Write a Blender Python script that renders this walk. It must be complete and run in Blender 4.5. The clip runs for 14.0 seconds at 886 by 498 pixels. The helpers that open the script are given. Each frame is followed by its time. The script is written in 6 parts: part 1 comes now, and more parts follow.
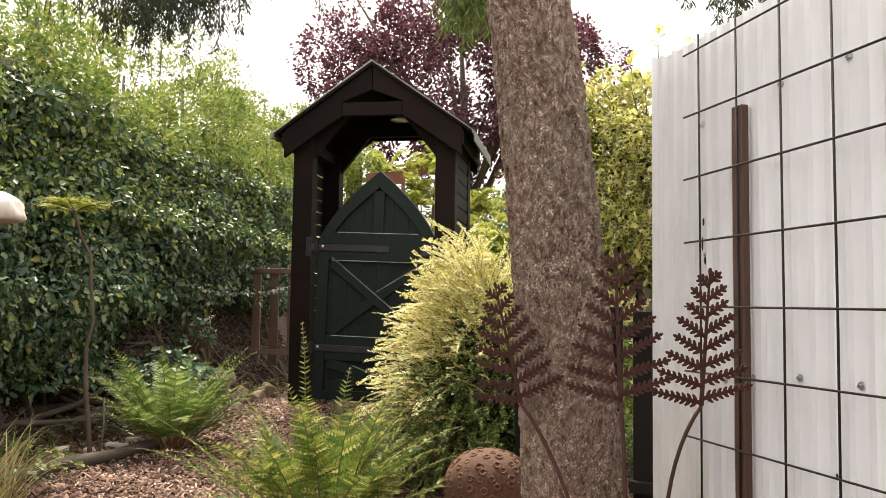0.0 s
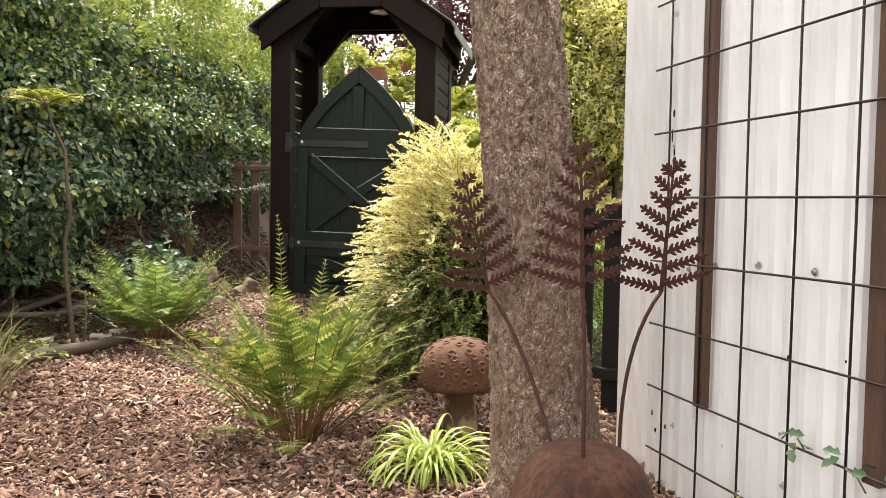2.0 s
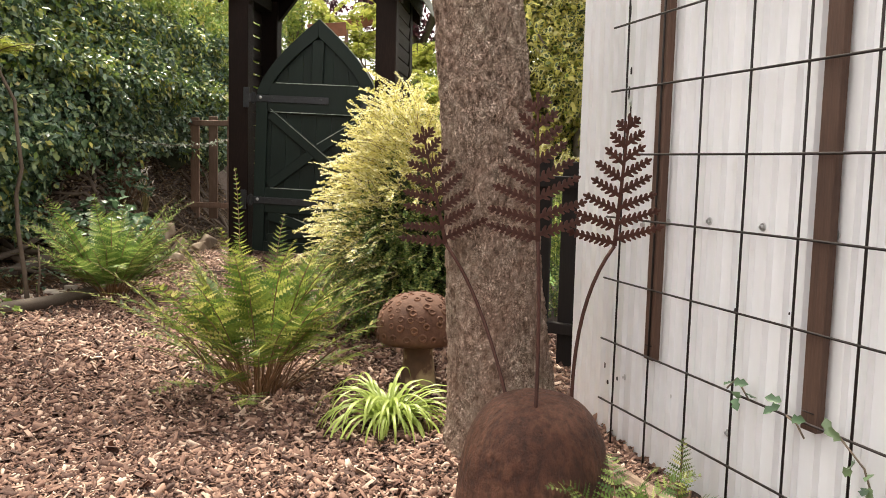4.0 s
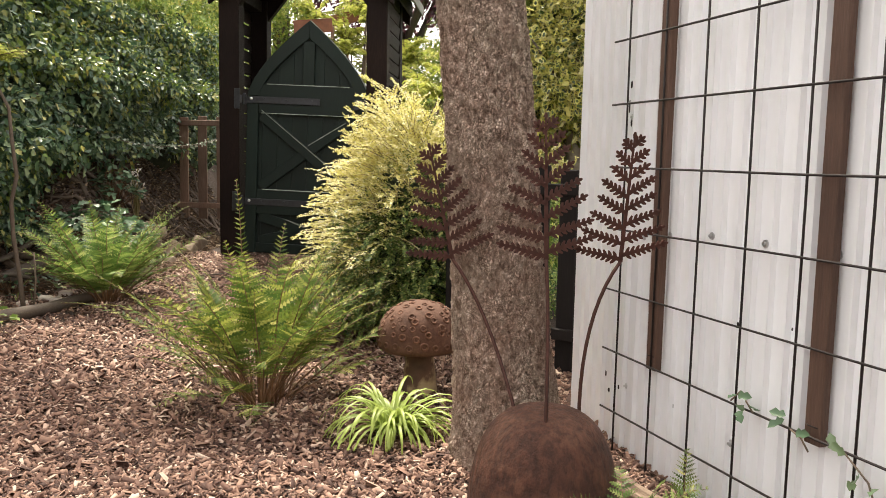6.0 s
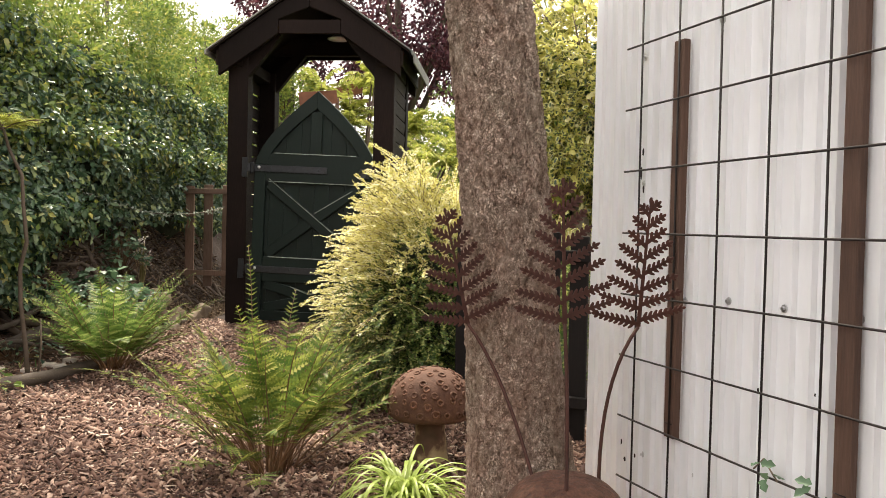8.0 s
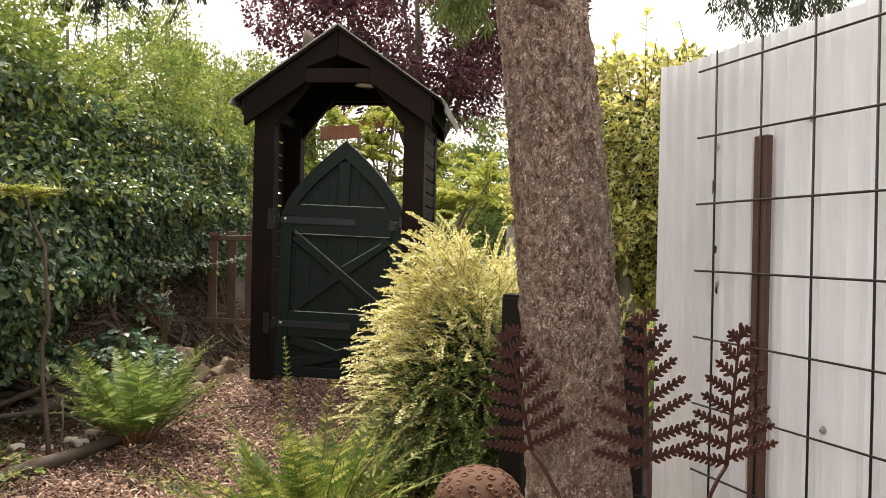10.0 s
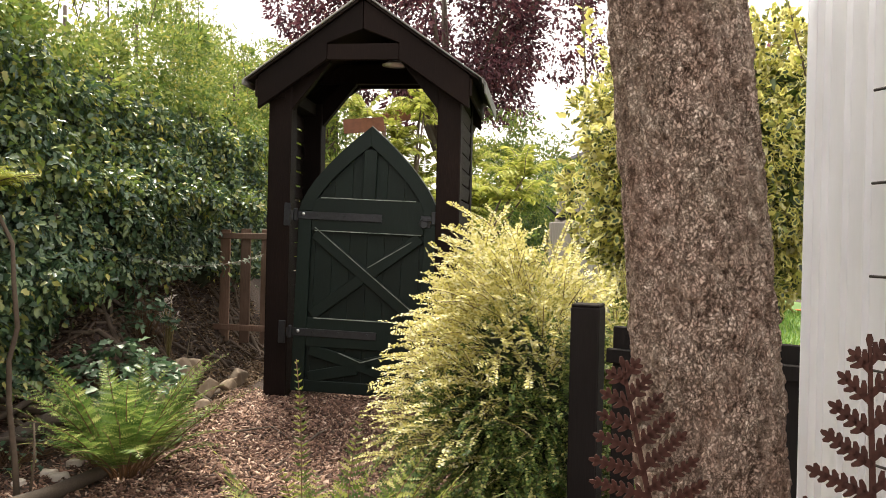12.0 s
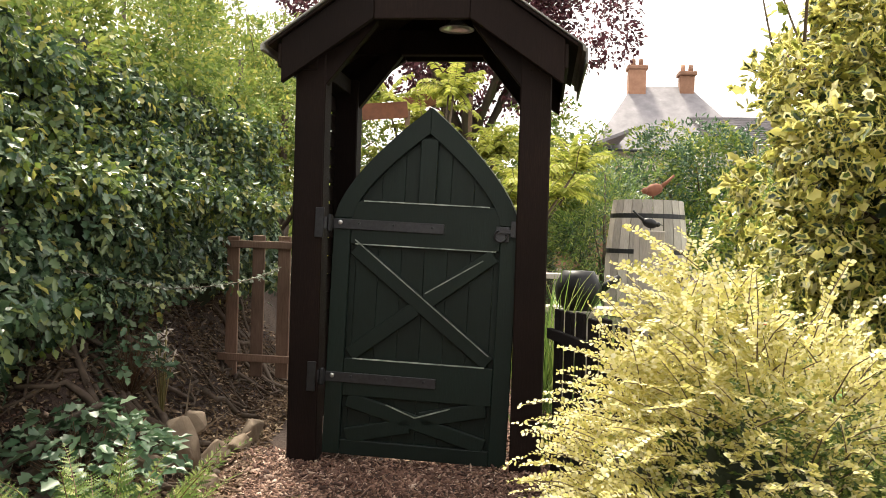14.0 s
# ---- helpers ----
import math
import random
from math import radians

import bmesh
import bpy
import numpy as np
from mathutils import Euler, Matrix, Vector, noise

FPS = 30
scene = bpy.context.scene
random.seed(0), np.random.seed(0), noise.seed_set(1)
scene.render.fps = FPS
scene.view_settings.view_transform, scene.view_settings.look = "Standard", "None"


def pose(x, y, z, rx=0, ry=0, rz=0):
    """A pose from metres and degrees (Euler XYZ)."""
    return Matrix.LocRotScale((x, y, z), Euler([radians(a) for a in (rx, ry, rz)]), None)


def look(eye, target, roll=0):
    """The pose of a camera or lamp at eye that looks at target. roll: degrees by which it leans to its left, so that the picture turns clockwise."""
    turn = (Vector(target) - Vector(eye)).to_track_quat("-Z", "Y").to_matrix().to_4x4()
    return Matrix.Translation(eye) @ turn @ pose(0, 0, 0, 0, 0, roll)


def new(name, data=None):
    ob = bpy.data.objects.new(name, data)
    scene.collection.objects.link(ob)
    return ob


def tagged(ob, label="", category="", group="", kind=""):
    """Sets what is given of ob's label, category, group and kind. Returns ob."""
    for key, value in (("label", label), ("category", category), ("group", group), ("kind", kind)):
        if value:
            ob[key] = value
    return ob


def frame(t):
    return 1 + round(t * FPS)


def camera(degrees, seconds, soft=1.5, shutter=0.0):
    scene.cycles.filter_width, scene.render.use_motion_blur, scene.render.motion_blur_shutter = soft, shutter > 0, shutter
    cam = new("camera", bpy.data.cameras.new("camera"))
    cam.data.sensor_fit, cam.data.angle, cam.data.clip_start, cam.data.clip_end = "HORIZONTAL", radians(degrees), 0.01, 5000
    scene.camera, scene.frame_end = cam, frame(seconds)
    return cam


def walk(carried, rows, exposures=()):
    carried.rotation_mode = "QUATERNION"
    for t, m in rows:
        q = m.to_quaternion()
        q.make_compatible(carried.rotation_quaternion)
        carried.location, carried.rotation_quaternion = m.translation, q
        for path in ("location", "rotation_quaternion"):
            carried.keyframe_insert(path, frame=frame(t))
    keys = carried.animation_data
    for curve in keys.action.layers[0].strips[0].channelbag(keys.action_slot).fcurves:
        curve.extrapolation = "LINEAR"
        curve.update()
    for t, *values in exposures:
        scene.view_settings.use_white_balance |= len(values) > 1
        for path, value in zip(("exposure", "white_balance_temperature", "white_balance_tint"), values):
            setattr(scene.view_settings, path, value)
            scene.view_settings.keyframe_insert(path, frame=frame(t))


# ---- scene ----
cam = camera(56.1, 14.0, soft=0.6)
# seconds, eye, target, roll
PATH = [(0, (0.049, 0.085, 0.858), (0.032, 2.08, 0.997), 0.8),
    (0.5, (0.066, 0.082, 0.853), (0.058, 2.082, 0.861), 0.7),
    (1, (0.076, 0.057, 0.84), (0.074, 2.057, 0.803), 0.8),
    (1.5, (0.09, 0.053, 0.832), (0.095, 2.051, 0.76), 0.8),
    (2, (0.105, 0.057, 0.824), (0.124, 2.054, 0.724), 0.9),
    (2.5, (0.128, 0.055, 0.811), (0.164, 2.051, 0.689), 1.0),
    (3, (0.143, 0.046, 0.787), (0.205, 2.04, 0.642), 1.2),
    (5.5, (0.049, 0.021, 0.871), (0.204, 2.001, 0.636), 1.3),
    (6, (0.033, 0.011, 0.887), (0.188, 1.994, 0.673), 1.2),
    (6.5, (0.0, -0.001, 0.891), (0.156, 1.986, 0.725), 1.2),
    (7, (-0.011, -0.006, 0.894), (0.145, 1.985, 0.779), 1.3),
    (9.3, (-0.12, 0.262, 0.835), (0.033, 2.256, 0.822), 1.3),
    (9.5, (-0.144, 0.321, 0.855), (0.001, 2.315, 0.844), 1.3),
    (10, (-0.15, 0.267, 1.172), (-0.032, 2.264, 1.165), 1.2),
    (10.5, (-0.196, 0.191, 1.305), (-0.094, 2.188, 1.311), 1.5),
    (11, (-0.236, 0.339, 1.279), (-0.134, 2.337, 1.285), 1.4),
    (11.5, (-0.237, 0.733, 1.168), (-0.142, 2.731, 1.175), 1.5),
    (12, (-0.227, 1.095, 1.155), (-0.161, 3.094, 1.149), 1.3),
    (12.5, (-0.355, 1.395, 1.201), (-0.289, 3.394, 1.19), 1.3),
    (13, (-0.458, 1.844, 1.181), (-0.389, 3.843, 1.164), 1.3),
    (13.5, (-0.548, 2.201, 1.235), (-0.476, 4.2, 1.219), 1.4),
    (14, (-0.674, 2.596, 1.311), (-0.594, 4.594, 1.281), 1.7),
]
# stops of the filming camera's own gain
EXPOSURES = [(0.0, 0.75), (0.6, 1.33), (1.5, 1.25), (2.3, 1.07), (3.0, 1.0), (5.5, 0.89), (7.0, 0.9), (9.5, 0.65), (10.3, 0.57), (11.5, 0.69), (12.5, 0.78), (14.0, 0.84)]
walk(cam, [(t, look(eye, target, roll)) for t, eye, target, roll in PATH], EXPOSURES)

# ---- world and sun ----
world = bpy.data.worlds.new("world")
scene.world = world
world.use_nodes = True
SUN_EL, SUN_AZ = 60.0, -14.0   # degrees; azimuth clockwise from +y
_wt = world.node_tree
_wt.nodes.clear()
_sky = _wt.nodes.new("ShaderNodeTexSky")
_sky.sky_type = "NISHITA"
_sky.sun_disc = False
_sky.sun_elevation = radians(SUN_EL)
_sky.sun_rotation = radians(SUN_AZ)
_sky.dust_density = 6.0
_sky.air_density = 1.0
_haze = _wt.nodes.new("ShaderNodeMix")
_haze.data_type = "RGBA"
_haze.inputs[0].default_value = 0.75
_haze.inputs[7].default_value = (10.5, 9.9, 9.1, 1)
_bg = _wt.nodes.new("ShaderNodeBackground")
_bg.inputs[1].default_value = 0.145
_wo = _wt.nodes.new("ShaderNodeOutputWorld")
_wt.links.new(_sky.outputs[0], _haze.inputs[6])
_wt.links.new(_haze.outputs[2], _bg.inputs[0])
_wt.links.new(_bg.outputs[0], _wo.inputs[0])
_sd = bpy.data.lights.new("sun", "SUN")
_sd.energy, _sd.angle, _sd.color = 4.6, radians(9), (1.0, 0.91, 0.74)
sun = new("sun", _sd)
_e, _a = radians(SUN_EL), radians(SUN_AZ)
sun.matrix_world = look((6 * math.sin(_a) * math.cos(_e), 6 * math.cos(_a) * math.cos(_e), 6 * math.sin(_e)), (0, 0, 0))

# ---- materials ----
def nodes_of(name):
    m = bpy.data.materials.new(name)
    m.use_nodes = True
    nt = m.node_tree
    b = nt.nodes["Principled BSDF"]
    return m, nt, b


def noise_node(nt, scale, detail=6.0, rough=0.6, coords="Object", stretch=(1, 1, 1)):
    tc = nt.nodes.new("ShaderNodeTexCoord")
    mp = nt.nodes.new("ShaderNodeMapping")
    mp.inputs["Scale"].default_value = stretch
    n = nt.nodes.new("ShaderNodeTexNoise")
    n.inputs["Scale"].default_value = scale
    n.inputs["Detail"].default_value = detail
    n.inputs["Roughness"].default_value = rough
    nt.links.new(tc.outputs[coords], mp.inputs[0])
    nt.links.new(mp.outputs[0], n.inputs["Vector"])
    return n


def ramp_node(nt, src, stops):
    r = nt.nodes.new("ShaderNodeValToRGB")
    els = r.color_ramp.elements
    while len(els) < len(stops):
        els.new(0.5)
    for e, (p, c) in zip(els, stops):
        e.position = p
        e.color = (*c, 1)
    nt.links.new(src, r.inputs[0])
    return r


def mix_node(nt, a, b, fac=0.5, blend="MIX"):
    m = nt.nodes.new("ShaderNodeMix")
    m.data_type = "RGBA"
    m.blend_type = blend
    if isinstance(fac, (int, float)):
        m.inputs[0].default_value = fac
    else:
        nt.links.new(fac, m.inputs[0])
    nt.links.new(a, m.inputs[6])
    nt.links.new(b, m.inputs[7])
    return m


def bump_node(nt, b, src, strength, dist=0.01):
    bp = nt.nodes.new("ShaderNodeBump")
    bp.inputs["Strength"].default_value = strength
    bp.inputs["Distance"].default_value = dist
    nt.links.new(src, bp.inputs["Height"])
    nt.links.new(bp.outputs[0], b.inputs["Normal"])
    return bp


def surface(name, stops, scale=20, rough=0.7, metal=0.0, bump=0.3, stretch=(1, 1, 1), big=2.0, bdist=0.005, spec=0.5, rand=0.25):
    """Two-scale mottled surface."""
    m, nt, b = nodes_of(name)
    fine = noise_node(nt, scale, 8, 0.65, stretch=stretch)
    coarse = noise_node(nt, big, 3, 0.5)
    add = nt.nodes.new("ShaderNodeMath")
    add.operation = "MULTIPLY_ADD"
    nt.links.new(coarse.outputs[0], add.inputs[0])
    add.inputs[1].default_value = 0.5
    half = nt.nodes.new("ShaderNodeMath")
    half.operation = "MULTIPLY"
    nt.links.new(fine.outputs[0], half.inputs[0])
    half.inputs[1].default_value = 0.5
    nt.links.new(half.outputs[0], add.inputs[2])
    r = ramp_node(nt, add.outputs[0], stops)
    oi = nt.nodes.new("ShaderNodeObjectInfo")
    hv = nt.nodes.new("ShaderNodeHueSaturation")
    mr = nt.nodes.new("ShaderNodeMapRange")
    mr.inputs[3].default_value, mr.inputs[4].default_value = 1 - rand, 1 + rand
    nt.links.new(oi.outputs["Random"], mr.inputs[0])
    nt.links.new(mr.outputs[0], hv.inputs["Value"])
    nt.links.new(r.outputs[0], hv.inputs["Color"])
    nt.links.new(hv.outputs[0], b.inputs["Base Color"])
    b.inputs["Roughness"].default_value = rough
    b.inputs["Metallic"].default_value = metal
    b.inputs["Specular IOR Level"].default_value = spec
    if bump:
        bump_node(nt, b, fine.outputs[0], bump, bdist)
    return m


def leafy(name, stops, rough=0.45, trans=0.35, spec=0.4):
    """Leaves: one tone a leaf, some light let through."""
    m, nt, b = nodes_of(name)
    geo = nt.nodes.new("ShaderNodeNewGeometry")
    r = ramp_node(nt, geo.outputs["Random Per Island"], stops)
    n = noise_node(nt, 2.2, 3)
    r2 = ramp_node(nt, n.outputs[0], [(0.3, (0.72, 0.72, 0.72)), (0.7, (1.0, 1.0, 1.0))])
    mx = mix_node(nt, r.outputs[0], r2.outputs[0], 0.8, "MULTIPLY")
    nt.links.new(mx.outputs[2], b.inputs["Base Color"])
    b.inputs["Roughness"].default_value = rough
    b.inputs["Specular IOR Level"].default_value = spec
    tr = nt.nodes.new("ShaderNodeBsdfTranslucent")
    nt.links.new(mx.outputs[2], tr.inputs[0])
    ms = nt.nodes.new("ShaderNodeMixShader")
    ms.inputs[0].default_value = trans
    out = nt.nodes["Material Output"]
    nt.links.new(b.outputs[0], ms.inputs[1])
    nt.links.new(tr.outputs[0], ms.inputs[2])
    nt.links.new(ms.outputs[0], out.inputs[0])
    return m


M_STAIN = surface("dark brown wood stain", [(0.3, (0.005, 0.0028, 0.0024)), (0.55, (0.011, 0.0060, 0.0050)), (0.75, (0.025, 0.014, 0.011))], 30, 0.7, bump=0.35, stretch=(6, 6, 0.5), big=1.5, spec=0.13)
M_STAINH = surface("dark brown horizontal boards", [(0.3, (0.007, 0.004, 0.0034)), (0.55, (0.015, 0.009, 0.0074)), (0.75, (0.032, 0.020, 0.016))], 30, 0.7, bump=0.35, stretch=(6, 0.5, 6), big=1.5, spec=0.13)
M_GREENP = surface("dark green gate paint", [(0.3, (0.002, 0.006, 0.0046)), (0.55, (0.0036, 0.0105, 0.008)), (0.75, (0.009, 0.021, 0.0165))], 25, 0.55, bump=0.3, stretch=(6, 6, 0.5), rand=0.15, spec=0.3)
M_WORN_LIT = surface("worn and lit grey-green paint edge", [(0.36, (0.05, 0.07, 0.06)), (0.5, (0.22, 0.25, 0.22)), (0.7, (0.45, 0.47, 0.43))], 30, 0.6, bump=0.1, big=6.0)
M_FELT = surface("weathered roofing felt", [(0.3, (0.12, 0.115, 0.11)), (0.6, (0.3, 0.29, 0.28)), (0.8, (0.45, 0.44, 0.42))], 90, 0.9, bump=0.5)
M_IRON = surface("dull black iron", [(0.3, (0.02, 0.02, 0.023)), (0.6, (0.045, 0.046, 0.052)), (0.8, (0.09, 0.09, 0.095))], 40, 0.42, 0.6, bump=0.2)
M_BOLT = surface("bright zinc", [(0.3, (0.5, 0.5, 0.5)), (0.7, (0.75, 0.75, 0.75))], 40, 0.3, 0.9, bump=0.1)
M_RUST = surface("brown rust", [(0.25, (0.06, 0.027, 0.017)), (0.5, (0.13, 0.06, 0.036)), (0.7, (0.21, 0.105, 0.065)), (0.85, (0.30, 0.17, 0.11))], 55, 0.85, 0.15, bump=0.7, big=4.0, bdist=0.004)
M_RUSTD = surface("dark rusted plate", [(0.3, (0.034, 0.011, 0.007)), (0.6, (0.072, 0.022, 0.013)), (0.8, (0.12, 0.042, 0.023))], 70, 0.8, 0.1, bump=0.4, big=6.0, bdist=0.002)
M_WHITE = surface("white coated sheet metal", [(0.25, (0.70, 0.71, 0.725)), (0.5, (0.81, 0.82, 0.84)), (0.8, (0.85, 0.86, 0.88))], 6, 0.42, 0.0, bump=0.05, big=1.2, stretch=(2, 2, 0.4), rand=0.02)
M_WIRE = surface("weathered black steel wire", [(0.3, (0.012, 0.010, 0.010)), (0.7, (0.04, 0.03, 0.028))], 80, 0.6, 0.5, bump=0.3)
M_BATTEN = surface("brown stained batten", [(0.3, (0.04, 0.02, 0.014)), (0.55, (0.085, 0.045, 0.03)), (0.8, (0.15, 0.09, 0.065))], 30, 0.7, bump=0.4, stretch=(6, 6, 0.4))
M_PICKET = surface("weathered brown picket", [(0.3, (0.11, 0.064, 0.042)), (0.55, (0.23, 0.145, 0.104)), (0.8, (0.37, 0.26, 0.20))], 30, 0.75, bump=0.4, stretch=(6, 6, 0.4))
M_BLACKF = surface("black stained fence wood", [(0.3, (0.005, 0.0035, 0.0035)), (0.6, (0.010, 0.0075, 0.0075)), (0.8, (0.020, 0.016, 0.015))], 30, 0.8, bump=0.3, stretch=(6, 6, 0.4), spec=0.2)
M_STONE = surface("sandstone", [(0.25, (0.11, 0.08, 0.055)), (0.5, (0.25, 0.19, 0.135)), (0.8, (0.44, 0.35, 0.26))], 14, 0.85, bump=0.6, big=3.0, bdist=0.01)
M_BRANCH = surface("bare branch bark", [(0.3, (0.045, 0.033, 0.026)), (0.55, (0.10, 0.075, 0.058)), (0.8, (0.18, 0.14, 0.11))], 40, 0.85, bump=0.6, stretch=(3, 3, 3))
M_SOIL = surface("dark bark soil", [(0.25, (0.014, 0.008, 0.006)), (0.5, (0.036, 0.021, 0.016)), (0.8, (0.08, 0.05, 0.038))], 28, 0.95, bump=1.0, big=1.1, bdist=0.02)
M_PALEBARK = surface("smooth pale grey bark", [(0.3, (0.16, 0.135, 0.11)), (0.55, (0.29, 0.25, 0.20)), (0.8, (0.42, 0.38, 0.31))], 18, 0.85, bump=0.4, stretch=(1, 1, 2.5))

# ---- building tools ----
def thing(name, label, category, m=None, group="", kind=""):
    """An empty at a thing's base, which its parts hang from."""
    ob = new(name)
    ob.empty_display_size = 0.1
    if m is not None:
        ob.matrix_world = m
    return tagged(ob, label, category, group, kind)


def mesh_object(name, me, mat, parent=None, label="", smooth=False):
    if mat is not None and not me.materials:
        me.materials.append(mat)
    if smooth:
        me.polygons.foreach_set("use_smooth", [True] * len(me.polygons))
    ob = new(name, me)
    if parent is not None:
        ob.parent = parent
    if label:
        ob["label"] = label
    return ob


def part(name, bm, mat, parent=None, label="", smooth=False):
    me = bpy.data.meshes.new(name)
    bm.to_mesh(me)
    bm.free()
    return mesh_object(name, me, mat, parent, label, smooth)


def raw(name, verts, faces, mat, parent=None, label="", smooth=False):
    me = bpy.data.meshes.new(name)
    me.from_pydata([tuple(v) for v in verts], [], faces)
    me.update()
    return mesh_object(name, me, mat, parent, label, smooth)


def box_bm(sx, sy, sz, c=(0, 0, 0), bevel=0.004, m=None):
    """A bevelled box of that size, centred on c."""
    b = bmesh.new()
    bmesh.ops.create_cube(b, size=1.0, matrix=Matrix.Translation(c) @ Matrix.Diagonal((sx, sy, sz, 1)))
    if bevel:
        bmesh.ops.bevel(b, geom=b.edges[:], offset=min(bevel, 0.3 * min(sx, sy, sz)), segments=1, affect="EDGES")
    if m is not None:
        bmesh.ops.transform(b, matrix=m, verts=b.verts)
    return b


def prism_bm(outline, y0, y1, bevel=0.003):
    """An outline in x and z, made solid from y0 to y1."""
    b = bmesh.new()
    f = b.faces.new([b.verts.new((x, y0, z)) for x, z in outline])
    b.normal_update()
    g = bmesh.ops.extrude_face_region(b, geom=[f])
    bmesh.ops.translate(b, verts=[v for v in g["geom"] if isinstance(v, bmesh.types.BMVert)], vec=(0, y1 - y0, 0))
    bmesh.ops.recalc_face_normals(b, faces=b.faces[:])
    if bevel:
        es = [e for e in b.edges if len(e.link_faces) == 2 and e.calc_face_angle(0) > 0.5]
        bmesh.ops.bevel(b, geom=es, offset=bevel, segments=1, affect="EDGES")
    return b


def beam_bm(p, q, w, d, bevel=0.003, up=(0, 0, 1)):
    """A bevelled beam from p to q, w across and d deep."""
    p, q = Vector(p), Vector(q)
    ax = (q - p)
    ln = ax.length
    ax.normalize()
    u = Vector(up)
    if abs(ax.dot(u)) > 0.99:
        u = Vector((0, 1, 0))
    s = ax.cross(u).normalized()
    t = s.cross(ax)
    m = Matrix(((s.x, ax.x, t.x, 0), (s.y, ax.y, t.y, 0), (s.z, ax.z, t.z, 0), (0, 0, 0, 1)))
    m.translation = (p + q) / 2
    return box_bm(w, ln, d, bevel=bevel, m=m)


def tube_data(pts, radii, sides=8, cap=True):
    """Vertices and faces of a tube along points."""
    pts = [Vector(p) for p in pts]
    vs, fs = [], []
    prev = None
    for i, p in enumerate(pts):
        a = pts[min(i + 1, len(pts) - 1)] - pts[max(i - 1, 0)]
        a.normalize()
        if prev is None:
            s = a.orthogonal().normalized()
        else:
            s = (prev - a * prev.dot(a)).normalized()
        prev = s
        t = a.cross(s)
        for k in range(sides):
            an = 2 * math.pi * k / sides
            vs.append(p + (s * math.cos(an) + t * math.sin(an)) * radii[i])
    for i in range(len(pts) - 1):
        for k in range(sides):
            k2 = (k + 1) % sides
            fs.append((i * sides + k, i * sides + k2, (i + 1) * sides + k2, (i + 1) * sides + k))
    if cap:
        fs.append(tuple(range(sides - 1, -1, -1)))
        n = (len(pts) - 1) * sides
        fs.append(tuple(range(n, n + sides)))
    return vs, fs


def tube(name, pts, radii, mat, parent=None, sides=8, label=""):
    vs, fs = tube_data(pts, radii, sides)
    return raw(name, vs, fs, mat, parent, label, True)


def tubes(name, runs, mat, parent=None, sides=5, label=""):
    """Several tubes as one mesh."""
    vs, fs = [], []
    for pts, radii in runs:
        v, f = tube_data(pts, radii, sides)
        o = len(vs)
        vs += v
        fs += [tuple(i + o for i in q) for q in f]
    ob = raw(name, vs, fs, mat, parent, label, True)
    return tagged(ob, kind="stuff") if len(runs) > 1 else ob


def unit(a):
    return a / np.maximum(np.linalg.norm(a, axis=1, keepdims=True), 1e-9)


LEAF = (np.array([(0, 0, 0), (0.45, 0.5, 0.12), (0.45, 0, -0.04), (0.45, -0.5, 0.12), (1, 0, -0.08)]), [(0, 2, 1), (0, 3, 2), (1, 2, 4), (2, 3, 4)])
LOBED = (np.array([(0, 0, 0), (0.25, 0.42, 0.12), (0.42, 0.26, 0.03), (0.68, 0.40, 0.10), (1, 0, -0.1), (0.68, -0.40, 0.10), (0.42, -0.26, 0.03), (0.25, -0.42, 0.12), (0.5, 0, -0.05)]),
         [(0, 8, 1), (1, 8, 2), (2, 8, 3), (3, 8, 4), (4, 8, 5), (5, 8, 6), (6, 8, 7), (7, 8, 0)])
BLADE = (np.array([(0, 0, 0), (0.5, 0.5, 0.05), (0.5, -0.5, 0.05), (1, 0, 0)]), [(0, 2, 1), (1, 2, 3)])

OVAL = (np.array([(0, 0, 0), (0.35, 0.5, 0.06), (0.75, 0.40, 0.03), (1, 0, -0.05), (0.75, -0.40, 0.03), (0.35, -0.5, 0.06)]), [(0, 5, 1), (1, 5, 4), (1, 4, 2), (2, 4, 3)])


def leaves(name, P, D, N, L, W, mat, parent=None, shape=LEAF, label=""):
    """Many leaves as one mesh: foot, direction, facing, length and width of each."""
    P, D, N = np.asarray(P, float), unit(np.asarray(D, float)), np.asarray(N, float)
    n = len(P)
    S = unit(np.cross(N, D))
    T = np.cross(D, S)
    L = np.broadcast_to(np.asarray(L, float), (n,))[:, None, None]
    W = np.broadcast_to(np.asarray(W, float), (n,))[:, None, None]
    tv, tf = shape
    V = P[:, None, :] + D[:, None, :] * tv[None, :, 0:1] * L + S[:, None, :] * tv[None, :, 1:2] * W + T[:, None, :] * tv[None, :, 2:3] * L
    k, q = len(tv), np.array(tf)
    F = (q[None] + (np.arange(n) * k)[:, None, None]).reshape(-1, 3)
    me = bpy.data.meshes.new(name)
    me.vertices.add(n * k)
    me.vertices.foreach_set("co", V.reshape(-1))
    me.loops.add(F.size)
    me.loops.foreach_set("vertex_index", F.reshape(-1).astype(np.int32))
    me.polygons.add(len(F))
    me.polygons.foreach_set("loop_start", np.arange(0, F.size, 3, dtype=np.int32))
    me.update(calc_edges=True)
    return mesh_object(name, me, mat, parent, label)


RNG = np.random.default_rng(7)


def jit(n, s=1.0):
    return RNG.normal(0, s, (n, 3))


def smooth01(x):
    x = np.clip(x, 0, 1)
    return x * x * (3 - 2 * x)


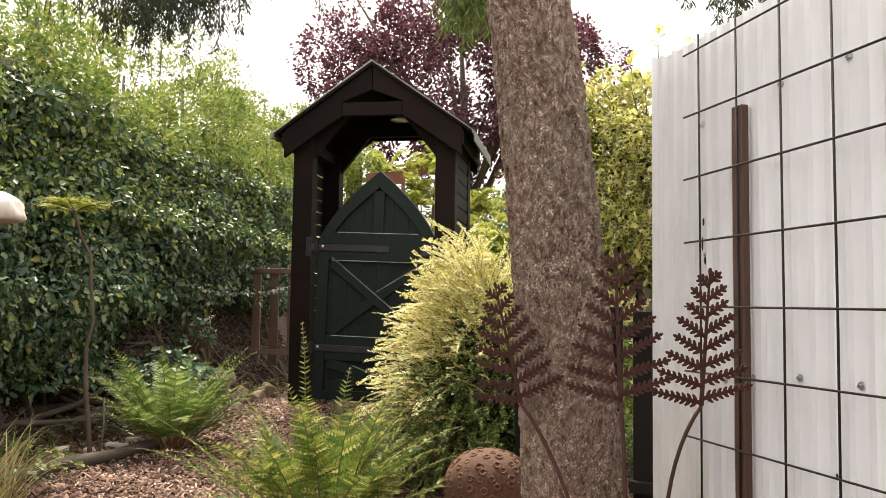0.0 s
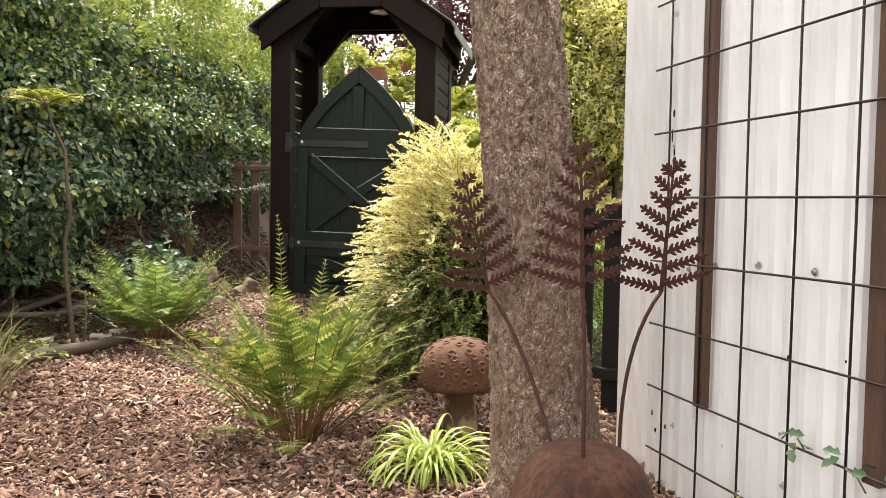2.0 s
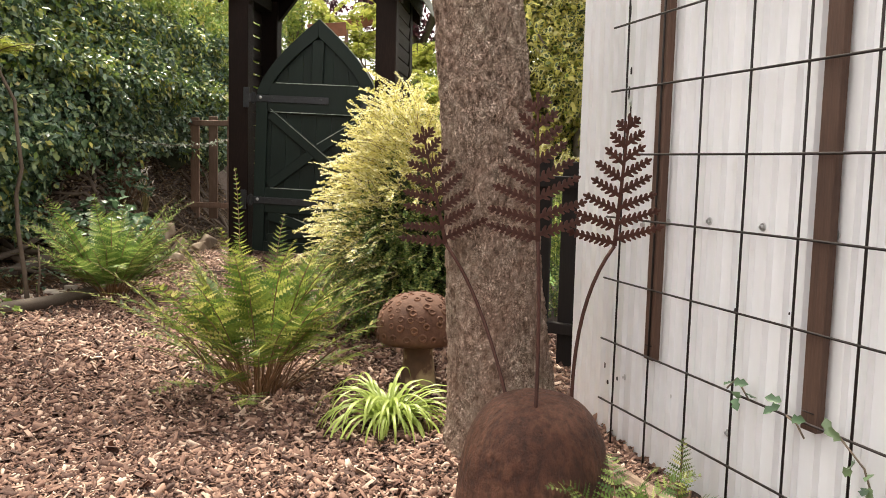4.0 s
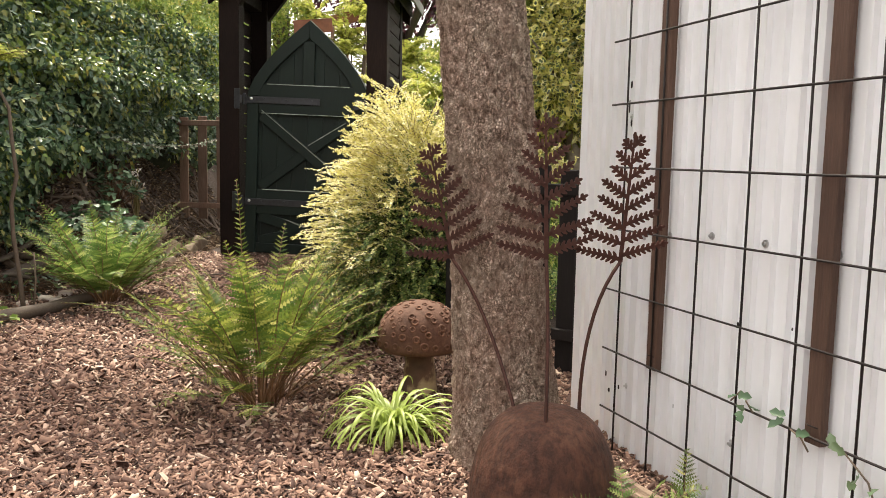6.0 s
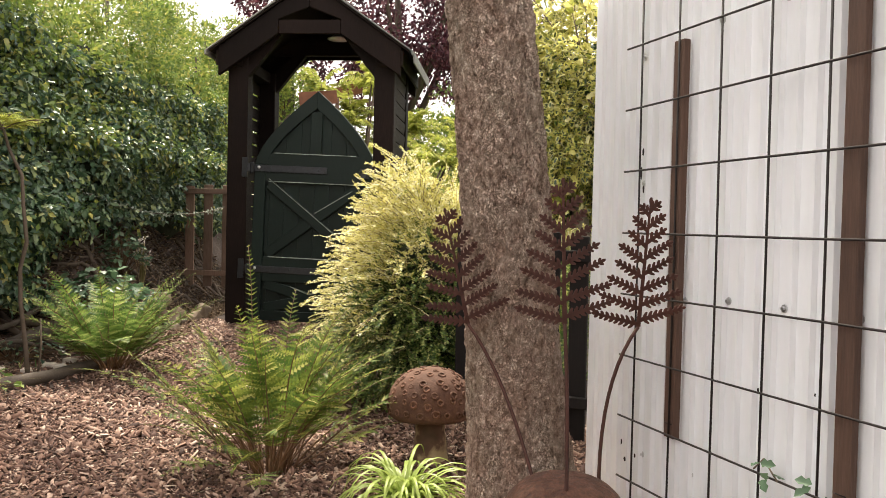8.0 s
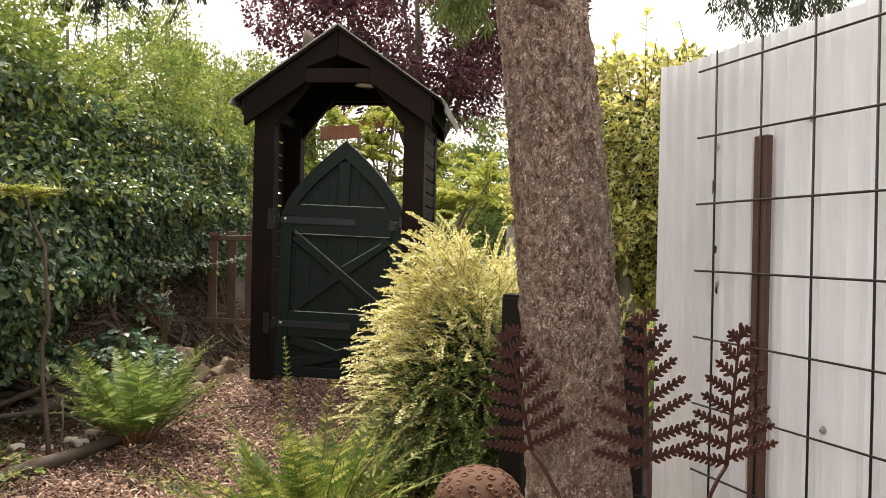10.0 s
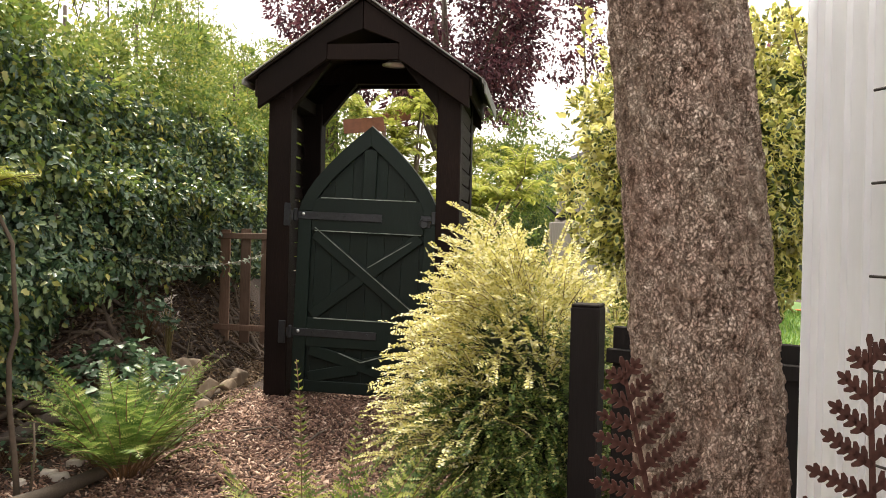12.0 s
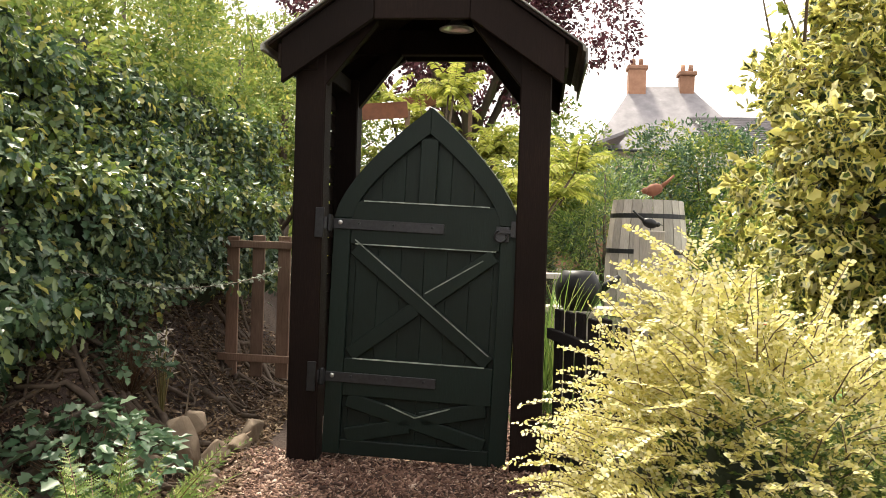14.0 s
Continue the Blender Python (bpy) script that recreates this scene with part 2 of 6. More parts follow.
def lumps(P, f, seed=0.0):
    """A cheap smooth noise of about -1 to 1."""
    x, y, z = P[:, 0] * f + seed, P[:, 1] * f + 1.7 * seed, P[:, 2] * f - seed
    return (np.sin(x * 1.3 + np.sin(y * 1.7)) + np.sin(y * 1.9 + np.sin(z * 1.1 + x)) + np.sin(z * 2.3 + np.sin(x * 0.9 + y * 0.7))) / 3


def ground_z(x, y):
    """The height of the ground: a path that falls gently from the gate, and a bank under the hedge."""
    x, y = np.asarray(x, float), np.asarray(y, float)
    bank = 0.95 * smooth01((-1.68 - x) / 1.0) * smooth01((y - 5.5) / 1.9) * (1 - smooth01((y - 14) / 6))
    fall = -0.21 * np.clip((6.9 - y) / 3.9, 0, 1) * np.where(x < -1.2, 1 - 0.45 * smooth01((-1.2 - x) / 0.9), 1.0)
    near = np.exp(-((x / 6) ** 2 + ((y - 4) / 9) ** 2))
    und = 0.018 * np.sin(x * 2.1 + np.sin(y * 1.3)) * np.sin(y * 1.7 + 0.5) + 0.008 * np.sin(x * 7 + y * 3) * np.sin(y * 8 - x * 2)
    knolls = 0.07 * np.sin(x * 5.3 + 1.7 * np.sin(y * 2.9)) * np.sin(y * 4.1 + 0.8 * np.sin(x * 3.7)) * smooth01((-1.75 - x) / 0.3) * smooth01((y - 6.2) / 0.8) * (1 - smooth01((y - 11) / 3))
    return bank + fall + near * und + knolls


def gz(x, y):
    return float(ground_z(x, y))

# ---- ground ----
def build_ground():
    def axis(lo, hi, step, far):
        a = list(np.arange(lo, hi + 1e-6, step))
        out, s = [], step
        v = hi
        while v < far:
            s *= 1.45
            v += s
            out.append(v)
        low, s, v = [], step, lo
        while v > -far:
            s *= 1.45
            v -= s
            low.append(v)
        return np.array(low[::-1] + a + out)
    xs, ys = axis(-4.5, 3.5, 0.07, 1500), axis(-1.0, 10.0, 0.07, 1500)
    X, Y = np.meshgrid(xs, ys)
    Z = ground_z(X, Y)
    nx, ny = len(xs), len(ys)
    V = np.stack([X, Y, Z], -1).reshape(-1, 3)
    F = [(j * nx + i, j * nx + i + 1, (j + 1) * nx + i + 1, (j + 1) * nx + i) for j in range(ny - 1) for i in range(nx - 1)]
    ob = raw("ground", V, F, M_SOIL, smooth=True)
    return tagged(ob, "brown bark-chip garden ground with a low bank", "ground", kind="structure")


ground = build_ground()

# ---- the corrugated shed wall: a line that runs from its far corner towards the viewer ----
WH = radians(14.9)
W_O = Vector((0.937, 3.050, 0))                    # foot of the first upright of the mesh
W_S = Vector((math.sin(WH), -math.cos(WH), 0))     # along the wall, nearer
W_N = Vector((-math.cos(WH), -math.sin(WH), 0))    # out of the wall, to the path
W_O = W_O - 0.03 * W_N
WM = Matrix(((W_S.x, -W_N.x, 0, W_O.x), (W_S.y, -W_N.y, 0, W_O.y), (0, 0, 1, 0), (0, 0, 0, 1)))   # local x along, y into the wall


def build_shed():
    """Ribbed white sheets: profile along the wall, y into the wall; the ribs stand proud."""
    shed = thing("shed", "white ribbed sheet-metal shed wall beside the path", "shed", WM, kind="structure")
    top, bot, back = 1.87, -0.34, 0.03
    prof = []
    s = -0.318
    rib = 0.0765
    while s < 3.6:
        prof += [(s, back - 0.0100), (s + 0.006, back - 0.0285), (s + 0.013, back - 0.0285), (s + 0.016, back - 0.0100), (s + 0.046, back - 0.0092)]
        s += rib
    sheet_ends = [0, 15 * 5, 30 * 5, len(prof) - 1]
    for k in range(3):
        seg = prof[sheet_ends[k]:sheet_ends[k + 1] + 1]
        dz = (0.0, 0.006, -0.004)[k]
        off = (0.0, -0.0015, 0.0)[k]
        n = len(seg)
        vs = [(x, y + off, z) for z in (bot, top + dz) for x, y in seg] + [(x, y + off + 0.0012, z) for z in (bot, top + dz) for x, y in seg]
        fs = [(i, i + 1, n + i + 1, n + i) for i in range(n - 1)] + [(2 * n + i + 1, 2 * n + i, 3 * n + i, 3 * n + i + 1) for i in range(n - 1)]
        fs += [(n + i, n + i + 1, 3 * n + i + 1, 3 * n + i) for i in range(n - 1)]
        raw("sheet", vs, fs, M_WHITE, shed)
    part("roof", box_bm(3.86, 1.12, 0.02, (1.62, 0.61, top - 0.09), 0), M_FELT, shed, "flat grey felt roof below the sheet tops")
    # corner flashing at the far end, folded round the edge
    part("corner_trim", prism_bm([(-0.335, bot), (-0.335, top + 0.004), (-0.305, top + 0.004), (-0.305, bot)], back - 0.0305, back - 0.0285, 0), M_WHITE, shed)
    part("corner_return", box_bm(0.003, 1.2, top - bot, (-0.337, 0.57, (top + bot) / 2), 0), M_WHITE, shed)
    # the shed behind the sheets
    part("back_wall", box_bm(3.9, 0.04, 2.15, (1.6, 1.18, 0.7), 0), M_WHITE, shed)
    part("roof", box_bm(3.96, 1.22, 0.03, (1.6, 0.64, 1.80), 0), M_FELT, shed)
    for i, (a, z) in enumerate([(0.14, 1.56), (0.40, 1.575), (0.70, 1.575), (0.08, 0.62), (0.24, 0.64), (0.47, 0.66), (0.72, 0.66), (1.0, 0.66), (0.0, 0.04), (0.3, 0.05), (0.62, 0.02), (-0.05, 1.54), (-0.03, 1.06), (1.3, 0.66), (1.05, 1.57)]):
        b = bmesh.new()
        bmesh.ops.create_cone(b, cap_ends=True, segments=10, radius1=0.013, radius2=0.012, depth=0.004, matrix=Matrix.Translation((a, back - 0.012, z)) @ Matrix.Rotation(math.pi / 2, 4, "X"))
        bmesh.ops.create_cone(b, cap_ends=True, segments=6, radius1=0.007, radius2=0.006, depth=0.009, matrix=Matrix.Translation((a, back - 0.017, z)) @ Matrix.Rotation(math.pi / 2, 4, "X"))
        part("screw", b, M_BOLT, shed, "zinc roofing screw with washer")
    # places where the coating has flaked down to dark metal
    rnd = random.Random(17)
    for a, z, h, w in ((-0.075, 1.40, 0.06, 0.014), (-0.05, 1.18, 0.03, 0.010), (-0.058, 1.10, 0.05, 0.008), (-0.04, 1.04, 0.035, 0.010), (-0.088, 0.97, 0.05, 0.012), (-0.082, 0.90, 0.03, 0.008), (-0.15, 0.05, 0.03, 0.014), (-0.12, -0.01, 0.02, 0.012), (-0.05, 0.02, 0.018, 0.010), (0.62, 0.40, 0.018, 0.009), (0.85, 0.43, 0.012, 0.007)):
        ol = []
        for k in range(11):
            t = 6.283 * k / 11
            ol.append((a + 0.5 * w * math.cos(t) * rnd.uniform(0.5, 1.1), z + 0.5 * h * math.sin(t) * rnd.uniform(0.6, 1.1)))
        part("flaked_patch", prism_bm(ol, back - 0.0125, back - 0.0090, 0), M_WIRE, shed, "dark patch of flaked coating")
    return shed


shed = build_shed()


def build_mesh_panel():
    """Welded reinforcing mesh, held off the wall by two battens."""
    panel = thing("mesh_panel", "rusty black welded wire mesh fixed to the white wall", "trellis", WM)
    c = 0.2284
    y = -0.028
    for i in range(12):
        tube("upright", [(i * c, y, -0.28), (i * c + 0.002, y + 0.002, 0.8), (i * c, y, 1.86)], [0.0038] * 3, M_WIRE, panel, 6)
    for j in range(10):
        z = 0.872 + 0.2325 * (j - 5)
        sag = 0.006 * math.sin(j * 2.1)
        tube("crosswire", [(-0.09, y - 0.007, z), (0.9, y - 0.007, z + sag), (2.65, y - 0.007, z)], [0.0038] * 3, M_WIRE, panel, 6)
    return panel


mesh_panel = build_mesh_panel()


def batten(s, z0, z1, lean):
    b = thing("batten", "dark brown wooden batten behind wire mesh", "batten", WM)
    part("board", beam_bm((s + lean, -0.006, z0), (s, -0.006, z1), 0.058, 0.028, 0.003, up=(0, 1, 0)), M_BATTEN, b)
    tube("fixing", [(s + lean * 0.9 - 0.02, -0.02, z0 + 0.05), (s + lean * 0.9, -0.034, z0 + 0.055), (s + lean * 0.9 + 0.02, -0.02, z0 + 0.05)], [0.002] * 3, M_WIRE, b, 5)
    return b


batten(0.217, 0.158, 1.545, 0.0)
batten(0.988, 0.145, 1.60, 0.0)

# ---- the arbor over the gate ----
AM = pose(-0.635, 7.27, 0, 0, 0, -9)     # local x across, y through, front face at y = 0


def build_arbor():
    ar = thing("arbor", "dark brown timber gate arbor with pitched felt roof", "arbor", AM)
    ridge, slope, depth = 2.95, 0.70, 1.0
    for sx in (-1, 1):
        for y in (0.085, depth - 0.085):
            part("post", box_bm(0.175, 0.15, 2.42, (sx * 0.64, y, 1.13), 0.008), M_STAIN, ar)
        # boards of the side wall, each leaning out over the one below
        z = 0.10
        while z < 2.16:
            h = 0.118
            gap = 0.018 if z > 1.3 else 0.006
            part("board", box_bm(0.018, depth - 0.33, h - gap, (sx * 0.703, depth / 2, z + h / 2), 0.002, Matrix.Translation((sx * 0.703, 0, z)) @ Matrix.Rotation(sx * 0.10, 4, "Y") @ Matrix.Translation((-sx * 0.703, 0, -z))), M_STAINH, ar)
            z += h
        part("wall_plate", box_bm(0.12, depth, 0.10, (sx * 0.66, depth / 2, 2.29), 0.004), M_STAINH, ar)
    # bargeboards with collar, front and back
    for y0, y1 in ((-0.075, -0.03), (depth + 0.03, depth + 0.075)):
        for sx in (-1, 1):
            o = [(0.002 * sx, ridge), (sx * 0.79, ridge - 0.79 * slope), (sx * 0.79, ridge - 0.79 * slope - 0.245), (sx * 0.27, ridge - 0.27 * slope - 0.25), (sx * 0.27, ridge - 0.27 * slope - 0.13), (0.002 * sx, ridge - 0.215)]
            part("bargeboard", prism_bm(o, y0, y1, 0.004), M_STAIN, ar)
        part("collar", prism_bm([(-0.268, 2.51), (0.268, 2.51), (0.268, 2.628), (-0.268, 2.628)], y0 + 0.006, y1 - 0.004, 0.004), M_STAIN, ar)
    # diagonal knee braces that make the eight-sided opening at the back
    for sx in (-1, 1):
        for y in (0.02, depth - 0.12):
            part("knee_brace", prism_bm([(sx * 0.56, 2.15), (sx * 0.27, 2.51), (sx * 0.27, 2.64), (sx * 0.56, 2.36)], y, y + 0.07, 0.004), M_STAIN, ar)
    part("back_beam", box_bm(1.2, 0.07, 0.16, (0, depth - 0.085, 2.60), 0.004), M_STAIN, ar)
    # roof: boarded underside and felt on top, thin bright edge
    for sx in (-1, 1):
        n = Vector((sx * slope, 0, 1)).normalized()
        q = [(0, ridge + 0.002), (sx * 0.86, ridge - 0.86 * slope + 0.002), (sx * 0.86, ridge - 0.86 * slope + 0.022), (0, ridge + 0.026)]
        part("roof_deck", prism_bm(q, -0.10, depth + 0.10, 0.002), M_STAINH, ar)
        q = [(0, ridge + 0.028), (sx * 0.880, ridge - 0.880 * slope + 0.026), (sx * 0.885, ridge - 0.885 * slope - 0.004), (sx * 0.900, ridge - 0.900 * slope), (sx * 0.900, ridge - 0.900 * slope + 0.036), (0, ridge + 0.044)]
        part("roof_felt", prism_bm(q, -0.115, depth + 0.115, 0.002), M_FELT, ar, "grey mineral roofing felt")
        part("fascia", box_bm(0.02, depth + 0.14, 0.13, (sx * 0.80, depth / 2, 2.305), 0.003), M_STAINH, ar)
    part("felt_flap", box_bm(0.012, depth + 0.22, 0.09, (0.906, depth / 2, ridge - 0.900 * slope - 0.02), 0.002), M_FELT, ar, "loose felt edge hanging over the eave")
    return ar


arbor = build_arbor()


def arch_side(n=9):
    """Right half of the pointed top, from the shoulder to the tip."""
    pts = []
    for i in range(n + 1):
        a = i / n
        z = 1.39 + 0.65 * a
        x = 0.53 * (1 - a ** 1.5)
        pts.append((x, z))
    return pts


def build_gate():
    g = thing("gate", "closed dark green wooden gate with pointed arched top", "gate", AM @ Matrix.Translation((0, 0.05, 0)) @ Matrix.Rotation(radians(1.6), 4, "Y"))
    side = arch_side()

    def half(z):
        if z <= 1.39:
            return 0.53
        for (x0, z0), (x1, z1) in zip(side, side[1:]):
            if z0 <= z <= z1:
                return x0 + (x1 - x0) * (z - z0) / (z1 - z0)
        return 0.0
    # upright boards behind, cut to the arch
    w = 1.06 / 8
    for i in range(8):
        x0, x1 = -0.53 + i * w + 0.0004, -0.53 + (i + 1) * w - 0.0004
        tops = []
        for k in range(6):
            x = x1 + (x0 - x1) * k / 5
            lo, hi = 1.39, 2.04
            for _ in range(24):
                mid = (lo + hi) / 2
                if half(mid) > abs(x):
                    lo = mid
                else:
                    hi = mid
            tops.append((x, lo - 0.003))
        part("board", prism_bm([(x0, 0.035), (x1, 0.035)] + tops, 0.036, 0.054, 0.002), M_GREENP, g)
    # frame round the outside
    for sx in (-1, 1):
        part("stile", prism_bm([(sx * 0.53, 0.03), (sx * 0.53, 1.388), (sx * 0.43, 1.388), (sx * 0.43, 0.03)], 0.0, 0.034, 0.004), M_GREENP, g)
        outer = [(sx * x, z) for x, z in side]
        inner = [(sx * max(0.53 * (1 - (k / 9) ** 1.5) * 0.80, 0.0), 1.39 + (k / 9) * 0.50) for k in range(10)]
        part("arch_rail", prism_bm(outer + inner[::-1], 0.0, 0.034, 0.003), M_GREENP, g)
    for z0, z1 in ((1.245, 1.49), (0.37, 0.585), (0.03, 0.115)):
        part("rail", box_bm(0.858, 0.03, z1 - z0, (0, 0.0165, (z0 + z1) / 2), 0.004), M_GREENP, g)
    part("mullion", box_bm(0.10, 0.03, 0.37, (0, 0.0175, 1.677), 0.004), M_GREENP, g)
    # crossed braces in the two lower panels
    for zb, zt in ((0.587, 1.243), (0.117, 0.368)):
        part("brace", beam_bm((-0.40, 0.018, zt - 0.02), (0.40, 0.018, zb + 0.02), 0.03, 0.085, 0.004), M_GREENP, g)
        part("brace", beam_bm((0.40, 0.0165, zt - 0.02), (0.03, 0.0165, (zt + zb) / 2 + 0.02), 0.027, 0.085, 0.004), M_GREENP, g)
        part("brace", beam_bm((-0.03, 0.0165, (zt + zb) / 2 - 0.02), (-0.40, 0.0165, zb + 0.02), 0.027, 0.085, 0.004), M_GREENP, g)
    # pale worn paint and painted highlights along the upper edges of rails and braces
    for p, q in (((-0.40, -0.0, 1.268), (0.40, -0.0, 0.652)), ((0.02, -0.0, 0.985), (0.34, -0.0, 1.19)), ((-0.38, -0.0, 0.5865), (0.38, -0.0, 0.5865)), ((-0.36, -0.0, 1.492), (0.36, -0.0, 1.492)), ((-0.17, -0.0, 0.335), (0.0, -0.0, 0.272)), ((0.0, -0.0, 0.272), (0.20, -0.0, 0.34)), ((-0.40, -0.0, 1.244), (0.41, -0.0, 1.244))):
        part("worn_edge", beam_bm(p, q, 0.006, 0.007, 0), M_WORN_LIT, g)
    # bright rim of the arch's right side: light on its edge put into colour
    for k in range(9):
        (x0, z0), (x1, z1) = side[k], side[k + 1]
        part("worn_rim", beam_bm((x0 + 0.002, 0.027, z0 + 0.002), (x1 + 0.002, 0.027, z1 + 0.003), 0.05, 0.004, 0, up=(1, 0, 1)), M_WORN_LIT, g)
    # strap hinges on the left, latch on the right
    for z in (1.355, 0.475):
        h = part("strap_hinge", box_bm(0.66, 0.008, 0.058, (-0.22, -0.005, z), 0.003), M_IRON, g, "black iron strap hinge")
        part("hinge_plate", box_bm(0.05, 0.012, 0.17, (-0.60, -0.056, z), 0.003), M_IRON, h)
        part("knuckle", beam_bm((-0.545, -0.03, z - 0.05), (-0.545, -0.03, z + 0.05), 0.03, 0.03, 0.008), M_IRON, h)
        part("bridge", beam_bm((-0.62, -0.052, z), (-0.53, -0.012, z), 0.012, 0.07, 0.002), M_IRON, h)
        for k, x in enumerate((-0.49, -0.38, -0.18, 0.04)):
            b = bmesh.new()
            bmesh.ops.create_uvsphere(b, u_segments=10, v_segments=6, radius=0.014 if k == 0 else 0.008, matrix=Matrix.Translation((x, -0.011, z + 0.008)) @ Matrix.Diagonal((1, 0.5, 1, 1)))
            part("bolt", b, M_BOLT if k == 0 else M_IRON, h, smooth=True)
    la = part("latch_plate", box_bm(0.075, 0.008, 0.085, (0.44, -0.005, 1.345), 0.003), M_IRON, g, "black iron ring latch")
    ring = [(0.43 + 0.033 * math.cos(a), -0.018, 1.335 + 0.033 * math.sin(a)) for a in np.linspace(0, 2 * math.pi, 17)]
    tube("ring", ring, [0.006] * 17, M_IRON, la, 6)
    part("latch_bar", beam_bm((0.42, -0.018, 1.36), (0.60, -0.022, 1.365), 0.010, 0.022, 0.002), M_IRON, la)
    part("catch", box_bm(0.03, 0.03, 0.09, (0.50, -0.014, 1.375), 0.003), M_IRON, la)
    return g


gate = build_gate()

# ---- plant colours ----
M_IVY = leafy("dark glossy hedge leaf", [(0.0, (0.034, 0.074, 0.042)), (0.45, (0.094, 0.165, 0.088)), (0.8, (0.20, 0.275, 0.135)), (0.93, (0.28, 0.33, 0.11)), (1.0, (0.50, 0.46, 0.15))], 0.33, 0.25, 0.6)
M_IVYG = leafy("fresh green hedge leaf", [(0.0, (0.11, 0.18, 0.04)), (0.5, (0.22, 0.31, 0.065)), (0.85, (0.37, 0.42, 0.10)), (1.0, (0.58, 0.51, 0.12))], 0.38, 0.4, 0.5)
M_LIGHT = leafy("light green shrub leaf", [(0.0, (0.16, 0.23, 0.05)), (0.5, (0.28, 0.36, 0.08)), (0.85, (0.43, 0.47, 0.11)), (1.0, (0.58, 0.53, 0.13))], 0.45, 0.45, 0.4)
# lit and shaded leaf tones of one shrub
M_GOLD = leafy("sunlit golden box-honeysuckle leaf", [(0.0, (0.42, 0.41, 0.10)), (0.35, (0.77, 0.70, 0.26)), (0.75, (0.86, 0.80, 0.42)), (1.0, (0.9, 0.87, 0.66))], 0.5, 0.36, 0.4)
M_GOLDG = leafy("shaded green box-honeysuckle leaf", [(0.0, (0.045, 0.095, 0.025)), (0.45, (0.11, 0.18, 0.04)), (0.8, (0.27, 0.33, 0.08)), (1.0, (0.66, 0.62, 0.24))], 0.45, 0.35, 0.45)
M_HOLLY = leafy("variegated holly leaf", [(0.0, (0.20, 0.24, 0.05)), (0.12, (0.40, 0.42, 0.09)), (0.25, (0.70, 0.66, 0.19)), (0.8, (0.84, 0.78, 0.30)), (1.0, (0.9, 0.86, 0.55))], 0.3, 0.46, 0.5)
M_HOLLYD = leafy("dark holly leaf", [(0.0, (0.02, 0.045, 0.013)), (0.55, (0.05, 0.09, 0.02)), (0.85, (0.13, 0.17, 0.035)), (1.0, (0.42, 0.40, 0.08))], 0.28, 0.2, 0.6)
M_FERN = leafy("fern frond green", [(0.0, (0.07, 0.14, 0.03)), (0.5, (0.19, 0.29, 0.065)), (0.85, (0.36, 0.45, 0.12)), (1.0, (0.55, 0.58, 0.22))], 0.5, 0.4, 0.35)
M_FERNY = leafy("yellow-green fern frond", [(0.0, (0.06, 0.12, 0.025)), (0.5, (0.20, 0.26, 0.048)), (0.85, (0.42, 0.45, 0.10)), (1.0, (0.64, 0.60, 0.22))], 0.5, 0.4, 0.35)
M_STALK = surface("red-brown fern stalk", [(0.3, (0.09, 0.045, 0.025)), (0.7, (0.20, 0.11, 0.05))], 60, 0.6, bump=0.2)
M_LILY = leafy("lime striped strap leaf", [(0.0, (0.19, 0.28, 0.05)), (0.5, (0.34, 0.44, 0.09)), (1.0, (0.58, 0.62, 0.24))], 0.4, 0.35, 0.4)
M_PURPLE = leafy("purple plum leaf", [(0.0, (0.055, 0.018, 0.028)), (0.5, (0.11, 0.035, 0.05)), (0.85, (0.19, 0.065, 0.085)), (1.0, (0.30, 0.13, 0.14))], 0.4, 0.4, 0.4)
M_SUMAC = leafy("yellow-green sumac leaf", [(0.0, (0.25, 0.30, 0.05)), (0.5, (0.42, 0.46, 0.09)), (1.0, (0.62, 0.60, 0.16))], 0.5, 0.45, 0.3)
M_NEEDLE = leafy("conifer needles", [(0.0, (0.02, 0.032, 0.014)), (0.6, (0.05, 0.07, 0.03)), (1.0, (0.09, 0.12, 0.05))], 0.6, 0.15, 0.3)
M_NEEDLEL = leafy("young conifer needles", [(0.0, (0.09, 0.14, 0.03)), (0.6, (0.17, 0.23, 0.06)), (1.0, (0.26, 0.32, 0.09))], 0.6, 0.3, 0.3)
M_STRAW = leafy("dry straw blade", [(0.0, (0.16, 0.17, 0.05)), (0.5, (0.33, 0.28, 0.12)), (1.0, (0.52, 0.42, 0.24))], 0.7, 0.3, 0.2)
M_HELLE = leafy("grey-green lobed leaf", [(0.0, (0.045, 0.105, 0.05)), (0.5, (0.09, 0.17, 0.085)), (1.0, (0.19, 0.28, 0.16))], 0.4, 0.25, 0.5)
M_PALELEAF = leafy("pale grey-green vine leaf", [(0.0, (0.20, 0.26, 0.18)), (0.5, (0.38, 0.43, 0.34)), (1.0, (0.62, 0.65, 0.56))], 0.35, 0.3, 0.6)
M_TWIG = surface("dry twig", [(0.3, (0.07, 0.05, 0.035)), (0.6, (0.15, 0.11, 0.08)), (0.8, (0.25, 0.2, 0.15))], 40, 0.85, bump=0.3)
# near-black stand-in for the shade deep inside foliage
M_CORE = surface("twig mass painted as shade", [(0.3, (0.008, 0.014, 0.006)), (0.7, (0.025, 0.035, 0.014))], 8, 0.95, bump=0.8, bdist=0.03, rand=0.0)


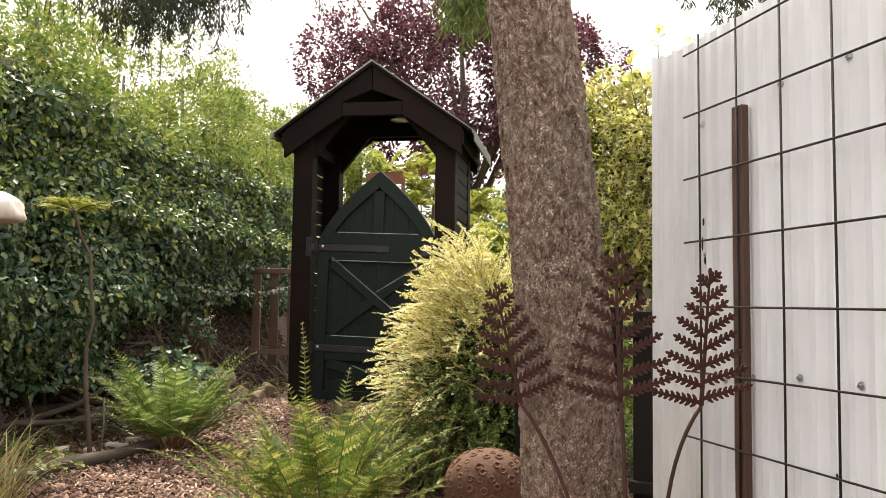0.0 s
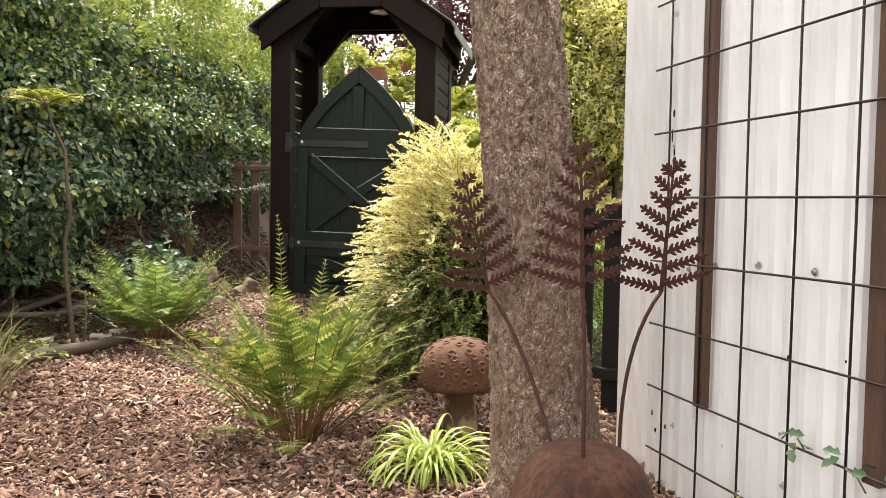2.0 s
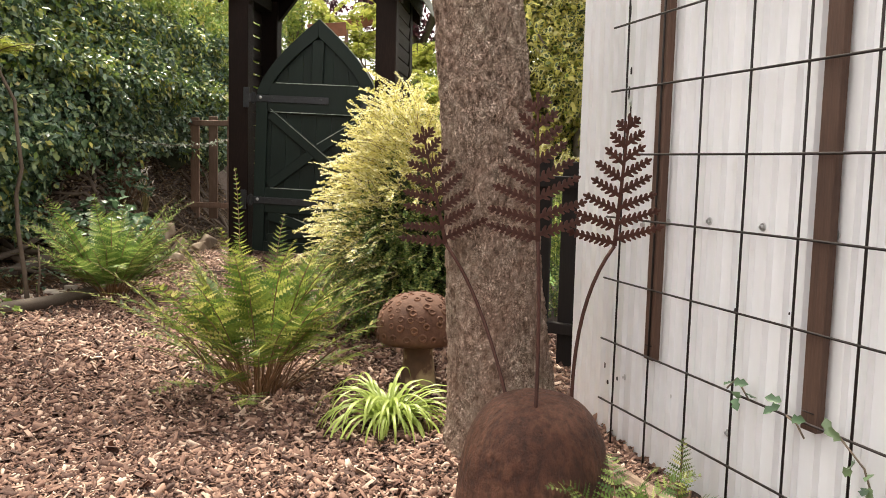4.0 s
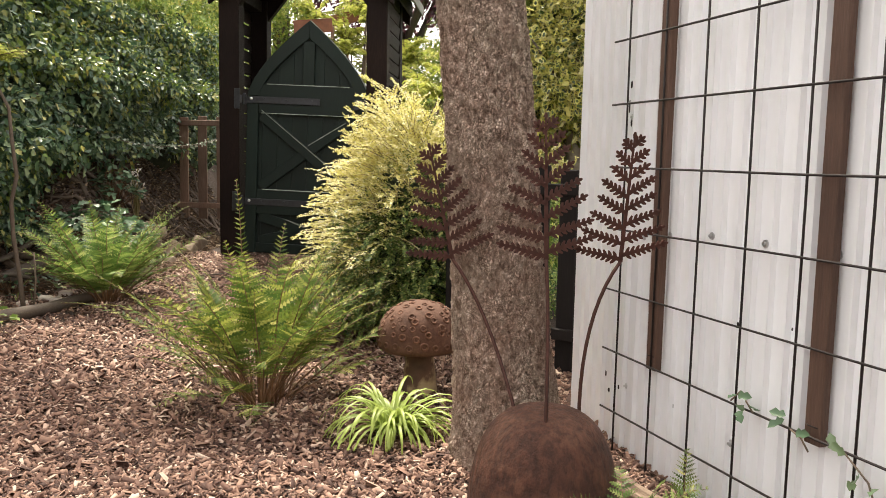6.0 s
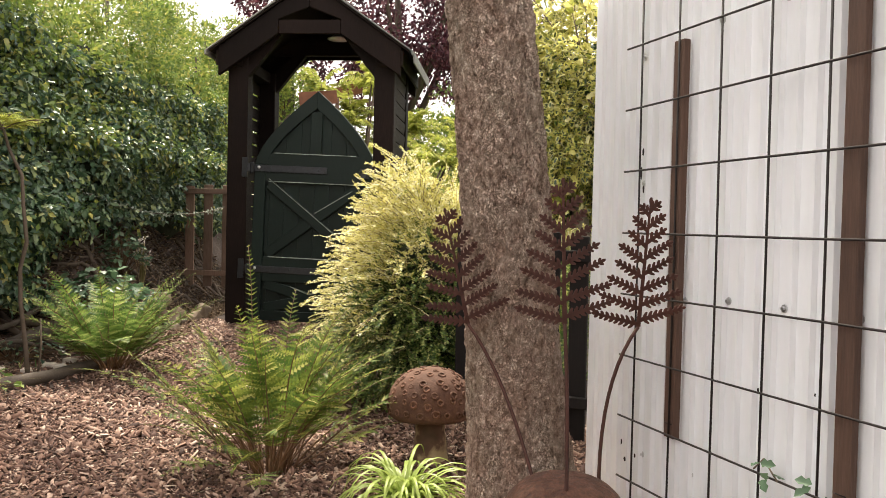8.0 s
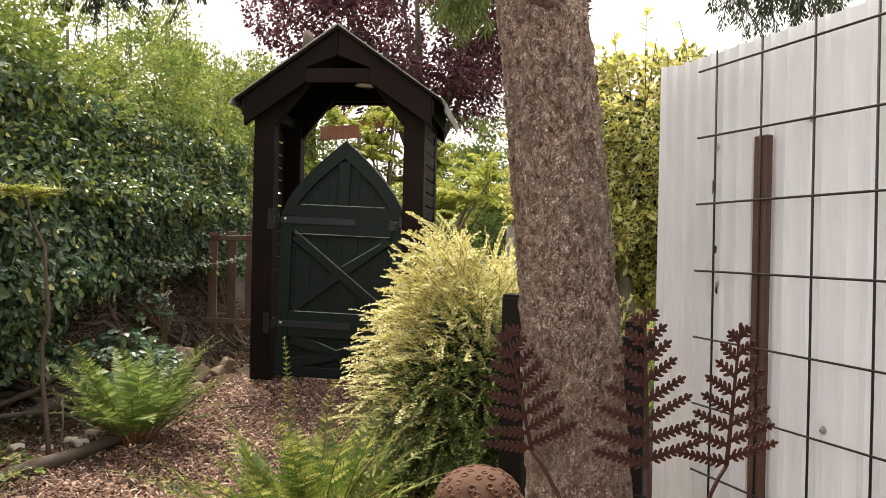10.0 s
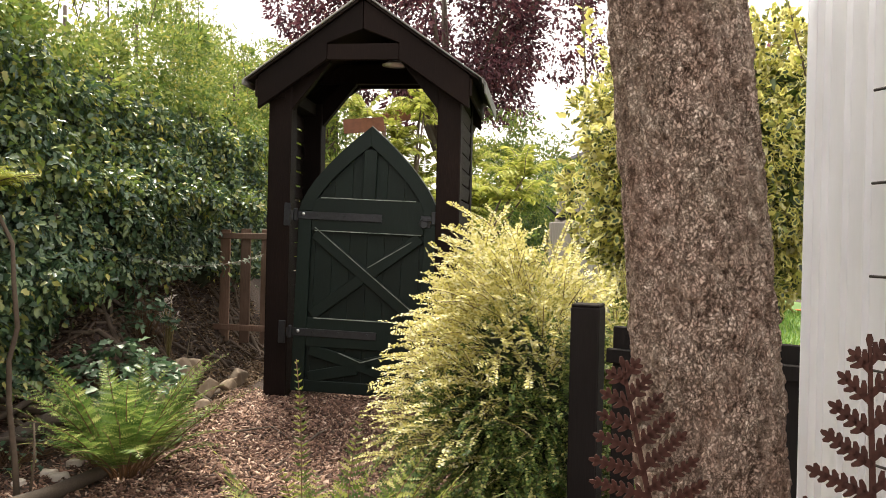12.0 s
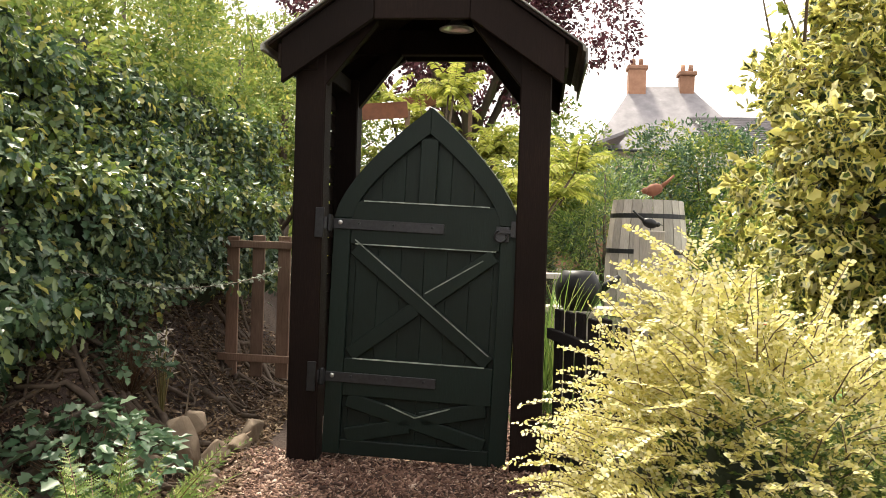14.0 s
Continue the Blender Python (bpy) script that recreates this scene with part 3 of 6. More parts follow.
def chip_material():
    m, nt, b = nodes_of("wood chip")
    geo = nt.nodes.new("ShaderNodeNewGeometry")
    r = ramp_node(nt, geo.outputs["Random Per Island"], [(0.0, (0.045, 0.020, 0.014)), (0.3, (0.105, 0.051, 0.036)), (0.6, (0.19, 0.102, 0.072)), (0.85, (0.33, 0.20, 0.145)), (1.0, (0.60, 0.46, 0.37))])
    n = noise_node(nt, 60, 4, stretch=(1, 1, 1))
    r2 = ramp_node(nt, n.outputs[0], [(0.3, (0.7, 0.7, 0.7)), (0.7, (1, 1, 1))])
    mx = mix_node(nt, r.outputs[0], r2.outputs[0], 0.7, "MULTIPLY")
    nt.links.new(mx.outputs[2], b.inputs["Base Color"])
    b.inputs["Roughness"].default_value = 0.85
    bump_node(nt, b, n.outputs[0], 0.4, 0.003)
    return m


M_CHIP = chip_material()


def bark_material():
    m, nt, b = nodes_of("scaly conifer bark")
    flake = noise_node(nt, 42, 5, 0.7, stretch=(1, 1, 0.6))
    patch = noise_node(nt, 16, 4, 0.6, stretch=(1, 1, 0.5))
    fine = noise_node(nt, 150, 4)
    big = noise_node(nt, 4, 3)
    plate = ramp_node(nt, flake.outputs[0], [(0.32, (0.20, 0.145, 0.115)), (0.43, (0.43, 0.33, 0.275)), (0.55, (0.60, 0.49, 0.42)), (0.68, (0.80, 0.70, 0.63))])
    tone = ramp_node(nt, patch.outputs[0], [(0.34, (0.70, 0.64, 0.60)), (0.5, (0.95, 0.92, 0.9)), (0.66, (1.08, 1.08, 1.08))])
    tint = ramp_node(nt, big.outputs[0], [(0.3, (0.95, 0.80, 0.72)), (0.5, (1, 0.95, 0.9)), (0.7, (0.9, 0.92, 0.84))])
    gr = ramp_node(nt, fine.outputs[0], [(0.3, (0.85, 0.85, 0.85)), (0.65, (1.1, 1.1, 1.1))])
    p = mix_node(nt, plate.outputs[0], tint.outputs[0], 0.8, "MULTIPLY")
    c = mix_node(nt, p.outputs[2], tone.outputs[0], 0.9, "MULTIPLY")
    d = mix_node(nt, c.outputs[2], gr.outputs[0], 0.7, "MULTIPLY")
    # small plates parted by thin broken fissures
    tc = nt.nodes.new("ShaderNodeTexCoord")
    warp = noise_node(nt, 30, 5, 0.7)
    vm = nt.nodes.new("ShaderNodeVectorMath")
    vm.operation = "MULTIPLY_ADD"
    vm.inputs[1].default_value = (0.035, 0.035, 0.035)
    nt.links.new(warp.outputs["Color"], vm.inputs[0])
    nt.links.new(tc.outputs["Object"], vm.inputs[2])
    mp = nt.nodes.new("ShaderNodeMapping")
    mp.inputs["Scale"].default_value = (24, 24, 19)
    nt.links.new(vm.outputs[0], mp.inputs[0])
    vo = nt.nodes.new("ShaderNodeTexVoronoi")
    vo.feature = "DISTANCE_TO_EDGE"
    vc = nt.nodes.new("ShaderNodeTexVoronoi")
    for v in (vo, vc):
        nt.links.new(mp.outputs[0], v.inputs["Vector"])
    fissure = ramp_node(nt, vo.outputs["Distance"], [(0.0, (0.28, 0.25, 0.22)), (0.06, (0.64, 0.60, 0.57)), (0.15, (1, 1, 1))])
    where = ramp_node(nt, patch.outputs[0], [(0.40, (0.10, 0.10, 0.10)), (0.60, (0.85, 0.85, 0.85))])
    tone2 = ramp_node(nt, vc.outputs["Color"], [(0.15, (0.86, 0.84, 0.83)), (0.85, (1.12, 1.12, 1.12))])
    e = mix_node(nt, d.outputs[2], tone2.outputs[0], 0.9, "MULTIPLY")
    f = mix_node(nt, e.outputs[2], fissure.outputs[0], where.outputs[0], "MULTIPLY")
    nt.links.new(f.outputs[2], b.inputs["Base Color"])
    b.inputs["Roughness"].default_value = 0.9
    b.inputs["Specular IOR Level"].default_value = 0.25
    lo = nt.nodes.new("ShaderNodeMath")
    lo.operation = "MINIMUM"
    lo.inputs[1].default_value = 0.16
    nt.links.new(vo.outputs["Distance"], lo.inputs[0])
    hi = nt.nodes.new("ShaderNodeMath")
    hi.operation = "MULTIPLY_ADD"
    hi.inputs[1].default_value = 4.0
    nt.links.new(lo.outputs[0], hi.inputs[0])
    nt.links.new(flake.outputs[0], hi.inputs[2])
    bump_node(nt, b, hi.outputs[0], 1.0, 0.016)
    return m


M_BARK = bark_material()


# ---- conifer: trunk, stubs and hanging limbs ----
def trunk_axis(z):
    x = 0.432 - 0.112 * (min(z, 3.0) - 0.8) + 0.012 * math.sin(2.2 * z - 1.2)
    return Vector((x, 2.96 - 0.012 * z, z))


def build_conifer():
    t = thing("conifer_tree", "old conifer with scaly grey-brown bark and drooping twigs", "tree", pose(0.52, 3.0, 0))
    o = Vector((0.52, 3.0, 0))
    n, s = 560, 300
    vs, fs = [], []
    zs = [-0.4 + 3.1 * i / (n - 20) for i in range(n - 19)] + [2.7 + 0.25 * i for i in range(1, 19)]
    ring = [(math.cos(2 * math.pi * k / s), math.sin(2 * math.pi * k / s)) for k in range(s)]
    for z in zs:
        r = 0.158 + 0.05 * math.exp(-max(z + 0.2, 0) / 0.25) - 0.013 * (min(z, 3.0) - 0.8)
        c = trunk_axis(z) - o
        foot = 0.12 * math.exp(-max(z + 0.2, 0) / 0.16)
        for k, (ca, sa) in enumerate(ring):
            a = 2 * math.pi * k / s
            rr = r * (1 + 0.025 * math.sin(3 * a + z) + 0.018 * math.sin(5 * a - 2 * z) + foot * max(0, math.sin(3 * a + 0.6)))
            q = Vector((ca * 7.0, sa * 7.0, z * 27.0))
            w = Vector((noise.noise(q * 0.45), noise.noise(q * 0.45 + Vector((5, 5, 5))), noise.noise(q * 0.45 + Vector((9, 2, 4)))))
            w2 = Vector((noise.noise(q * 1.7), noise.noise(q * 1.7 + Vector((3, 1, 7))), noise.noise(q * 1.7 + Vector((1, 8, 2)))))
            g = q + w * 0.9 + w2 * 0.28
            d, p = noise.voronoi(g)
            crack = min(1.0, 9.0 * (d[1] - d[0]))
            big = noise.noise(q * 0.33 + w)
            rr += crack * (0.0095 + 0.0045 * noise.cell(p[0] * 7.3)) + 0.0045 * round(3 * noise.noise(g * 0.55)) / 3 + 0.0025 * w2.x + 0.005 * big - 0.006
            vs.append((c.x + ca * rr, c.y + sa * rr, c.z))
    for i in range(len(zs) - 1):
        for k in range(s):
            k2 = (k + 1) % s
            fs.append((i * s + k, i * s + k2, (i + 1) * s + k2, (i + 1) * s + k))
    raw("trunk", vs, fs, M_BARK, t, smooth=True)
    # knots and cut stubs
    for z, a, r in ((1.93, 4.7, 0.035), (2.02, 5.9, 0.028), (1.05, 4.3, 0.022), (2.2, 0.1, 0.03), (1.5, 5.3, 0.018)):
        c = trunk_axis(z) - o
        d = Vector((math.cos(a), math.sin(a), 0.15))
        tube("branch_stub", [c + d * 0.13, c + d * 0.165, c + d * (0.172 + 0.02 * (z > 1.9))], [r * 1.5, r, r * 0.6], M_BARK, t, 9)
    # limbs that carry hanging sprays, above the view but for their tips
    rnd = random.Random(11)
    limbs = [((-2.0, 5.5, 3.2), 90, 2.66, 0.42), ((0.10, 3.9, 2.9), 34, 2.16, 0.13), ((2.15, 4.9, 3.3), 75, 2.55, 0.5), ((1.2, 1.2, 3.6), 12, 3.0, 0.5)]
    for li, (tip, cnt, low, spread) in enumerate(limbs):
        tip = Vector(tip) - o
        root = trunk_axis(min(4.0, tip.z + 0.25)) - o
        mid = (root + tip) / 2 + Vector((0, 0, 0.25))
        limb = tube("limb", [root, (root * 2 + mid) / 3 + Vector((0, 0, .1)), mid, (mid + tip * 2) / 3 + Vector((0, 0, .05)), tip], [0.045, 0.035, 0.028, 0.02, 0.01], M_BRANCH, t, 8)
        P, D, N = [], [], []
        runs = []
        for i in range(cnt):
            f = 0.72 + 0.33 * rnd.random() if li != 1 else 0.6 + 0.4 * rnd.random()
            b = mid.lerp(tip, (f - 0.5) * 2) + Vector((rnd.gauss(0, spread * 0.5), rnd.gauss(0, spread * 0.4), rnd.uniform(-0.05, 0.1)))
            b.z = low + rnd.uniform(0.12, 0.55)
            ln = b.z - low + rnd.uniform(-0.12, 0.12)
            sway = Vector((rnd.gauss(0, 0.06), rnd.gauss(0, 0.06), 0))
            pts = [b + sway * f2 * f2 + Vector((0, 0, -ln * f2)) for f2 in (0, 0.35, 0.7, 1.0)]
            runs.append((pts, [0.006, 0.005, 0.004, 0.002]))
            m = int(ln * 380)
            for k in range(m):
                f2 = rnd.random()
                j = min(2, int(f2 * 3))
                p = pts[j].lerp(pts[j + 1], f2 * 3 - j)
                a = rnd.uniform(0, 6.283)
                side = Vector((math.cos(a), math.sin(a), 0)) * rnd.uniform(0, 0.085) * (1.2 - f2)
                P.append(p + side)
                D.append((math.cos(a) * 0.5, math.sin(a) * 0.5, -0.8))
                N.append((rnd.gauss(0, 1), rnd.gauss(0, 1), 0.6))
        tubes("hanging_spray", runs, M_TWIG, limb)
        n_ = len(P)
        leaves("needle_foliage", P, D, N, 0.042 * RNG.uniform(0.6, 1.3, n_), 0.009, M_NEEDLEL if li == 1 else M_NEEDLE, limb, BLADE)
    return t


conifer = build_conifer()


# ---- leafy masses ----
def crown_points(n, c, r, sub, subr, lo=0.55, hi=1.0, squash=1.0):
    """Points on many small balls that fill an ellipsoid's outer part; directions point outwards."""
    c, r = np.array(c, float), np.array(r, float)
    d = unit(jit(sub))
    rad = RNG.uniform(lo, hi, (sub, 1))
    B = d * rad
    k = RNG.integers(0, sub, n)
    e = unit(jit(n) + d[k] * 0.7)
    sr = (subr * RNG.uniform(0.55, 1.15, sub))[k][:, None] * RNG.uniform(0.5, 1.0, (n, 1))
    P = c + B[k] * r + e * sr * np.array([1, 1, squash])
    out = unit(e + d[k] * 0.5)
    return P, out


def crown_leaves(name, n, c, r, sub, subr, L, W, mat, parent, shape=LEAF, droop=0.35, lo=0.55, zmin=None):
    P, out = crown_points(n, c, r, sub, subr, lo)
    if zmin is not None:
        keep = P[:, 2] > zmin
        P, out = P[keep], out[keep]
    n = len(P)
    D = unit(out + jit(n, 0.6) + np.array([0, 0, -droop]))
    N = out + jit(n, 0.4) + np.array([0, 0, 0.5])
    return leaves(name, P, D, N, L * RNG.uniform(0.65, 1.3, n), W * RNG.uniform(0.65, 1.3, n), mat, parent, shape)


def hedge_x(y):
    y = np.asarray(y, float)
    return np.where(y > 6, -2.50 + 0.115 * (y - 6), -2.50 - 0.10 * (6 - y))


def hedge_surface(y, z, top):
    """Face of the hedge: bulging, leaning back to its top."""
    P = np.stack([np.zeros_like(y), y, z], 1)
    b = 0.20 * lumps(P, 1.6, 1.0) + 0.18 * lumps(P, 4.1, 3.0) + 0.15 * lumps(P, 9.0, 5.0) + 0.05 * lumps(P, 17.0, 2.0)
    back = 0.55 * smooth01((z - 1.2) / (top - 0.6)) ** 1.5
    under = 0.16 * smooth01((0.95 - z) / 0.9)
    return hedge_x(y) + b - back - under


def build_hedge():
    h = thing("hedge", "dense dark green ivy-covered hedge above a bank", "hedge", pose(-2.6, 6.5, 0))
    o = np.array([-2.6, 6.5, 0])
    top = 2.5

    def low(y):
        return 0.20 + 0.74 * smooth01((y - 5.7) / 1.5) + 0.06 * np.sin(y * 3.1)

    def face(n, z0, z1, y0=3.6, y1=10.8, push=0.0):
        y = RNG.uniform(y0, y1, n)
        z = RNG.uniform(z0, z1, n)
        keep = z > low(y) + RNG.normal(0, 0.08, n)
        y, z = y[keep], z[keep]
        x = hedge_surface(y, z, top) + push
        P = np.stack([x, y, z], 1)
        e = 0.02
        gx = (hedge_surface(y + e, z, top) - hedge_surface(y - e, z, top)) / (2 * e)
        gzz = (hedge_surface(y, z + e, top) - hedge_surface(y, z - e, top)) / (2 * e)
        return P, unit(np.stack([np.ones_like(gx), -gx, -gzz], 1))

    def lay(name, n, z0, z1, L, W, mat, shape, depth=0.10, y0=3.6, y1=10.8, patch=False):
        P, out = face(n, z0, z1, y0, y1)
        if patch:
            keep = lumps(P, 3.3, 7.0) > 0.12
            P, out = P[keep], out[keep]
        m = len(P)
        P = P + out * (RNG.uniform(-depth, depth * 0.7, (m, 1)))
        D = unit(out * 0.45 + jit(m, 0.55) + np.array([0, 0, -0.55]))
        N = out + jit(m, 0.45) + np.array([0, 0, 0.45])
        leaves(name, P - o, D, N, L * RNG.uniform(0.6, 1.3, m), W * RNG.uniform(0.6, 1.3, m), mat, h, shape)

    lay("dark_foliage", 46000, 0.3, 2.3, 0.062, 0.042, M_IVY, LOBED)
    lay("fresh_foliage", 17000, 1.4, 2.7, 0.055, 0.036, M_IVYG, LEAF)
    lay("mixed_foliage", 12000, 0.5, 2.2, 0.05, 0.034, M_IVYG, LEAF, 0.14, patch=True)
    # twig mass behind the leaves: near-black, so the gaps hold painted shade
    ys, zs = np.arange(3.2, 11.2, 0.14), np.arange(0.15, 2.55, 0.14)
    Y, Z = np.meshgrid(ys, zs)
    yf, zf = Y.ravel(), Z.ravel()
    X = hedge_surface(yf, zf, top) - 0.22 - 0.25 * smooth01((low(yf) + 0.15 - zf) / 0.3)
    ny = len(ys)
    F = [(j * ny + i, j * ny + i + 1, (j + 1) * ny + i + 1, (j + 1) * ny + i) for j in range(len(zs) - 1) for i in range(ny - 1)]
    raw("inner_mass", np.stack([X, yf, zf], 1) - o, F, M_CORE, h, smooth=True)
    # crooked bare stems at the foot
    rnd = random.Random(5)
    for i in range(6):
        y = 4.0 + 3.0 * (i + rnd.random()) / 6
        x = float(hedge_x(y)) - 0.40 + rnd.uniform(-0.1, 0.2)
        z = gz(x, y) - 0.05
        tx = rnd.uniform(-0.5, 0.5)
        pts = [Vector((x, y, z))]
        for k in range(1, 5):
            pts.append(Vector((x + rnd.uniform(-0.1, 0.12) * k * 0.5, y + tx * k * 0.25 + rnd.uniform(-0.05, 0.05), z + 0.15 * k)))
        r = rnd.uniform(0.014, 0.034)
        tube("stem", [p - Vector(o) for p in pts], [r * f for f in (1.2, 1, 0.9, 0.8, 0.6)], M_BRANCH, h, 7)
    return h


hedge = build_hedge()


def build_tall_hedge():
    h = thing("tall_shrub_row", "row of tall light green shrubs behind the hedge", "shrub", pose(-3.6, 9, 0))
    o = np.array([-3.6, 9.0, 0])
    rnd = random.Random(3)
    for i in range(15):
        y = 3.0 + 1.05 * i + rnd.uniform(-0.3, 0.3)
        x = float(hedge_x(min(y, 11.0))) - 0.95 + rnd.uniform(-0.2, 0.2)
        zt = 3.42 + 0.055 * (y - 4) + rnd.uniform(-0.25, 0.25)
        tube("stem", [(x - o[0], y - o[1], 0.0), (x + 0.05 - o[0], y - o[1], 1.4), (x - o[0], y + 0.1 - o[1], zt - 0.4)], [0.05, 0.04, 0.015], M_BRANCH, h, 7)
        n = 5200
        P, out = crown_points(n, (x, y, zt - 0.85), (0.72, 0.85, 0.95), 34, 0.24, 0.5, 1.08)
        m = len(P)
        D = unit(out + jit(m, 0.6) + np.array([0, 0, 0.15]))
        N = out + jit(m, 0.5) + np.array([0, 0, 0.4])
        leaves("foliage", P - o, D, N, 0.052 * RNG.uniform(0.6, 1.3, m), 0.026 * RNG.uniform(0.6, 1.3, m), M_LIGHT if i % 3 else M_IVYG, h)
        # thin upright shoots along the top
        runs, Q, E = [], [], []
        for k in range(7):
            bx, by = x + rnd.gauss(0, 0.35), y + rnd.gauss(0, 0.4)
            hh = zt + rnd.uniform(0.0, 0.35)
            sx, sy = rnd.gauss(0, 0.1), rnd.gauss(0, 0.1)
            p0, p1 = Vector((bx, by, zt - 0.5)), Vector((bx + sx, by + sy, hh))
            runs.append(([p0 - Vector(o), p1 - Vector(o)], [0.006, 0.002]))
            for q in range(26):
                Q.append(p0.lerp(p1, rnd.random()))
                a = rnd.uniform(0, 6.283)
                E.append((math.cos(a), math.sin(a), 0.5))
        tubes("shoot_stem", runs, M_TWIG, h, 4)
        leaves("shoot_foliage", np.array(Q) - o, E, jit(len(Q), 0.4) + np.array([0, 0, 1]), 0.05, 0.024, M_LIGHT, h)
    return h


tall_row = build_tall_hedge()


# ---- golden shrub: arching sprays of tiny paired leaves ----
def build_golden_shrub():
    s = thing("golden_shrub", "golden box-honeysuckle shrub with arching sprays", "shrub", pose(0.2, 4.85, -0.12))
    o = np.array([0.2, 4.85, -0.12])
    rnd = random.Random(21)
    lobes = [((0.22, 4.84, 0.46), (0.46, 0.42, 0.66), 4200), ((0.74, 5.18, 0.44), (0.66, 0.42, 0.52), 2300), ((0.06, 4.66, 0.26), (0.33, 0.32, 0.40), 950), ((0.12, 4.86, 1.02), (0.15, 0.15, 0.22), 240), ((0.40, 4.62, 0.28), (0.34, 0.28, 0.40), 800)]
    sets = {"gold": ([], [], []), "green": ([], [], [])}
    runs = []
    for c, r, cnt in lobes:
        for i in range(int(cnt * 0.62)):
            d = Vector((rnd.gauss(0, 1), rnd.gauss(0, 1), rnd.gauss(0.15, 1))).normalized()
            k = 1 - 0.5 * rnd.random() ** 1.6
            lump = 1 + 0.10 * noise.noise(d * 2.3 + Vector(c))
            p = Vector((c[0] + d.x * r[0] * k * lump, c[1] + d.y * r[1] * k * lump, c[2] + d.z * r[2] * k * lump))
            if p.z < -0.06:
                continue
            if abs(p.x - 0.47) < 0.13 and abs(p.y - 4.38) < 0.16:
                continue
            # leaf hue plus painted shade: sunward sprays gold, low and inner ones dark
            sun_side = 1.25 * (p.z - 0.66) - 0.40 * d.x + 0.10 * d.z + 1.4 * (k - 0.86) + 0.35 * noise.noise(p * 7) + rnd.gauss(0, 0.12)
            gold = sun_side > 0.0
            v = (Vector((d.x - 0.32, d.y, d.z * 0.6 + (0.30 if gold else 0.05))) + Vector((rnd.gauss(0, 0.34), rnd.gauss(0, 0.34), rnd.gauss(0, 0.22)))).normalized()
            step = 0.0118
            m = rnd.randint(8, 14) + (rnd.randint(4, 10) if rnd.random() < 0.25 else 0)
            pts = [p.copy()]
            q = p.copy()
            flat = v.cross(Vector((rnd.gauss(0, 0.4), rnd.gauss(0, 0.4), 1))).normalized()
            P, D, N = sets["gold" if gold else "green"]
            for j in range(m):
                v = (v + Vector((0, 0, -0.035 if gold else -0.07))).normalized()
                q = q + v * step
                pts.append(q.copy())
                nn = flat.cross(v)
                for sd in (-1, 1):
                    P.append(q)
                    D.append(flat * sd * 0.9 + v * 0.45 + nn * rnd.gauss(0.15, 0.3))
                    N.append(nn + Vector((rnd.gauss(0, 0.3), rnd.gauss(0, 0.3), rnd.gauss(0, 0.3))))
            if k > 0.8 and rnd.random() < 0.5:
                runs.append(([a - Vector(o) for a in (pts[0], pts[len(pts) // 2], pts[-1])], [0.0020, 0.0016, 0.001]))
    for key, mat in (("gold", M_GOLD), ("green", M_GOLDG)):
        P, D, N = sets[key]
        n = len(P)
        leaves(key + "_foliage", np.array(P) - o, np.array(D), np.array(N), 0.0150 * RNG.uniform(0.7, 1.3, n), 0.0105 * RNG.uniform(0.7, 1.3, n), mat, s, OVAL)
    tubes("twig_spray", runs, M_TWIG, s, 4)
    # woody stems in the middle
    for i in range(9):
        a = rnd.uniform(0, 6.28)
        tube("stem", [(0.05 * math.cos(a), 0.05 * math.sin(a), -0.05), (0.15 * math.cos(a), 0.13 * math.sin(a), 0.4), (0.3 * math.cos(a), 0.25 * math.sin(a), 0.85)], [0.014, 0.010, 0.004], M_BRANCH, s, 6)
    # near-black lump in the middle, its shade put into the colour
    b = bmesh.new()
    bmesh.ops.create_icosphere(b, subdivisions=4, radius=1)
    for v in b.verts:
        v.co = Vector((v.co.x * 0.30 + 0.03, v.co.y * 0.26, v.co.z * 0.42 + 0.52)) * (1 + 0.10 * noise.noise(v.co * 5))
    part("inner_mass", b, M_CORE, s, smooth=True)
    return s


golden = build_golden_shrub()


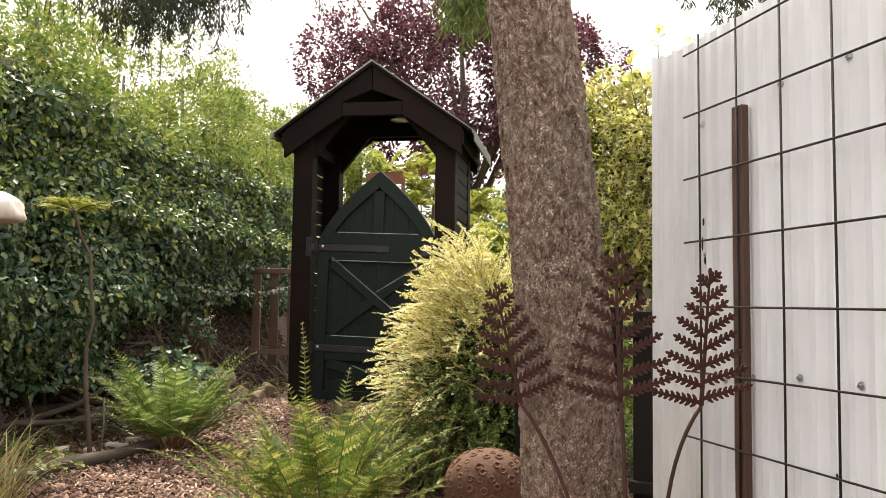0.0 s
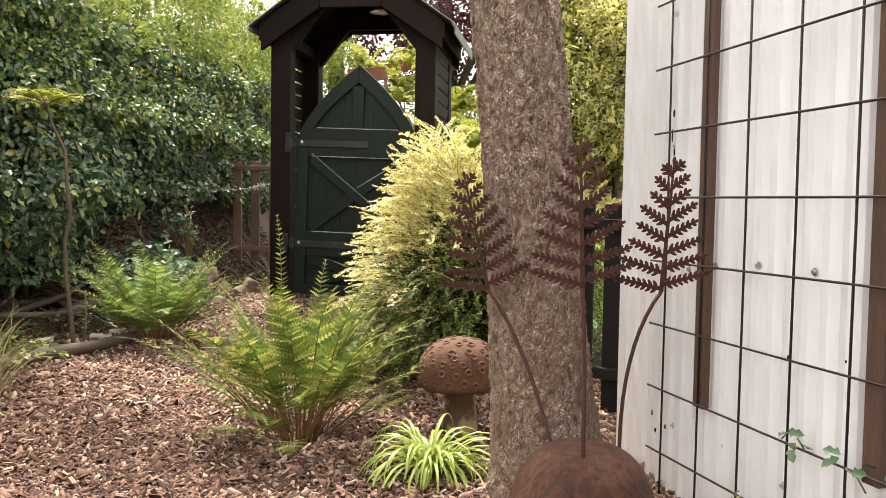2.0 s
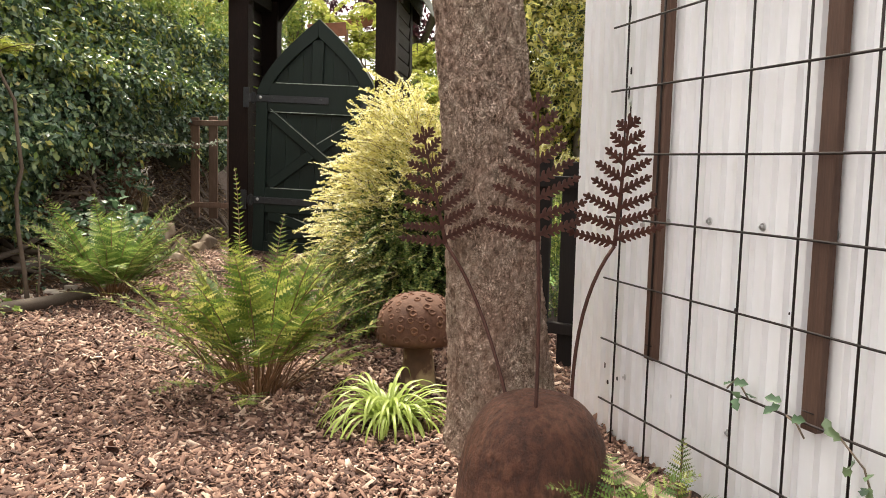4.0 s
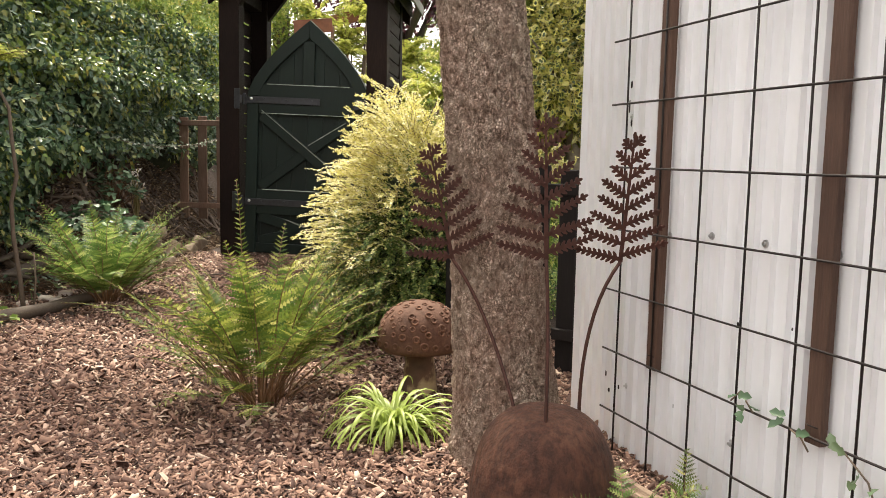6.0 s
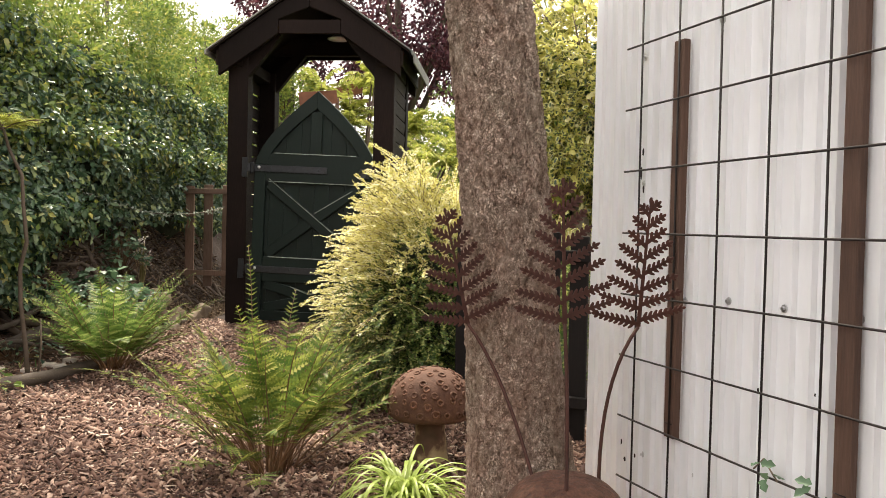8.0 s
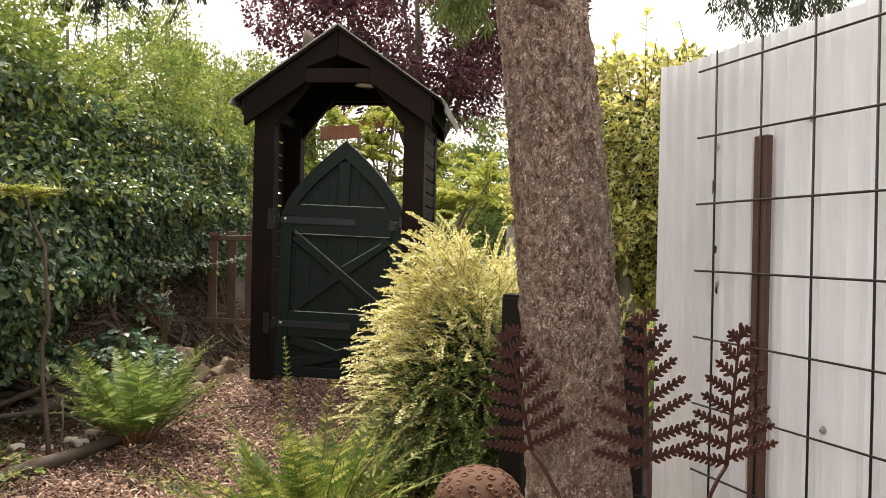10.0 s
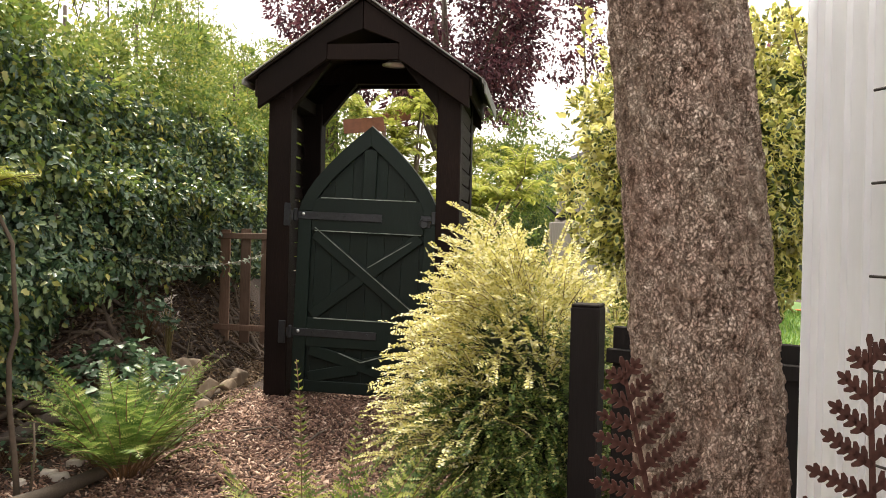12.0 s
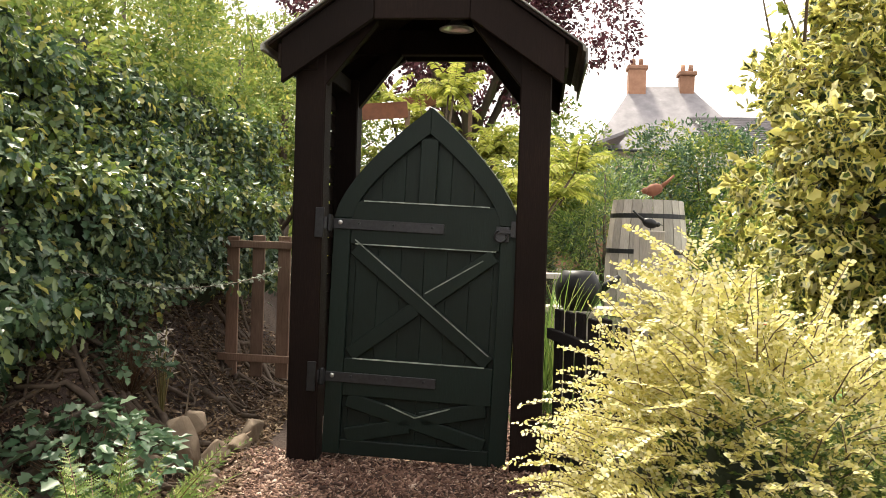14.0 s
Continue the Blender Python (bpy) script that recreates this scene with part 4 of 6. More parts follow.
# ---- variegated holly ----
def build_holly():
    t = thing("holly_tree", "variegated holly tree with cream-edged leaves", "tree", pose(1.38, 5.6, 0))
    o = np.array([1.38, 5.6, 0])
    tube("trunk", [(0, 0, -0.1), (0.02, 0, 0.5), (-0.03, 0.03, 1.0), (0.02, 0.05, 1.9)], [0.075, 0.062, 0.055, 0.03], M_PALEBARK, t, 12)
    rnd = random.Random(8)
    for i in range(14):
        a = rnd.uniform(0, 6.28)
        z = rnd.uniform(0.8, 1.7)
        tube("limb", [(0, 0.03, z), (0.35 * math.cos(a), 0.35 * math.sin(a), z + 0.2), (0.7 * math.cos(a), 0.7 * math.sin(a), z + 0.4)], [0.022, 0.014, 0.005], M_BRANCH, t, 6)
    P, out = crown_points(21000, np.array((1.52, 5.78, 1.60)) - o, (0.84, 0.84, 0.82), 190, 0.19, 0.60)
    n = len(P)
    D = unit(out * 0.8 + jit(n, 0.6) + np.array([0, 0, -0.15]))
    N = out + jit(n, 0.45) + np.array([0, 0, 0.5])
    L, W = 0.058 * RNG.uniform(0.65, 1.25, n), 0.040 * RNG.uniform(0.65, 1.2, n)
    leaves("cream_margin", P, D, N, L, W, M_HOLLY, t, LOBED)
    heart = RNG.uniform(0, 1, n) < 0.86
    T = np.cross(unit(D), unit(np.cross(N, D)))
    leaves("green_heart", (P + D * (0.18 * L)[:, None] + T * 0.0022)[heart], D[heart], N[heart], 0.62 * L[heart], 0.56 * W[heart], M_HOLLYD, t, LOBED)
    # inside leaves dark green only, so the crown's inner shade is in their colour
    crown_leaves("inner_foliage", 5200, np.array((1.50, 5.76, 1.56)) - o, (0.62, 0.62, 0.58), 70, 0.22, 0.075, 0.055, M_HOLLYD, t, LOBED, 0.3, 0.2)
    # upright shoots on top
    runs, Q, E = [], [], []
    for k in range(16):
        x, y = rnd.gauss(0, 0.4), rnd.gauss(0.1, 0.35)
        h = rnd.uniform(2.35, 2.75)
        p0, p1 = Vector((x, y, 2.0)), Vector((x + rnd.gauss(0, 0.1), y + rnd.gauss(0, 0.1), h))
        runs.append(([p0, p1], [0.006, 0.002]))
        for q in range(16):
            Q.append(p0.lerp(p1, rnd.random()))
            a = rnd.uniform(0, 6.283)
            E.append((math.cos(a), math.sin(a), 0.7))
    tubes("shoot_stem", runs, M_TWIG, t, 4)
    leaves("shoot_foliage", Q, E, jit(len(Q), 0.5) + np.array([0, 0, 1]), 0.06, 0.042, M_HOLLY, t, LOBED)
    return t


holly = build_holly()


# ---- ferns ----
def pinna_shape(teeth=6):
    """A tapering leaflet, cut on both sides into teeth."""
    v = [(k / teeth, 0, -0.10 * (k / teeth) ** 2) for k in range(teeth + 1)]
    f = []
    for k in range(teeth):
        x = (k + 0.5) / teeth
        w = 0.5 * min(1.0, 0.62 + 1.3 * x) * (1 - x ** 1.7)
        for sd in (-1, 1):
            v.append((x + 0.075, sd * w, 0.03 - 0.10 * x * x))
            f.append((k, len(v) - 1, k + 1) if sd < 0 else (k, k + 1, len(v) - 1))
    return np.array(v, float), f


PINNA = pinna_shape()


def frond(length, lean, az, rnd, curl=1.0, width=0.10, bare=0.28, pitch=0.021):
    """Stalk points and paired leaflets of one arching frond, foot at the origin."""
    pts = []
    p = Vector((0, 0, 0))
    el = radians(90 - lean)
    steps = 26
    h = Vector((math.cos(az), math.sin(az), 0))
    wob = rnd.uniform(-1, 1)
    for i in range(steps + 1):
        pts.append(p.copy())
        f = i / steps
        el -= radians(2.4 * curl) * (0.25 + 1.5 * f + 2.2 * max(0, f - 0.82) * 5)
        p = p + (h * math.cos(el) + Vector((0, 0, math.sin(el))) + Vector((-h.y, h.x, 0)) * wob * 0.12 * math.sin(3.1 * f)) * (length / steps)
    tw = rnd.gauss(0, 0.5)
    side0 = Vector((-h.y, h.x, 0))
    P, D, N, L, W = [], [], [], [], []
    pairs = int(length * (1 - bare) / pitch)
    for i in range(pairs):
        g = (i + 0.5) / pairs
        f = bare + (1 - bare) * g
        j = min(steps - 1, int(f * steps))
        a = pts[j].lerp(pts[j + 1], f * steps - j)
        ax = (pts[j + 1] - pts[j]).normalized()
        nn = side0.cross(ax).normalized()
        if nn.z < 0:
            nn = -nn
        side = (side0 * math.cos(tw * g) + nn * math.sin(tw * g)).normalized()
        w = width * min(1.0, 0.45 + 2.0 * g) * (1 - g ** 1.8) * rnd.uniform(0.85, 1.1) + 0.008
        for sd in (-1, 1):
            P.append(a + ax * rnd.uniform(-0.004, 0.004))
            D.append((side * sd + ax * (0.30 + 0.35 * g) + nn * rnd.gauss(0.10, 0.13)).normalized())
            N.append(nn + side * rnd.gauss(0, 0.18) + ax * rnd.gauss(0, 0.22))
            L.append(w)
            W.append(min(0.038, max(0.014, 0.44 * w)))
    return pts, P, D, N, L, W


def build_fern(x, y, specs, mat, label, stalk=0.0042, spread=0.04, bare=0.28, pitch=0.021):
    f = thing("fern", label, "fern", pose(x, y, gz(x, y)), group="ferns on the bark path")
    rnd = random.Random(int(1000 * (x + 9 * y)))
    for ln, lean, az, curl, width in specs:  # length, lean, bearing, arch, half-width
        off = Vector((spread * math.cos(az) * rnd.uniform(0.3, 1.6), spread * math.sin(az) * rnd.uniform(0.3, 1.6), 0))
        pts, P, D, N, L, W = frond(ln, lean, az, rnd, curl, width, bare if ln > 0.3 else 0.15, pitch)
        pts = [p + off for p in pts]
        fr = tube("frond", [pts[0] - Vector((0, 0, 0.03))] + pts[2::3], [stalk] + [stalk * (1 - 0.8 * i / 9) for i in range(len(pts[2::3]))], M_STALK, f, 5)
        leaves("leaflet_blade", [p + off for p in P], D, N, L, W, mat, fr, PINNA)
    # crown of old stalk bases
    runs = []
    for i in range(14):
        a = rnd.uniform(0, 6.28)
        runs.append(([(0.05 * math.cos(a), 0.05 * math.sin(a), -0.03), (0.07 * math.cos(a), 0.07 * math.sin(a), 0.05 + 0.04 * rnd.random())], [0.008, 0.004]))
    tubes("crown", runs, M_STALK, f, 5)
    return f


_r = random.Random(4)
SPEC2 = [(_r.uniform(0.62, 0.86), _r.uniform(6, 40), 6.283 * i / 44 + _r.uniform(-0.2, 0.2), _r.uniform(0.35, 0.85), _r.uniform(0.085, 0.12)) for i in range(44)]
SPEC2 += [(_r.uniform(0.45, 0.66), _r.uniform(25, 62), 6.283 * i / 22 + _r.uniform(-0.2, 0.2), _r.uniform(0.4, 0.9), _r.uniform(0.075, 0.10)) for i in range(22)]
SPEC2 += [(0.98, 3, 2.6, 0.10, 0.04), (0.80, 8, 1.2, 0.3, 0.08), (0.80, 12, 4.4, 0.35, 0.085), (0.78, 14, 5.6, 0.35, 0.085), (0.80, 8, 0.6, 0.75, 0.09), (0.92, 44, 3.0, 0.75, 0.065), (0.84, 48, 0.15, 0.5, 0.065), (0.26, 60, -1.6, 1.6, 0.09)]
build_fern(-0.475, 3.62, SPEC2, M_FERNY, "tall yellow-green fern with red-brown stalks on bark chips", spread=0.07, bare=0.36)
SPEC1 = [(_r.uniform(0.58, 0.78), _r.uniform(14, 50), 6.283 * i / 48 + _r.uniform(-0.15, 0.15), _r.uniform(0.35, 0.85), _r.uniform(0.08, 0.11)) for i in range(48)]
SPEC1 += [(_r.uniform(0.42, 0.56), _r.uniform(15, 55), 6.283 * i / 14 + _r.uniform(-0.2, 0.2), 0.8, _r.uniform(0.09, 0.12)) for i in range(14)]
build_fern(-1.70, 5.42, SPEC1, M_FERN, "wide green fern beside a curved log", bare=0.2, spread=0.06)
SPEC3 = [(_r.uniform(0.22, 0.34), _r.uniform(10, 55), 6.283 * i / 9, _r.uniform(0.7, 1.3), 0.06) for i in range(9)]
build_fern(0.72, 2.14, SPEC3, M_FERN, "small green fern growing beside the rusty dome", 0.0022, 0.01, 0.2, 0.014)
build_fern(0.98, 2.42, [(0.24, 12, 1.2, 0.5, 0.05), (0.16, 35, -0.6, 0.8, 0.05), (0.15, 40, 3.0, 0.8, 0.05)], M_FERNY, "thin young fern at the foot of the wall", 0.002, 0.01, 0.2, 0.013)


# ---- strap-leaved clump ----
def build_lily():
    g = thing("strap_leaf_clump", "lime green strap-leaved clump on bark chips", "plant", pose(0.105, 3.22, gz(0.105, 3.22)))
    rnd = random.Random(2)
    for i in range(115):
        az = rnd.uniform(0, 6.283)
        ln = rnd.uniform(0.23, 0.42)
        el = radians(rnd.uniform(45, 88))
        h = Vector((math.cos(az), math.sin(az), 0))
        s = Vector((-h.y, h.x, 0))
        p = h * rnd.uniform(0, 0.05) + s * rnd.uniform(-0.04, 0.04)
        vs, fs = [], []
        m = 9
        for k in range(m + 1):
            f = k / m
            w = 0.0075 * (1 - f ** 3) + 0.0006
            up = (Vector((0, 0, 1)) * math.cos(el) - h * math.sin(el))
            vs += [p - s * w + up * w * 0.5, p, p + s * w + up * w * 0.5]
            el -= radians(rnd.uniform(14, 22)) * (0.4 + 1.2 * f)
            p = p + (h * math.cos(el) + Vector((0, 0, math.sin(el)))) * (ln / m)
            if p.z < 0.012:
                p.z = 0.012
        for k in range(m):
            a = 3 * k
            fs += [(a, a + 1, a + 4, a + 3), (a + 1, a + 2, a + 5, a + 4)]
        raw("leaf", vs, fs, M_LILY, g, smooth=True)
    return g


build_lily()

# ---- rusty dome with three metal fern fronds ----
def plate_frond(length, width, pairs, rnd):
    """A cut steel fern leaf in the x-z plane, foot at the origin, tip up: convex pieces, 3 mm thick."""
    b = bmesh.new()

    def slab(o):
        f0 = [b.verts.new((x, -0.0015, z)) for x, z in o]
        f1 = [b.verts.new((x, 0.0015, z)) for x, z in o]
        n = len(o)
        b.faces.new(f0)
        b.faces.new(f1[::-1])
        for i in range(n):
            b.faces.new((f0[i], f1[i], f1[(i + 1) % n], f0[(i + 1) % n]))

    def bar(p, q, w0, w1):
        d = (q - p).normalized()
        s = Vector((-d.y, d.x))
        slab([tuple(p - s * w0), tuple(p + s * w0), tuple(q + s * w1), tuple(q - s * w1)])

    def tooth(p, d, ln, w):
        s = Vector((-d.y, d.x))
        slab([tuple(p - s * w * 0.6), tuple(p + d * ln * 0.55 - s * w), tuple(p + d * ln - s * w * 0.45), tuple(p + d * ln + s * w * 0.45), tuple(p + d * ln * 0.55 + s * w), tuple(p + s * w * 0.6)])
    bar(Vector((0, 0)), Vector((0, length)), 0.007, 0.003)
    for i in range(pairs):
        f = (i + 0.3) / pairs
        z = length * f
        reach = (width * 0.5 * (1 - f) ** 0.8 + 0.018) * rnd.uniform(0.9, 1.08)
        for sd in (-1, 1):
            up = 0.22 + 0.75 * f + rnd.uniform(-0.08, 0.08)
            d = Vector((sd, up)).normalized()
            p = Vector((0, z + 0.006 * sd))
            q = p + d * reach
            bar(p, q, 0.0065, 0.004)
            m = max(2, int(reach / 0.017))
            for k in range(m):
                c = p.lerp(q, (k + 0.8) / (m + 0.4))
                tl = 0.021 * (1 - 0.55 * k / m) + 0.004
                for s2 in (-1, 1):
                    t = (d + Vector((-d.y, d.x)) * s2 * 1.1).normalized()
                    tooth(c, t, tl, 0.0052)
            tooth(q - d * 0.004, d, 0.016, 0.005)
    tooth(Vector((0, length - 0.004)), Vector((0, 1)), 0.02, 0.006)
    return b


def build_sculpture():
    c = Vector((0.54, 2.41, gz(0.54, 2.41) - 0.03))
    s = thing("fern_sculpture", "rusty iron dome holding three cut-steel fern fronds", "sculpture", Matrix.Translation(c))
    n, m = 26, 48
    vs, fs = [], []
    r, h = 0.232, 0.405
    for i in range(n + 1):
        a = (i / n) * math.pi / 2
        rr = r * math.sin(a) ** 0.66 if i else 0.0
        z = h * math.cos(a) ** 0.78 if i < n else 0.0
        for k in range(m):
            t = 2 * math.pi * k / m
            w = 1 + 0.012 * noise.noise((math.cos(t) * 2, math.sin(t) * 2, z * 8))
            vs.append((rr * w * math.cos(t), rr * w * math.sin(t), z))
    for i in range(n):
        for k in range(m):
            k2 = (k + 1) % m
            fs.append((i * m + k, (i + 1) * m + k, (i + 1) * m + k2, i * m + k2))
    raw("dome", vs, fs, M_DOME, s, "rust-brown pitted iron dome", smooth=True)
    rnd = random.Random(6)
    specs = [((0.466, 2.50, 0.10), (0.40, 2.72, 0.40), (0.282, 2.775, 0.555), (0.197, 2.765, 0.925), 0.25, -6),
             ((0.518, 2.30, 0.08), (0.535, 2.37, 0.40), (0.526, 2.41, 0.60), (0.513, 2.42, 1.013), 0.29, 4),
             ((0.655, 2.46, 0.08), (0.65, 2.48, 0.42), (0.775, 2.50, 0.585), (0.797, 2.48, 0.965), 0.27, 10)]
    for p0, p1, p2, tip, width, turn in specs:
        q = [Vector(p) - c for p in (p0, p1, p2, tip)]
        pts = []
        for i in range(11):
            f = i / 10
            pts.append(q[0] * (1 - f) ** 2 + q[1] * 2 * f * (1 - f) + q[2] * f * f)
        stem = tube("rod", [pts[0] - Vector((0, 0, 0.03))] + pts, [0.0058] * 12, M_RUSTD, s, 8)
        d = q[3] - q[2]
        x = Vector((math.cos(radians(turn)), math.sin(radians(turn)), 0))
        zax = d.normalized()
        x = (x - zax * x.dot(zax)).normalized()
        y = zax.cross(x)
        M = Matrix(((x.x, y.x, zax.x, q[2].x), (x.y, y.y, zax.y, q[2].y), (x.z, y.z, zax.z, q[2].z), (0, 0, 0, 1)))
        b = plate_frond(d.length, width, 8, rnd)
        bmesh.ops.transform(b, matrix=M, verts=b.verts)
        part("steel_frond", b, M_RUSTD, s, "dark rusted cut-steel fern leaf")
    return s


def dome_material():
    m, nt, b = nodes_of("pitted orange-brown iron")
    fine = noise_node(nt, 46, 6, 0.7, stretch=(1, 1, 0.45))
    mid = noise_node(nt, 9, 5, 0.6)
    a = ramp_node(nt, mid.outputs[0], [(0.3, (0.05, 0.021, 0.014)), (0.5, (0.095, 0.043, 0.028)), (0.7, (0.16, 0.085, 0.058))])
    c = ramp_node(nt, fine.outputs[0], [(0.38, (0.45, 0.38, 0.34)), (0.6, (1.2, 1.05, 0.95))])
    x = mix_node(nt, a.outputs[0], c.outputs[0], 0.85, "MULTIPLY")
    nt.links.new(x.outputs[2], b.inputs["Base Color"])
    b.inputs["Roughness"].default_value = 0.72
    b.inputs["Metallic"].default_value = 0.25
    add = nt.nodes.new("ShaderNodeMath")
    nt.links.new(fine.outputs[0], add.inputs[0])
    nt.links.new(mid.outputs[0], add.inputs[1])
    bump_node(nt, b, add.outputs[0], 1.0, 0.016)
    return m


M_DOME = dome_material()
build_sculpture()



# ---- mushroom ornaments ----
M_STALKW = surface("patchy mushroom stalk", [(0.28, (0.05, 0.03, 0.018)), (0.48, (0.12, 0.065, 0.04)), (0.56, (0.36, 0.27, 0.15)), (0.8, (0.5, 0.42, 0.28))], 10, 0.85, bump=0.5, big=7.0)
M_CREAM = surface("pale stone cap", [(0.3, (0.38, 0.30, 0.25)), (0.55, (0.62, 0.55, 0.50)), (0.8, (0.75, 0.71, 0.66))], 18, 0.8, bump=0.3)


def cap_bm(r, h, lip, n=16, m=40, rough=0.0):
    b = bmesh.new()
    rows = []
    prof = []
    for i in range(n + 1):
        a = i / n * math.pi / 2
        prof.append((r * math.sin(a) ** 0.9, h * math.cos(a) ** 0.85 if i < n else 0))
    prof += [(r * 0.985, -lip * 0.6), (r * 0.90, -lip), (r * 0.55, -lip * 0.5), (r * 0.3, 0.0)]
    for i, (rr, z) in enumerate(prof):
        row = []
        for k in range(m):
            t = 2 * math.pi * k / m
            w = 1 + rough * noise.noise((math.cos(t) * 2.5, math.sin(t) * 2.5, z * 12 + 3))
            row.append(b.verts.new((max(rr, 0.0005) * w * math.cos(t), max(rr, 0.0005) * w * math.sin(t), z)))
        rows.append(row)
    for i in range(len(rows) - 1):
        for k in range(m):
            k2 = (k + 1) % m
            b.faces.new((rows[i][k], rows[i + 1][k], rows[i + 1][k2], rows[i][k2]))
    return b


def build_mushroom():
    x, y = 0.226, 3.73
    g = thing("mushroom_ornament", "rusty brown mushroom ornament studded with small rings", "ornament", pose(x, y, gz(x, y)))
    tube("stalk", [(0, 0, -0.05), (0.004, 0, 0.03), (0, 0, 0.15), (0, 0, 0.265)], [0.090, 0.080, 0.066, 0.074], M_STALKW, g, 16, "brown stalk with a pale bare patch")
    b = cap_bm(0.192, 0.19, 0.03, rough=0.05)
    bmesh.ops.translate(b, verts=b.verts, vec=(0, 0, 0.235))
    cap = part("cap", b, M_RUST, g, "rust-brown cap", True)
    rnd = random.Random(9)
    sv, sf = tube_data([(0.0125 * math.cos(a), 0.0125 * math.sin(a), 0) for a in np.linspace(0, 2 * math.pi, 11)], [0.0052] * 11, 5)
    sme = None
    cnt = 0
    for ring, (el, num) in enumerate(((2, 20), (14, 20), (26, 18), (38, 16), (50, 13), (62, 9), (75, 5))):
        for k in range(num):
            t = 6.283 * (k + 0.5 * (ring % 2)) / num + rnd.gauss(0, 0.06)
            e = radians(max(1.0, el + rnd.gauss(0, 2.0)))
            p = Vector((0.192 * math.cos(e) ** 0.9 * math.cos(t), 0.192 * math.cos(e) ** 0.9 * math.sin(t), 0.235 + 0.19 * math.sin(e) ** 0.85))
            nrm = Vector((math.cos(e) * math.cos(t), math.cos(e) * math.sin(t), math.sin(e)))
            M = Matrix.Translation(p) @ nrm.to_track_quat("Z", "Y").to_matrix().to_4x4() @ Matrix.Scale(rnd.uniform(0.8, 1.15), 4)
            if sme is None:
                ob = raw("stud", sv, sf, M_RUST, cap, smooth=True)
                sme = ob.data
            else:
                ob = new("stud", sme)
                ob.parent = cap
            ob.matrix_basis = M
    return g


build_mushroom()


def build_pale_mushroom():
    x, y = -2.17, 4.0
    g = thing("pale_mushroom_ornament", "pale stone mushroom ornament on a brown stalk", "ornament", pose(x, y, gz(x, y)))
    tube("stalk", [(-0.14, 0, -0.05), (-0.14, 0, 0.7), (-0.12, 0, 1.36)], [0.05, 0.045, 0.04], M_STALKW, g, 14)
    b = cap_bm(0.175, 0.12, 0.03, rough=0.18)
    bmesh.ops.translate(b, verts=b.verts, vec=(0, 0, 1.345))
    part("cap", b, M_CREAM, g, "pale lumpy cap", True)


build_pale_mushroom()


# ---- fences ----
def fence_run(p, q, mat, label, top, foot, count, width, thick, rails, group="", jitter=0.012):
    p, q = Vector((p[0], p[1], 0)), Vector((q[0], q[1], 0))
    f = thing("picket_fence", label, "fence", Matrix.Translation((p.x, p.y, 0)), group=group)
    d = q - p
    d.z = 0
    u = d.normalized()
    s = Vector((-u.y, u.x, 0))
    rnd = random.Random(int(abs(p.x * 100) + abs(p.y * 10)))
    for i in range(count):
        a = d * ((i + 0.5) / count)
        t = top + rnd.uniform(-jitter, jitter)
        le = rnd.gauss(0, 0.004)
        M = Matrix(((u.x, s.x, 0, a.x), (u.y, s.y, 0, a.y), (0, 0, 1, 0), (0, 0, 0, 1)))
        part("picket", box_bm(width, thick, t - foot, (le, 0, (t + foot) / 2), 0.004, M), mat, f)
    for z in rails:
        o = s * (-(thick / 2 + 0.016))
        part("rail", beam_bm(o + Vector((0, 0, z)), d + o + Vector((0, 0, z)), 0.03, 0.055, 0.004), mat, f)
    return f


fence_run((-2.10, 8.95), (-1.50, 8.80), M_PICKET, "weathered brown picket fence on the bank", 1.27, 0.22, 3, 0.098, 0.018, (1.21, 0.36))
fence_run((0.53, 4.27), (1.36, 3.66), M_BLACKF, "black stained picket fence behind the conifer", 0.86, -0.26, 7, 0.092, 0.02, (0.755, 0.05))
fence_run((0.10, 6.95), (0.32, 5.30), M_BLACKF, "black stained picket fence beside the gate", 0.96, -0.02, 10, 0.10, 0.02, (0.82, 0.20))


def fence_post(x, y, top, w=0.115):
    f = thing("fence_post", "black square fence post with a flat top", "post", pose(x, y, gz(x, y), 0, 0, -25))
    part("shaft", box_bm(w, w, top + 0.1, (0, 0, top / 2 - 0.05), 0.006), M_BLACKF, f)
    part("cap", box_bm(w - 0.004, w - 0.004, 0.012, (0, 0, top + 0.006), 0.004), M_BLACKF, f)


fence_post(0.465, 4.38, 1.06)



# ---- logs, branches and stones by the path ----
def log(name, pts, r, label, mat=M_BRANCH):
    pts = [Vector((x, y, gz(x, y) + z)) for x, y, z in pts]
    o = pts[0].copy()
    o.z = gz(o.x, o.y)
    f = thing(name, label, "log", Matrix.Translation(o))
    n = len(pts)
    fine = []
    for i in range(n - 1):
        for k in range(4):
            fine.append(pts[i].lerp(pts[i + 1], k / 4))
    fine.append(pts[-1])
    rad = [r * (1 - 0.35 * i / len(fine)) * (1 + 0.10 * noise.noise((i * 0.9, o.x, o.y))) for i in range(len(fine))]
    tube("wood", [p - o for p in fine], rad, mat, f, 12)
    d = (pts[0] - pts[1]).normalized()
    tube("cut_end", [pts[0] - o - d * 0.002, pts[0] - o + d * 0.003], [r * 0.9, r * 0.86], M_TWIG, f, 12)
    return f


